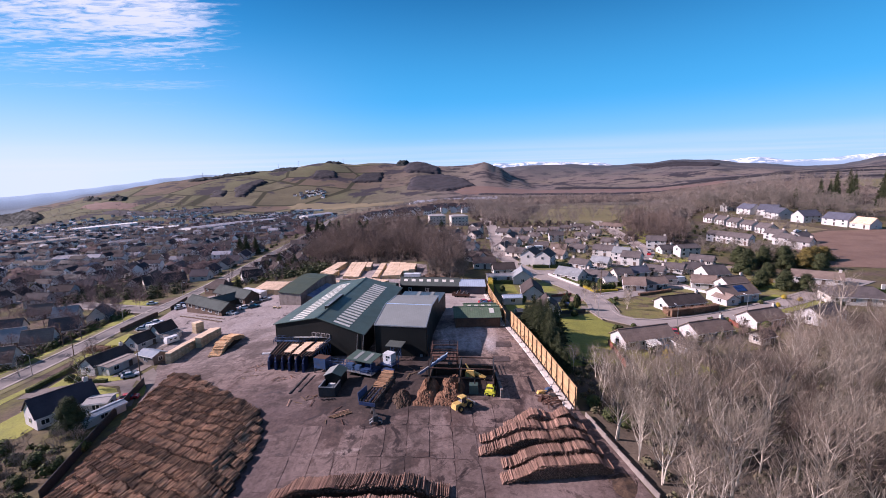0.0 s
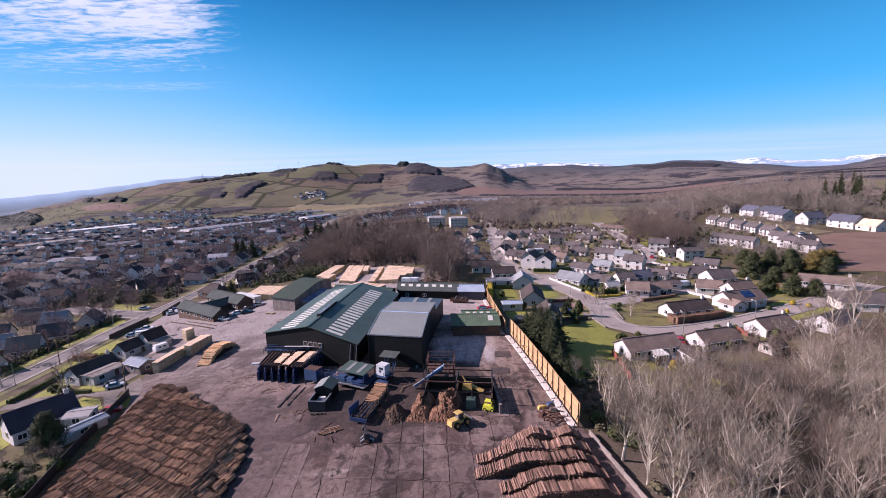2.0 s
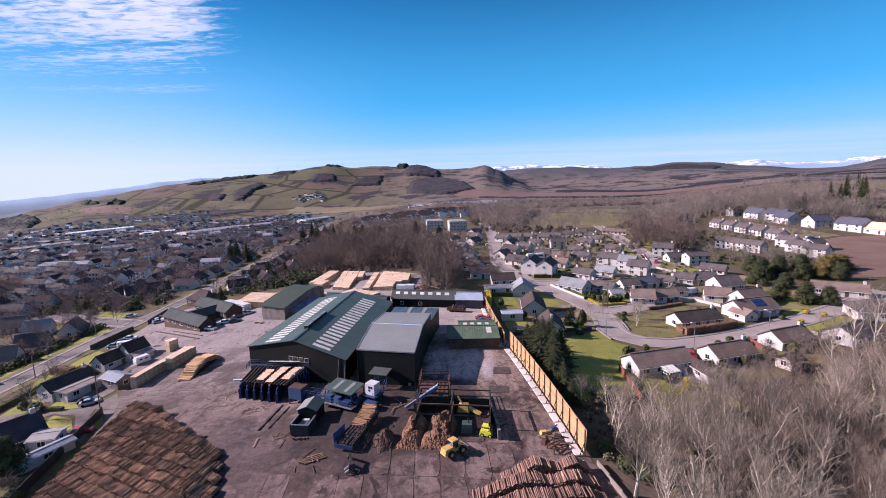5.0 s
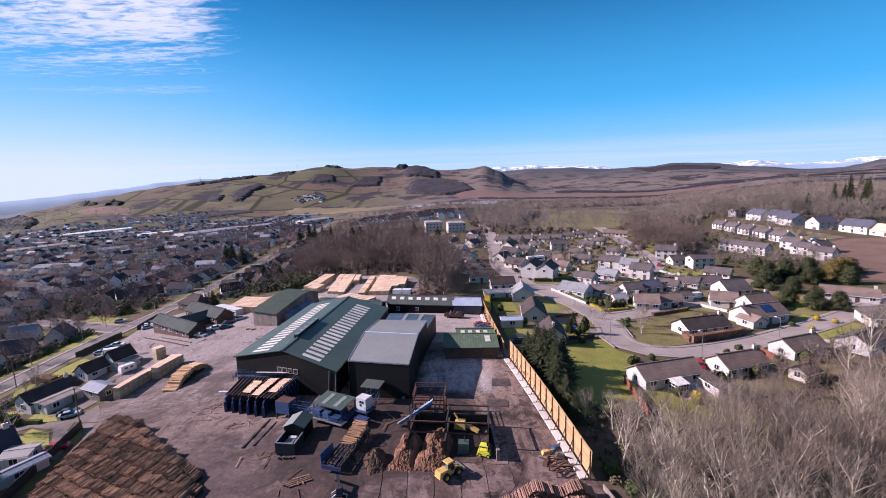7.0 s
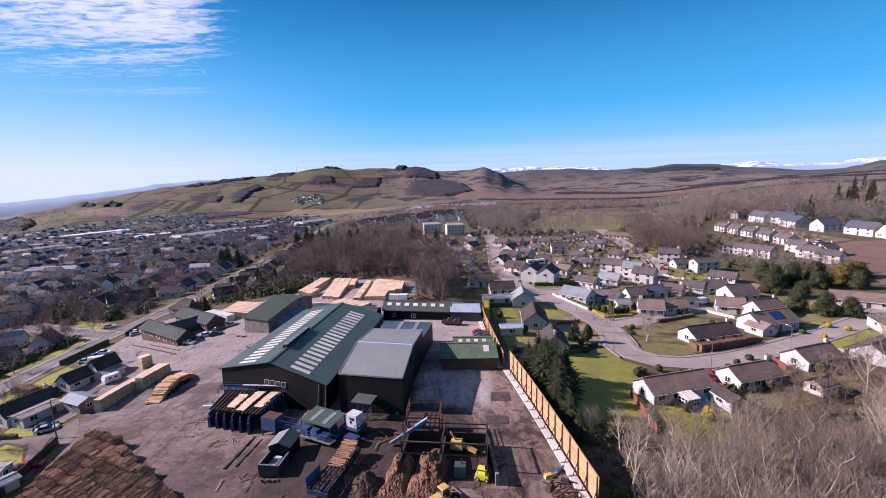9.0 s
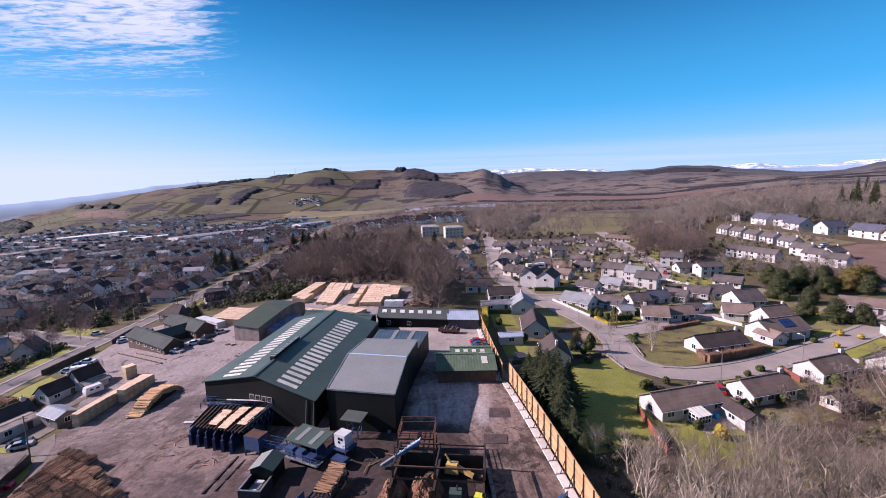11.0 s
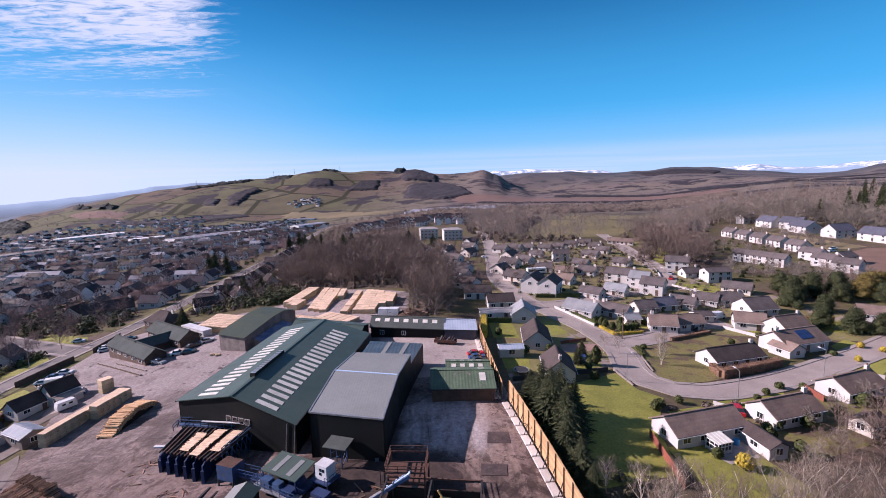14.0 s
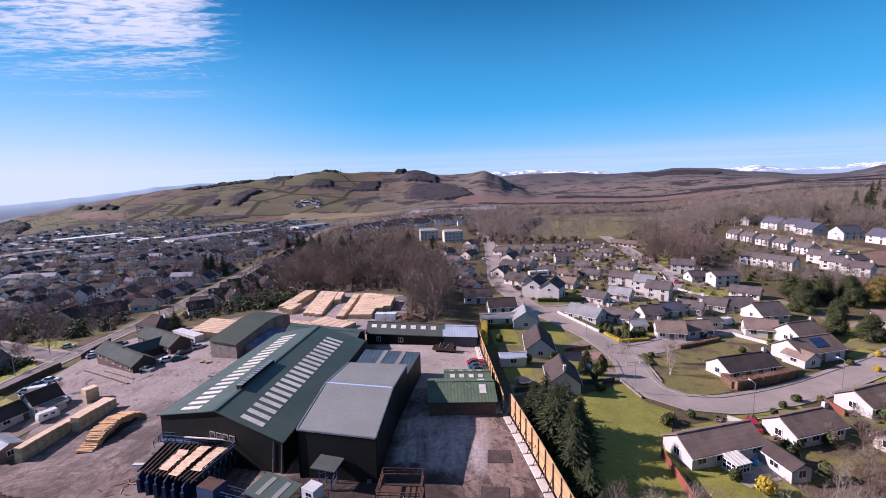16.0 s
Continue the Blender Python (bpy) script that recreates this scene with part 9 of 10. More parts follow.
def blob(seed, n=420, size=0.17, lump=0.28, flat=1.0, heart=0.78, fray=0.10):
    """Leaves on an uneven round crown of radius one, over a dark heart."""
    rd2 = random.Random(seed)
    leaf = Shape()
    for k in range(n):
        d = rand_dir(rd2)
        if d.z < -0.6:
            d.z = -d.z
        r = 1 + lump * noise.noise(d * 2.2 + Vector((seed, 0, 0))) - abs(rd2.gauss(0, fray)) + (0.5 * fray if fray > 0.12 else 0.0)
        p = Vector((d.x * r, d.y * r, d.z * r * flat))
        a = rand_dir(rd2)
        t = (d.cross(a)).normalized()
        u = (t.cross(d + rand_dir(rd2) * 0.7)).normalized()
        w = size * rd2.uniform(0.6, 1.3)
        leaf.poly([p - t * w, p + u * w * 0.8, p + t * w, p - u * w * 0.8])
    rows, cols = 6, 9
    i = len(leaf.v)
    for a in range(rows + 1):
        for b in range(cols):
            th, ph = math.pi * a / rows, 2 * math.pi * b / cols
            d = Vector((math.sin(th) * math.cos(ph), math.sin(th) * math.sin(ph), math.cos(th)))
            r = heart + lump * noise.noise(d * 2.2 + Vector((seed, 0, 0)))
            leaf.v.append((d.x * r, d.y * r, d.z * r * flat))
    for a in range(rows):
        for b in range(cols):
            c = (b + 1) % cols
            leaf.f.append((i + a * cols + b, i + (a + 1) * cols + b, i + (a + 1) * cols + c, i + a * cols + c))
            leaf.s.append(0)
    return leaf


# spruces behind the fence
SPRUCE = []
for k in range(3):
    a, b = conifer(400 + k, 10.0, 30, 17, 0.40, 0.36)
    SPRUCE.append((a.mesh("trunk", M_POST), b.mesh("crown", M_SPRUCE)))
for x, y, k in ((20.8, 111.5, 0.62), (22.0, 107.5, 0.85), (24.6, 105.5, 1.0), (22.2, 102.0, 0.98), (23.6, 98.0, 0.82), (22.6, 93.8, 0.72), (23.4, 89.8, 0.6), (26.0, 102.0, 0.8), (24.0, 86.5, 0.45)):
    plant(SPRUCE[rd.randrange(3)], x, y, k * 1.1, "dark green spruce behind the timber fence", "spruces by the fence", rd, "spruce_tree")
for x, y, k in ((1.5, 247, 0.75), (-1.0, 336, 0.9), (150, 340, 1.1), (-95, 238, 0.9), (-90, 244, 1.0), (-84, 250, 0.8), (-92, 196, 0.8), (-104, 384, 1.3),
                (-98, 392, 1.5), (-92, 380, 1.2), (-66, 356, 1.5), (-61, 362, 1.3), (-46, 352, 1.2), (35.6, 131.5, 0.4), (38.2, 137.0, 0.42), (-20, 372, 1.0)):
    plant(SPRUCE[rd.randrange(3)], x, y, k, "dark conifer standing above its neighbours", "", rd, "conifer_tree")

# broad evergreens, garden shrubs and topiary
BLOBS = {}


def shrub(x, y, r, high, material, label, name="shrub", lift=0.0, rd=rd):
    key = (material.name, rd.randrange(3))
    if key not in BLOBS:
        BLOBS[key] = (blob(500 + len(BLOBS), 1000, 0.080, 0.50, 1.0, 0.55, 0.34) if material in (M_EVERG, M_OCHRE) else blob(500 + len(BLOBS), 420, 0.15)).mesh("leaves", material)
    t = thing(name, label, "tree" if name.endswith("tree") else "shrub", at=(x, y, ground(x, y)), turn=rd.uniform(0, 360))
    if name.endswith("tree"):
        for k in range(14):
            zf = 0.12 + 0.74 * k / 13
            a, q = k * 2.4 + rd.uniform(-0.5, 0.5), (1.0 - zf) ** 0.7 * rd.uniform(0.45, 0.72)
            rr = r * (0.50 - 0.24 * zf) * rd.uniform(0.85, 1.2)
            piece("crown", BLOBS[key], t, Matrix.Translation((r * q * math.cos(a), r * q * math.sin(a), high * zf + lift))
                  @ pose(0, 0, 0, 0, 0, rd.uniform(0, 360)) @ Matrix.Diagonal((rr, rr, high * rd.uniform(0.16, 0.24), 1)))
    else:
        piece("leaves", BLOBS[key], t, Matrix.Translation((0, 0, high * 0.5 + lift)) @ Matrix.Diagonal((r, r * rd.uniform(0.85, 1.15), high * 0.55, 1)))
    s = Shape()
    s.tube((0, 0, -0.3), (0, 0, high * 0.5 + lift), max(0.05, r * 0.06), n=5)
    part("trunk" if name.endswith("tree") else "stem", s, M_POST, t)


shrub(-74.0, 82.0, 3.6, 7.5, M_EVERG, "dark broad evergreen beside the cottage", "evergreen_tree")
EV = "dark rounded evergreen tree above the gardens"
for x, y, r, h in ((119, 176, 5.0, 9), (126, 184, 5.5, 10), (134, 186, 5.5, 10), (141, 184, 5.5, 10), (128, 193, 5, 9), (112, 155.5, 4.2, 8), (117, 151, 4.8, 8.5), (122, 148, 4.0, 7),
                   (137, 178, 4.5, 8), (124, 169, 4.0, 7), (146, 190, 5, 9), (150, 176, 4.5, 8)):
    shrub(x, y, r * 0.85, h * 0.8, M_EVERG, EV, "evergreen_tree")
for x, y, r, h in ((152, 186, 4, 6.5), (158, 190, 4, 6.5), (164, 192, 4, 6), (147, 181, 3, 5)):
    shrub(x, y, r * 1.25, h, M_OCHRE, "ochre conifer at the building plot's edge", "golden_tree")
shrub(48.0, 92.4, 1.2, 2.3, M_GOLD, "round bright yellow shrub on a patio")
for x, y, r, h in ((101.9, 142.3, 0.7, 1.2), (108.6, 139.9, 0.8, 1.5), (86.5, 121.0, 0.9, 1.7), (111, 136.5, 0.8, 1.4), (100.5, 131.6, 0.8, 1.4), (-102, 132.5, 1.1, 1.6), (79.5, 167.5, 0.9, 2)):
    shrub(x, y, r, h, M_GOLD, "bright yellow garden shrub")
for x, y, r, h in ((52.4, 160.4, 1.0, 2.6), (53.5, 157.6, 1.0, 2.6), (55.2, 156.0, 1.1, 3.0), (57.4, 157.0, 1.0, 2.6), (59.2, 157.4, 0.9, 2.5), (50.6, 164.0, 0.9, 2.2), (56.8, 160.6, 1.0, 3.4), (52.0, 162.5, 0.9, 2.6),
                   (60.8, 158.6, 1.0, 2.4), (48.8, 112.2, 0.8, 1.5), (43.0, 109.4, 0.9, 1.8), (44.4, 110.8, 1.2, 1.4), (68.0, 116.0, 0.7, 1.3), (72.5, 118.5, 0.9, 1.4), (64.5, 113.5, 0.7, 1.2),
                   (39.6, 131.0, 1.2, 4.4), (37.0, 128.0, 0.9, 2.6), (25.6, 73.8, 1.3, 2.0), (27.4, 69.5, 1.7, 2.4), (29.0, 67.6, 1.4, 2.2), (58.3, 102.3, 0.9, 1.6), (56.5, 99.0, 0.9, 2.6), (31.0, 140.0, 0.8, 1.8),
                   (41.5, 100.5, 1.0, 1.9), (45.6, 95.0, 0.8, 1.6), (58.5, 95.4, 1.0, 2.4), (60.6, 103.0, 0.9, 1.8), (66.0, 103.5, 1.2, 2.2), (74.5, 107.0, 1.1, 2.0), (82.0, 110.5, 1.2, 2.4), (36.4, 122.6, 1.0, 1.8), (27.5, 120.0, 1.0, 1.7), (24.8, 137.5, 0.9, 2.2), (90.5, 150.0, 0.9, 1.6), (56.0, 143.0, 0.8, 1.2), (80.0, 145.5, 1.0, 1.6), (-99, 112, 1.3, 1.8), (-95, 110.5, 1.4, 1.9), (-92.5, 109, 1.1, 1.5), (-66.5, 75.0, 1.3, 2.0), (-72, 72, 1.6, 2.4), (-78, 70, 1.4, 1.9), (-82, 76, 1.6, 2.3), (-70, 66, 1.5, 2.0),
                   (-86, 68, 2.0, 2.6), (-76, 62, 1.8, 2.4), (-66.5, 70, 1.2, 1.8), (20.0, 152.0, 1.0, 2.2), (98.5, 136.0, 0.9, 1.2), (76.8, 118.0, 0.8, 1.4)):
    shrub(x, y, r, h, M_HEDGE, "rounded dark green garden shrub")


def hedge(a, b, wide, high, material, label):
    """A clipped hedge from a to b: leaves over a solid heart."""
    rd2 = random.Random(int(a[0] * 7 + a[1]))
    a, b = Vector(a), Vector(b)
    d = b - a
    ln = d.length
    ux = Vector((d.x / ln, d.y / ln, 0))
    uy = Vector((-ux.y, ux.x, 0))
    s = Shape()
    n = max(2, int(ln / 4))
    base = Vector((a.x, a.y, 0))
    z0 = ground(a.x, a.y)
    for k in range(n):
        p, q = a + d * (k / n), a + d * ((k + 1) / n)
        zp, zq = ground(p.x, p.y) - z0, ground(q.x, q.y) - z0
        pp, qq = Vector((p.x, p.y, zp)) - base, Vector((q.x, q.y, zq)) - base
        w = uy * wide * 0.42
        t = Vector((0, 0, high * 0.9))
        lo = Vector((0, 0, -0.3))
        s.solid([pp - w + lo, qq - w + lo, qq + w + lo, pp + w + lo], [pp - w * 0.9 + t, qq - w * 0.9 + t, qq + w * 0.9 + t, pp + w * 0.9 + t])
    for k in range(int(ln * (wide + 2 * high) * 26)):
        u = rd2.random() * ln
        p = a + d * (u / ln)
        z = ground(p.x, p.y) - z0
        if rd2.random() < wide / (wide + 2 * high):
            q = Vector((p.x, p.y, z + high * rd2.uniform(0.88, 1.05))) - base + uy * rd2.uniform(-0.5, 0.5) * wide
        else:
            q = Vector((p.x, p.y, z + rd2.uniform(0, high))) - base + uy * wide * 0.5 * rd2.choice((-1, 1)) * rd2.uniform(0.85, 1.1)
        t, w = rand_dir(rd2) * 0.10, rand_dir(rd2) * 0.085
        s.poly([q - t, q + w, q + t, q - w])
    solo("hedge", s, material, label, "hedge", m=Matrix.Translation((a.x, a.y, z0)))


hedge((54.4, 143.5), (53.4, 137.0), 0.9, 0.8, M_HEDGE, "low clipped hedge round the island garden")
hedge((64.4, 124.4), (76.0, 128.4), 1.7, 2.1, M_BROWNHEDGE, "thick brown beech hedge along the road")
hedge((76.0, 128.4), (81.5, 130.6), 1.7, 2.0, M_BROWNHEDGE, "thick brown beech hedge along the road")
hedge((65.0, 129.0), (64.4, 124.4), 1.4, 1.8, M_BROWNHEDGE, "brown beech hedge beside the bungalow")
hedge((66.0, 149.0), (80.0, 155.0), 1.0, 1.0, M_BROWNHEDGE, "low brown hedge behind the island garden")
hedge((50.8, 160.2), (52.6, 153.6), 1.0, 0.9, M_GOLD, "low bright yellow hedge at the corner")
hedge((52.6, 153.6), (61.2, 155.4), 1.0, 0.9, M_GOLD, "low bright yellow hedge at the corner")
hedge((44.4, 179.0), (50.6, 162.5), 1.0, 1.2, M_HEDGE, "green hedge behind a white garden wall")
hedge((39.0, 194.2), (55.5, 194.6), 1.3, 1.4, M_HEDGE, "dark clipped hedge before white houses")
hedge((17.2, 165.0), (16.0, 150.0), 1.6, 2.2, M_GOLD, "tall golden hedge beside the blue-roofed shed")
hedge((18.2, 163.6), (25.5, 163.8), 0.6, 1.6, M_HEDGE, "dark garden hedge behind a lawn")
hedge((-110.5, 133.5), (-102.8, 131.0), 2.4, 2.0, M_BROWNHEDGE, "broad brown beech hedge beside a lawn")
hedge((-105.5, 106.5), (-104.8, 131.0), 1.0, 1.2, M_HEDGE, "garden hedge along the near side of the road")
hedge((-96.0, 110.0), (-87.0, 108.8), 1.0, 1.0, M_HEDGE, "low clipped hedge before the cottage")
hedge((-98.0, 131.8), (-94.5, 120.5), 1.4, 2.0, M_BROWNHEDGE, "brown hedge between cottage gardens")
hedge((-98.0, 82.0), (-85.0, 80.0), 1.2, 1.4, M_HEDGE, "garden hedge beside the lawn")
hedge((97.0, 121.5), (121.0, 131.5), 1.2, 1.3, M_HEDGE, "garden hedge along the road")
hedge((124.0, 145.0), (146.0, 140.0), 1.6, 1.8, M_HEDGE, "long clipped hedge round the cream bungalow")
hedge((62.0, 169.5), (67.5, 160.5), 1.6, 1.5, M_HEDGE, "square clipped green hedge between drives")


def woods(name, label, poly, gap, seed, material, size, limit, kinds):
    rd2 = random.Random(seed)
    b = Bulk()
    for x, y in scatter(poly, gap, rd2, limit * 12, limit):
        k = size * rd2.uniform(0.65, 1.35)
        vv, ff = kinds[rd2.randrange(len(kinds))]
        b.add(vv, ff, pose(x, y, ground(x, y), 0, 0, rd2.uniform(0, 360)) @ Matrix.Diagonal((k, k, k * rd2.uniform(0.85, 1.15), 1)))
    tagged(new(name, b.mesh(name, material)), label, "woodland", kind="stuff")


M_GREYWOOD = mat("grey_slope_branches", (0.24, 0.205, 0.172), (0.18, 0.153, 0.128), 0.95, s1=0.02, s2=0.6, grain=0.3, island=0.25, world_space=True)
M_FARTWIG = mat("far_bare_branches", (0.245, 0.202, 0.172), (0.18, 0.148, 0.126), 0.95, s1=0.02, s2=0.6, grain=0.3, island=0.2, world_space=True)
M_HILLWOOD = mat("dark_hillside_trees", (0.034, 0.029, 0.034), (0.026, 0.023, 0.027), 0.95, s1=0.01, s2=0.4, grain=0.3, island=0.3, world_space=True)
M_TOWNTWIG = mat("purple_brown_twigs", (0.20, 0.142, 0.135), (0.145, 0.104, 0.10), 0.95, s1=0.02, s2=0.6, grain=0.3, island=0.25, world_space=True)
M_MIDTWIG = mat("brown_wood_branches", (0.215, 0.160, 0.132), (0.150, 0.112, 0.094), 0.95, s1=0.03, s2=0.6, grain=0.3, island=0.25, world_space=True)
M_FARTWIG2 = mat("grey_scrub_branches", (0.19, 0.16, 0.135), (0.14, 0.115, 0.10), 0.95, s1=0.03, s2=0.6, grain=0.3, island=0.25, world_space=True)
M_FARPINE = mat("far_conifers", (0.016, 0.021, 0.022), (0.022, 0.027, 0.026), 0.95, s1=0.02, s2=0.6, grain=0.3, island=0.2, world_space=True)
PINE = [tris(*conifer(450 + k, 10.0, 8, 6, 0.24, 1.0)) for k in range(2)]
BUSH = [tris(blob(470 + k, 84, 0.27, 0.4, 1.0, 0.48, 0.26)) for k in range(2)]
TOWN = [tris(*bare_tree(220 + k, high=9.0, levels=2, limbs=12, kids=(6, 4), twigs=10, stem=0.15, twig_w=0.028, first=0.15, up=0.2)) for k in range(3)]
MID = [tris(*bare_tree(200 + k, high=8.6, levels=2, limbs=14, kids=(9, 4), twigs=13, stem=0.16, twig_w=0.024, first=0.15, up=0.15)) for k in range(4)]
woods("bare_wood", "dense brown leafless wood behind the yard", MIDWOOD, 5.0, 20, M_MIDTWIG, 1.15, 300, MID)
woods("bare_scrub", "low bare trees between shed and gardens", [(-8, 214), (-5, 176), (3, 166), (9, 168), (10, 196), (5, 225)], 4.0, 21, M_FARTWIG2, 0.6, 60, MID)
woods("bare_wood", "brown leafless wood between estate and terrace", [(104, 255), (116, 250), (122, 236), (134, 246), (146, 266), (158, 300), (160, 335), (140, 335), (128, 300), (118, 290)], 6.0, 22, M_MIDTWIG, 1.05, 100, MID)
woods("far_wood", "bare brown wood beyond the estate", [(35, 345), (62, 338), (100, 330), (104, 350), (60, 372), (75, 440), (110, 540), (60, 640), (30, 560), (28, 430)], 7.5, 1, M_FARTWIG, 1.1, 240, LIGHT)
woods("far_wood", "bare brown wood beyond the estate", [(128, 345), (180, 335), (225, 400), (300, 480), (300, 540), (215, 470), (150, 380)], 7.0, 2, M_FARTWIG, 1.15, 260, LIGHT)
woods("town_trees", "bare trees among the town gardens", [(-125, 215), (-330, 200), (-520, 330), (-820, 640), (-760, 1000), (-420, 1050), (-180, 760), (-140, 480)], 9.5, 5, M_TOWNTWIG, 0.8, 1250, SPARE)
woods("town_trees", "clump of bare trees beside the side road", [(-160, 208), (-128, 200), (-123, 212), (-150, 220), (-200, 214), (-260, 215), (-300, 240), (-330, 200), (-240, 170), (-200, 190)], 8.0, 6, M_TOWNTWIG, 0.75, 60, TOWN)
woods("town_trees", "bare trees behind the roadside houses", [(-180, 215), (-130, 196), (-140, 210), (-122, 226), (-150, 236), (-210, 250)], 8.0, 16, M_TOWNTWIG, 0.7, 26, TOWN)
woods("town_shrubs", "dark shrubs among the town gardens", [(-120, 200), (-330, 190), (-520, 330), (-700, 560), (-520, 760), (-180, 700), (-140, 480)], 9.0, 7, M_HEDGE, 1.5, 700, BUSH)
woods("estate_shrubs", "small shrubs among the estate gardens", [(34, 195), (60, 205), (98, 215), (104, 250), (110, 310), (44, 330), (34, 240)], 4.6, 8, M_HEDGE, 0.95, 260, BUSH)
woods("garden_scrub", "tangled scrub below the trees", [(27, 44), (29, 66), (32, 82), (38, 84), (62, 86), (80, 99), (120, 115), (112, 62), (78, 32)], 2.6, 9, M_SCRUB, 0.95, 420, BUSH)

# far woods and fields of the hills
HILLS = (
    ("dark leafless wood on the front of the knoll", [(-125, 1575), (15, 1490), (120, 1588), (100, 1723), (50, 1844), (-6, 1905), (-125, 1790)], 11, M_HILLWOOD),
    ("dark wood on the top of the hill", [(-171, 2000), (-143, 1895), (-6, 1905), (-6, 2060), (-60, 2150), (-150, 2150)], 15, M_HILLWOOD),
    ("dark strip of wood across the hill fields", [(-352, 1765), (-232, 1770), (-240, 1955), (-337, 1940)], 11, M_HILLWOOD),
    ("dark clump of wood among hill fields", [(-518, 1806), (-413, 1814), (-440, 1920), (-525, 1925)], 11, M_HILLWOOD),
    ("dark gully wood climbing the hill", [(-705, 1550), (-665, 1540), (-690, 1714), (-680, 1794), (-726, 1845), (-752, 1751), (-765, 1676)], 12, M_HILLWOOD),
    ("dark round copse on the hillside", [(-792, 1550), (-740, 1546), (-770, 1650), (-830, 1660)], 11, M_HILLWOOD),
    ("dark conifer belt below the skyline", [(-1037, 1861), (-996, 1849), (-910, 1938), (-815, 1970), (-800, 2040), (-868, 2050), (-1040, 1930)], 14, M_FARPINE),
    ("dark clump of conifers on the skyline", [(-753, 2010), (-636, 1975), (-640, 2070), (-740, 2090)], 14, M_FARPINE),
    ("dark clump of conifers on the skyline", [(-530, 2090), (-462, 2100), (-462, 2200), (-530, 2200)], 13, M_FARPINE),
    ("dark clump of conifers on the skyline", [(-215, 2130), (-165, 2110), (-150, 2230), (-215, 2240)], 22, M_FARPINE),
    ("dark clump of trees on the hill's shoulder", [(-1308, 1650), (-1204, 1600), (-1225, 1650), (-1320, 1690)], 22, M_FARPINE),
    ("dark clump of trees on the hill's shoulder", [(-1149, 1560), (-1080, 1550), (-1110, 1620), (-1170, 1620)], 24, M_FARPINE),
    ("dark wood at the edge of the town", [(-1400, 1380), (-1110, 1220), (-1200, 1370), (-1330, 1500), (-1480, 1620), (-1600, 1600)], 18, M_FARPINE),
    ("dark trees above the town", [(-1010, 1330), (-850, 1250), (-640, 1330), (-560, 1400), (-620, 1430), (-860, 1340), (-1000, 1390)], 7, M_HILLWOOD),
    ("dark wood on the valley floor", [(100, 1350), (420, 1200), (640, 1160), (650, 1190), (430, 1240), (110, 1390)], 7, M_HILLWOOD),
    ("dark wood across the valley", [(420, 1700), (760, 1560), (1100, 1420), (1110, 1470), (780, 1640), (440, 1780)], 9, M_HILLWOOD),
    ("dark wooded ridge above the moor", [(1090, 2450), (1330, 2230), (1420, 2330), (1240, 2620), (1100, 2700)], 9, M_HILLWOOD),
    ("dark heather strip on the eastern moor", [(700, 1350), (1000, 1130), (1500, 1250), (1480, 1300), (1010, 1200), (720, 1410)], 5, M_HILLWOOD),
    ("dark heather strip on the eastern moor", [(900, 1650), (1300, 1450), (1700, 1500), (1680, 1570), (1320, 1540), (920, 1740)], 6, M_HILLWOOD),
    ("dark hedgerow trees on the eastern moor", [(620, 980), (760, 860), (900, 900), (890, 930), (770, 900), (640, 1010)], 6, M_HILLWOOD),
)
for k, (lb, pts, hi_, m_) in enumerate(HILLS):
    canopy("hill_wood", lb, pts, hi_ * (0.75 if m_ is M_FARPINE else 0.7), m_, 300 + k, 6.0, 0.35 if m_ is M_FARPINE else 0.72)
M_TANFIELD = mat("winter_pasture", (0.19, 0.15, 0.085), (0.155, 0.125, 0.07), 0.95, s1=0.01, s2=0.3, grain=0.2, world_space=True)
M_REDFIELD = mat("bracken_field", (0.17, 0.105, 0.085), (0.14, 0.088, 0.072), 0.95, s1=0.01, s2=0.3, grain=0.2, world_space=True)
for k, (lb, pts, m_) in enumerate((("brown bracken field above the town", [(-1091, 1405), (-931, 1375), (-1000, 1500), (-1091, 1540), (-1200, 1560), (-1180, 1450)], M_REDFIELD),
                                   ("flat reddish moor on the valley floor", [(36, 1390), (394, 1232), (700, 1120), (860, 1330), (600, 1560), (43, 1600)], M_REDFIELD),
                                   ("pale winter pasture below the hill", [(-480, 1360), (-330, 1260), (-120, 1200), (-100, 1330), (-330, 1420), (-470, 1450)], M_TANFIELD))):
    canopy("far_field", lb, pts, 3.0, m_, 340 + k, 14.0, 0.8, "field")
M_TOWNMASS = mat("purple_garden_crowns", (0.100, 0.072, 0.070), (0.066, 0.048, 0.050), 0.98, s1=0.03, s2=0.5, grain=0.45, bump=0.6, spec=0.05, world_space=True)
M_WOODMASS = mat("brown_wood_crowns", (0.150, 0.118, 0.098), (0.110, 0.086, 0.072), 0.98, s1=0.03, s2=0.5, grain=0.45, bump=0.6, spec=0.05, world_space=True)
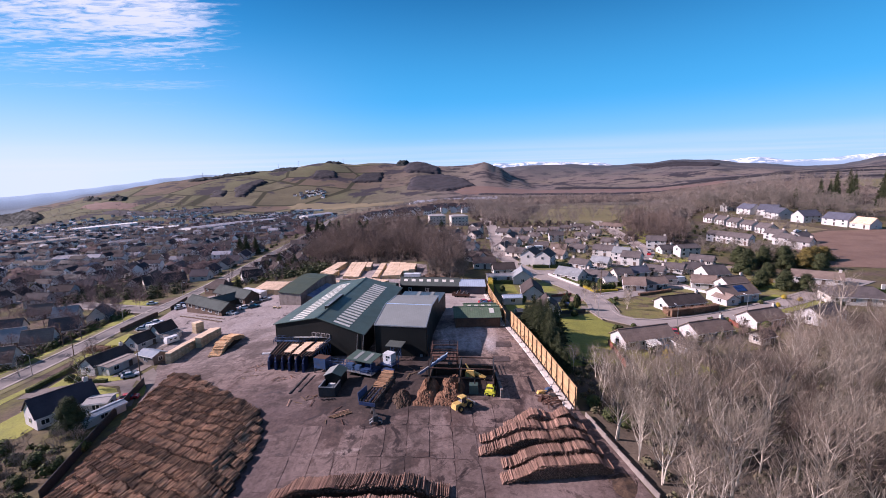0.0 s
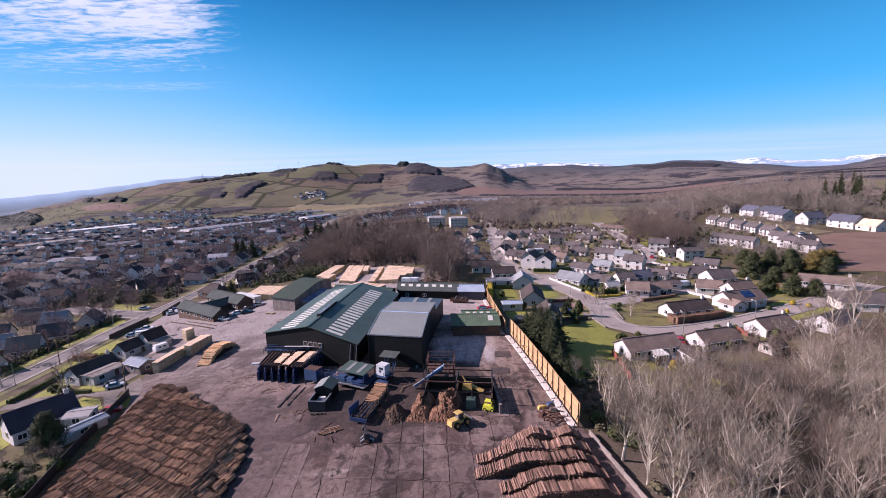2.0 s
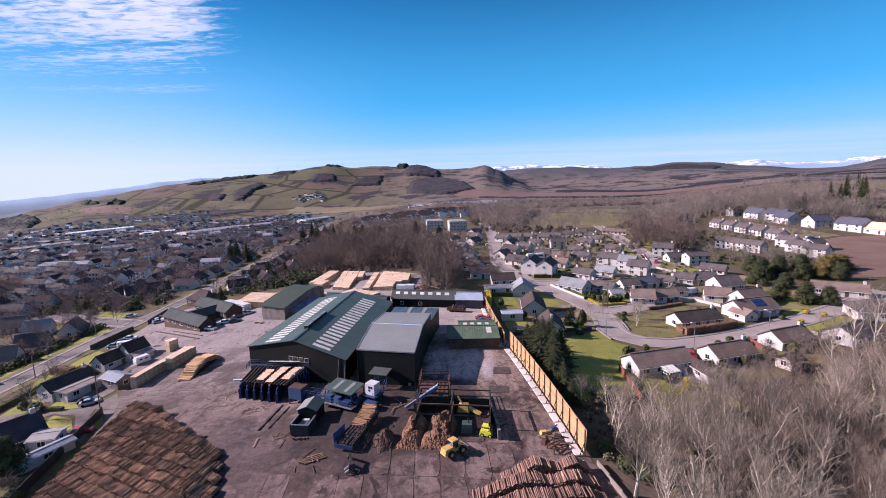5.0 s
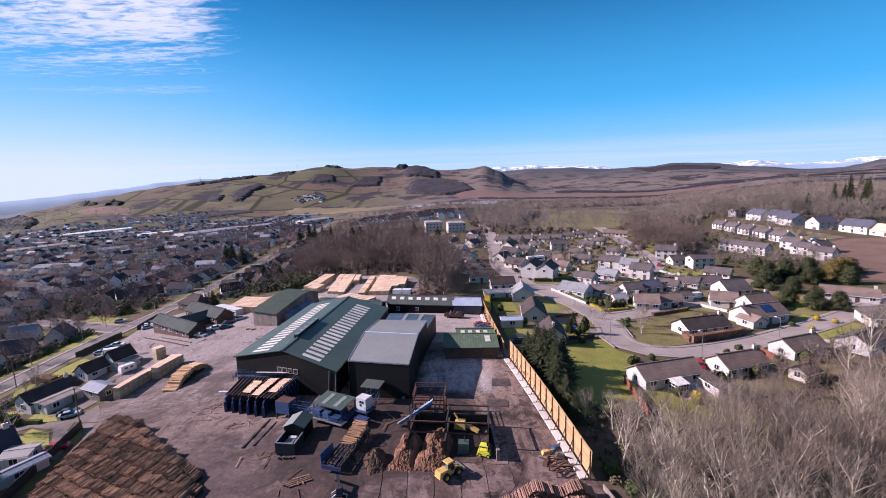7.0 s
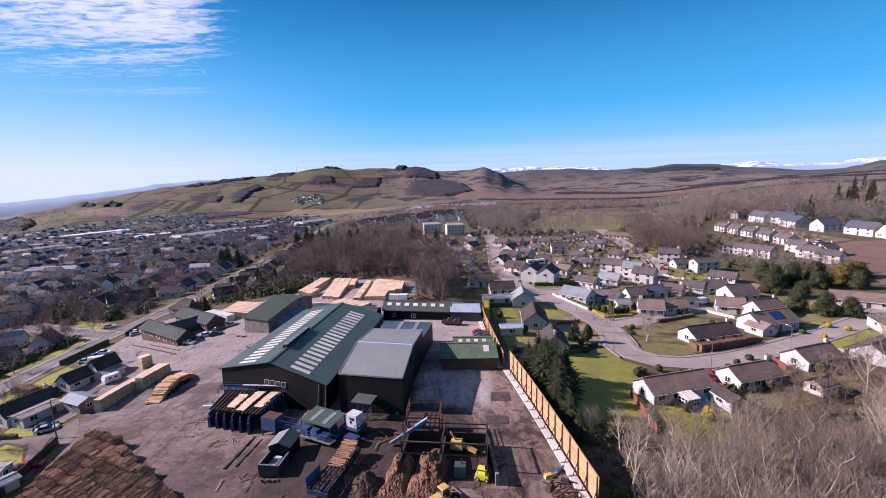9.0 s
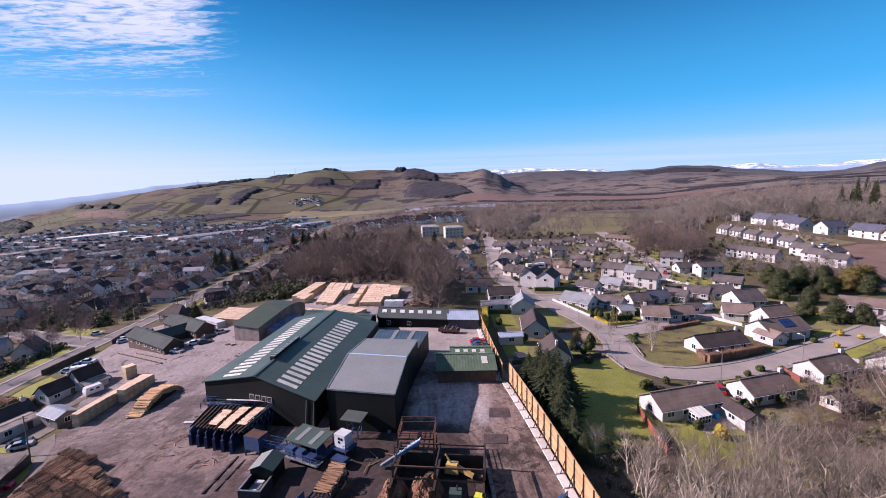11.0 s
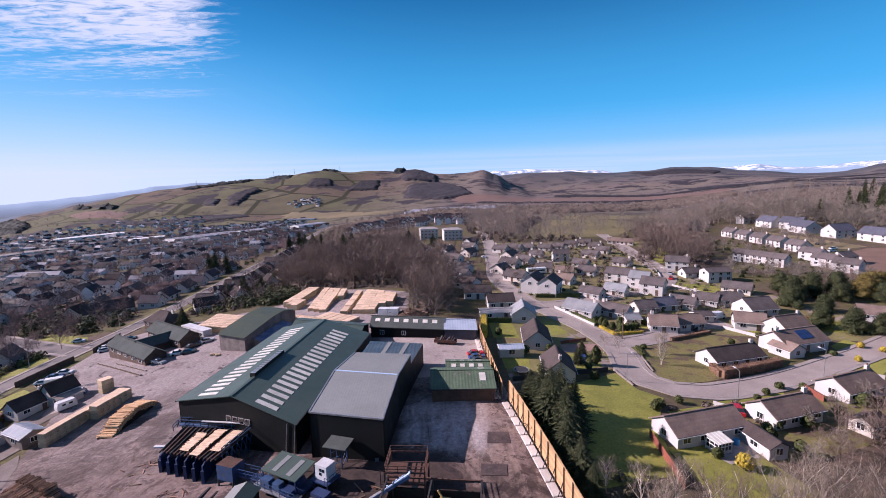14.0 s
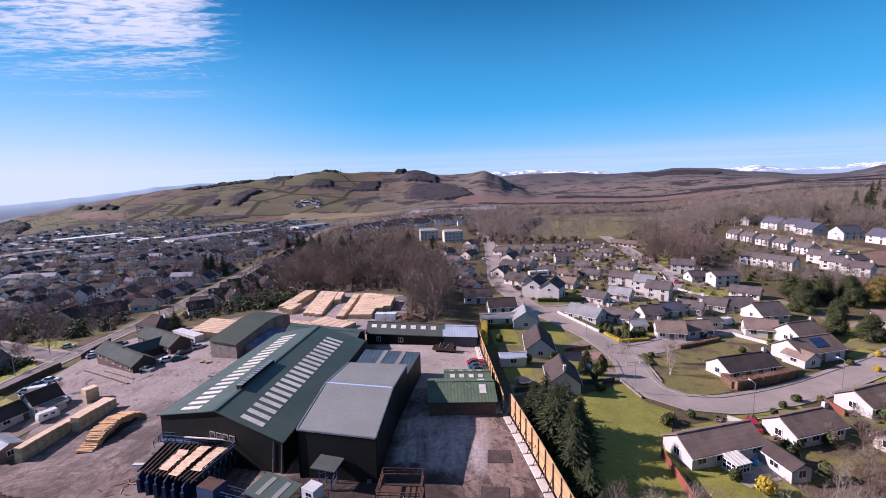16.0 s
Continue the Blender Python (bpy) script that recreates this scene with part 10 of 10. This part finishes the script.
for k, (lb, pts, hi_, st) in enumerate((("soft brown crowns of the wood beyond the estate", [(40, 400), (75, 395), (90, 450), (125, 560), (80, 650), (34, 560)], 6.0, 3.5),
                                        ("soft brown crowns of the valley woods", [(-170, 700), (20, 690), (200, 700), (420, 800), (470, 960), (360, 1060), (60, 1010), (-120, 830)], 7.0, 5.0),
                                        ("soft grey crowns of the wood on the eastern slope", [(262, 500), (300, 400), (330, 360), (380, 360), (430, 450), (450, 560), (400, 640), (330, 620)], 8.0, 4.5),
                                        ("soft brown crowns at the foot of the moor", [(420, 830), (620, 930), (700, 1100), (600, 1180), (430, 1080)], 7.0, 6.0),
                                        ("soft brown crowns beside the terrace", [(150, 350), (185, 345), (235, 420), (300, 490), (296, 530), (220, 465), (160, 385)], 6.5, 3.5))):
    canopy("far_wood", lb, pts, hi_, M_WOODMASS, 360 + k, st, 0.25)
woods("far_wood", "bare trees above the eastern wood", [(262, 500), (300, 390), (330, 350), (380, 350), (430, 450), (450, 560), (400, 640), (330, 620)], 10.0, 3, M_FARTWIG, 1.3, 220, LIGHT)
woods("far_wood", "bare trees above the valley woods", [(-170, 700), (20, 690), (200, 700), (420, 800), (360, 1050), (60, 1010), (-120, 820)], 15.0, 4, M_FARTWIG, 1.2, 380, SPARE)


def tall_conifer(x, y, high, slim, label):
    t_ = plant(SPRUCE[int(abs(x) + abs(y)) % 3], x, y, 1.0, label, "tall hillside conifers", rd, "conifer_tree")
    for c_ in t_.children:
        c_.matrix_basis = Matrix.Diagonal((slim, slim, high / 10.0, 1))


for x, y, h_, w_ in ((293, 352, 26, 1.3), (299, 350, 24, 1.2), (318, 367, 30, 1.3), (322, 358, 27, 1.2), (345, 380, 26, 1.2), (336, 344, 34, 1.7), (342, 340, 36, 1.8), (350, 346, 32, 1.6), (282, 362, 18, 1.1), (402, 449, 24, 1.2),
                     (-118, 395, 17, 1.0), (-112, 402, 19, 1.0), (-106, 398, 16, 1.0), (-150, 330, 15, 1.1), (-140, 318, 17, 1.1), (-136, 324, 14, 1.0), (-86, 372, 16, 0.9)):
    tall_conifer(x, y, h_, w_, "tall dark conifer standing among bare trees")

LEFT_GARDEN = [(-112, 50), (-66.5, 52), (-66, 76), (-80, 80), (-98, 80), (-112, 92)]
woods("garden_thicket", "tangle of bare garden bushes beside the log yard", LEFT_GARDEN, 3.0, 31, M_FARTWIG2, 0.34, 130, TOWN)
woods("garden_shrubs", "dark green shrubs in overgrown gardens", LEFT_GARDEN, 3.2, 32, M_HEDGE, 1.2, 110, BUSH)
woods("roadside_trees", "bare trees between roadside houses", [(-124, 100), (-125, 190), (-200, 215), (-260, 160), (-200, 90)], 7.5, 33, M_TOWNTWIG, 0.7, 170, TOWN)
woods("town_trees", "bare trees among far houses", [(-420, 700), (-900, 560), (-1400, 900), (-1300, 1500), (-700, 1450), (-420, 1050)], 22.0, 34, M_TOWNTWIG, 1.0, 500, SPARE)
UNDER = [tris(blob(480 + k, 150, 0.17, 0.45, 1.0, 0.30, 0.42)) for k in range(3)]
M_UNDER = mat("brown_undergrowth", (0.135, 0.103, 0.088), (0.090, 0.070, 0.060), 0.95, s1=0.1, s2=3.0, grain=0.4, island=0.4, world_space=True)
woods("wood_undergrowth", "brown undergrowth below the leafless wood", MIDWOOD, 3.6, 35, M_UNDER, 1.5, 560, UNDER)
drape("wood_floor", MIDWOOD, 0.12, M_LITTER, "leaf-strewn floor of the leafless wood", "ground", 10.0)
ESTATE = [(34, 195), (60, 205), (98, 215), (104, 250), (110, 310), (44, 330), (34, 240)]
woods("estate_trees", "small bare trees among the estate gardens", ESTATE, 5.5, 36, M_MIDTWIG, 0.40, 150, TOWN)
woods("estate_trees", "small bare trees behind bungalows", [(54, 168), (100, 172), (112, 200), (100, 208), (60, 186)], 5.5, 37, M_FARTWIG2, 0.36, 40, TOWN)
woods("estate_trees", "small bare trees and bushes west of the estate road", [(-4, 215), (26, 196), (28, 260), (30, 340), (0, 340), (-2, 262)], 5.5, 38, M_TOWNTWIG, 0.42, 120, TOWN)
for x, y, k in ((150, 840, 1.0), (165, 850, 1.1), (190, 846, 1.0), (-60, 332, 1.2), (-70, 326, 1.1), (-42, 340, 1.0)):
    plant(SPRUCE[rd.randrange(3)], x, y, k, "dark conifer above the bare wood", "", rd, "conifer_tree")
woods("far_undergrowth", "brown thickets between the bare woods beyond the estate", [(35, 345), (100, 335), (104, 350), (60, 372), (75, 440), (110, 540), (60, 640), (30, 560), (28, 430)], 7.0, 45, M_UNDER, 2.0, 200, BUSH)
woods("far_undergrowth", "brown thickets below the wood beside the terrace", [(104, 255), (116, 250), (122, 236), (134, 246), (146, 266), (158, 300), (160, 335), (140, 335), (128, 300), (118, 290)], 5.0, 46, M_UNDER, 1.6, 120, BUSH)
woods("far_undergrowth", "brown thickets on the eastern slope", [(128, 345), (180, 335), (225, 400), (300, 480), (300, 540), (215, 470), (150, 380)], 7.0, 47, M_UNDER, 2.2, 240, BUSH)
woods("roadside_shrubs", "ragged dark hedge along the far side of the road", [(-133, 104), (-131.6, 150), (-132, 178), (-128.8, 178), (-128, 150), (-129.4, 104)], 2.2, 55, M_HEDGE, 1.5, 90, UNDER)
woods("roadside_undergrowth", "brown garden thickets along the far side of the road", [(-138, 104), (-135, 150), (-136, 178), (-130, 178), (-129, 150), (-130.4, 104)], 2.6, 56, M_UNDER, 1.6, 90, UNDER)
BETWEEN = [(-104, 206), (-70, 214), (-64, 236), (-84, 292), (-88, 345), (-108, 400), (-122, 400), (-108, 300), (-104, 232)]
woods("roadside_trees", "bare garden trees between road and wood", BETWEEN, 5.0, 51, M_TOWNTWIG, 0.75, 110, SPARE)
woods("roadside_shrubs", "dark shrubs and hedges between road and wood", BETWEEN, 4.0, 52, M_HEDGE, 1.7, 150, UNDER)
woods("roadside_evergreens", "dark evergreens beside the wood and the board stacks", [(-86, 218), (-62, 212), (-58, 230), (-70, 242), (-84, 246)], 3.0, 54, M_EVERG, 2.6, 46, UNDER)
woods("roadside_undergrowth", "brown thickets between road and wood", BETWEEN, 3.6, 53, M_UNDER, 1.4, 170, UNDER)

drape("lawn", [(262, 372), (300, 330), (420, 340), (680, 620), (600, 800), (400, 690), (320, 560)], 0.1, M_MEADOW, "olive pasture under the trees of the eastern slope", "meadow", 14.0)
woods("terrace_trees", "bare trees behind the white terraces", [(203, 262), (236, 282), (232, 350), (205, 345)], 7.0, 61, M_GREYWOOD, 0.5, 34, MID)
woods("terrace_trees", "bare trees and bushes below the lower terrace", [(134, 232), (160, 224), (172, 208), (166, 198), (140, 204), (124, 220)], 5.0, 62, M_GREYWOOD, 0.5, 60, MID)
woods("terrace_trees", "bare trees between the two terraces", [(156, 256), (188, 252), (190, 320), (166, 326)], 6.5, 63, M_GREYWOOD, 0.45, 24, MID)
woods("terrace_shrubs", "green and brown bushes below the terraces", [(126, 212), (150, 196), (176, 204), (190, 250), (192, 318), (162, 320), (150, 250)], 4.6, 64, M_HEDGE, 0.9, 110, BUSH)
woods("hill_house_trees", "tall grey trees round the hill houses", [(228, 392), (246, 372), (262, 300), (285, 280), (300, 330), (290, 420), (240, 425)], 7.5, 65, M_GREYWOOD, 1.3, 80, MID)

woods("garden_shrubs", "low shrubs and brown bushes round the bungalows", [(42, 108), (60, 104), (92, 113), (118, 126), (116, 132), (94, 122), (70, 114), (45, 110)], 3.4, 71, M_UNDER, 0.7, 60, BUSH)
woods("garden_scrub", "brown scrub between fence and wood", [(24.2, 71), (27.5, 70), (30.5, 84), (38, 90), (28, 92), (25.6, 84)], 2.0, 75, M_SCRUB, 1.0, 40, UNDER)
woods("garden_thicket", "bare brown thicket between wood and bungalows", [(58, 90), (70, 92), (86, 98), (90, 108), (80, 108), (70, 102), (60, 97)], 3.6, 74, M_MIDTWIG, 0.5, 26, TOWN)
woods("garden_trees", "small bare trees in bungalow gardens", [(40, 92), (58, 90), (96, 108), (120, 128), (98, 120), (60, 101)], 6.0, 72, M_GREYWOOD, 0.42, 26, TOWN)
woods("garden_shrubs", "dark shrubs along the estate gardens", [(46, 168), (100, 174), (118, 190), (118, 225), (98, 212), (50, 190)], 4.4, 73, M_HEDGE, 0.8, 110, BUSH)

woods("far_trees", "bare trees among the streets past the wood", [(-130, 490), (45, 480), (50, 640), (-130, 650)], 11.0, 81, M_TOWNTWIG, 0.7, 90, LIGHT)

woods("town_trees", "purple-brown bare trees between the town streets", [(-128, 240), (-330, 210), (-470, 330), (-600, 560), (-420, 640), (-200, 620), (-140, 480)], 7.5, 93, M_TOWNTWIG, 0.85, 620, SPARE)
TOWNLAND = [(-135, 250), (-330, 215), (-470, 330), (-720, 520), (-1050, 900), (-1080, 1130), (-700, 1230), (-420, 1180), (-250, 820), (-160, 620), (-140, 480)]
canopy("town_gardens", "purple-brown garden trees between the town houses", TOWNLAND, 4.6, M_TOWNMASS, 395, 4.0, 0.2, patchy=0.06)
canopy("far_wood", "soft brown crowns behind the leafless wood", [(-100, 345), (-30, 335), (-14, 370), (-20, 430), (-40, 490), (-115, 490)], 5.5, M_WOODMASS, 380, 3.5, 0.25)
woods("far_wood", "bare trees behind the leafless wood", [(-100, 345), (-30, 335), (-14, 370), (-20, 430), (-40, 490), (-115, 490)], 7.0, 94, M_MIDTWIG, 1.0, 120, LIGHT)
woods("roadside_shrubs", "dark evergreen shrubs beside the side road", [(-205, 216), (-158, 210), (-132, 202), (-126, 212), (-134, 226), (-158, 250), (-192, 256)], 4.2, 96, M_EVERG, 2.8, 90, UNDER)
woods("park_trees", "bare parkland trees on pale grass", [(70, 352), (135, 362), (180, 450), (150, 520), (120, 500), (80, 430)], 13.0, 95, M_FARTWIG, 1.2, 40, LIGHT)
woods("town_conifers", "dark evergreens among the town gardens", [(-125, 215), (-330, 200), (-520, 330), (-620, 640), (-420, 800), (-180, 700), (-140, 480)], 16.0, 91, M_FARPINE, 0.75, 110, PINE)
woods("town_trees", "bare trees along the nearer town streets", [(-125, 225), (-270, 205), (-300, 300), (-190, 420), (-128, 380)], 9.0, 92, M_TOWNTWIG, 0.75, 120, LIGHT)

# solar panels on the brown roof
host = next(o for o in scene.objects if o.parent is None and "solar panels on a" in o.get("label", ""))
rise = math.degrees(math.atan2(0.605, 1.0))
cell = box_mesh("solar_panel", 0.9, 1.3, 0.06, M_SOLAR, 0.0)
for i in range(4):
    for j in range(2):
        piece("solar_panel", cell, host, pose(-0.6 + 0.96 * i, -2.4 + 1.36 * j * math.cos(radians(rise)), 2.82 + (1.38 + 1.36 * j * math.cos(radians(rise))) * 0.605 + 0.21, rise, 0, 0), "dark blue solar panel")

# ---- concrete slabs of the yard ----
def slabs():
    """Cast concrete bays, 3.7 m by 8 m, with open muddy joints."""
    floor = bpy.data.objects["yard"]
    rd2 = random.Random(21)
    n, m = 3, 5
    for i in range(11):
        for j in range(-1, 3):
            x0 = -29.0 + 3.72 * i
            cx_, cy_ = x0 + 1.86, 65.8 - 0.16 * (x0 + 25.0) + 8.0 * (j + 0.5)
            if not inside_slab(cx_, cy_) or rd2.random() < 0.06:
                continue
            g = rd2.uniform(0.03, 0.09)
            drop = rd2.uniform(-0.02, 0.02)
            s = Shape()
            for q in range(m + 1):
                for r in range(n + 1):
                    x = x0 + g + (3.72 - 2 * g) * r / n
                    y = 65.8 - 0.16 * (x + 25.0) + 8.0 * j + g + (8.0 - 2 * g) * q / m
                    x -= 0.03 * (y - 66.0)
                    if q in (0, m) and r in (0, n):
                        x, y = x + (1 if r == 0 else -1) * rd2.uniform(0.0, 0.35), y + (1 if q == 0 else -1) * rd2.uniform(0.0, 0.35)
                    elif q in (0, m) or r in (0, n):
                        x, y = x + rd2.uniform(-0.02, 0.02), y + rd2.uniform(-0.04, 0.04)
                    s.v.append((x, y, ground(x, y) + 0.11 + drop))
            for q in range(m):
                for r in range(n):
                    k = q * (n + 1) + r
                    s.f.append((k, k + 1, k + n + 2, k + n + 1))
            rim = [r for r in range(n)] + [n + (n + 1) * q for q in range(m)] + [m * (n + 1) + n - r for r in range(n)] + [(m - q) * (n + 1) for q in range(m)]
            b = len(s.v)
            s.v += [(s.v[k][0], s.v[k][1], s.v[k][2] - 0.14) for k in rim]
            for k in range(len(rim)):
                e_ = (k + 1) % len(rim)
                s.f.append((rim[k], b + k, b + e_, rim[e_]))
            s.s = [0] * len(s.f)
            part("slab", s, M_SLAB, floor)


def inside_slab(x, y):
    return -31.0 < x < 12.0 and 56 < y < 86 and not (x < -18 and y > 76) and not (x > 5 and y < 70) and not (x < 1 and y > 76)


slabs()
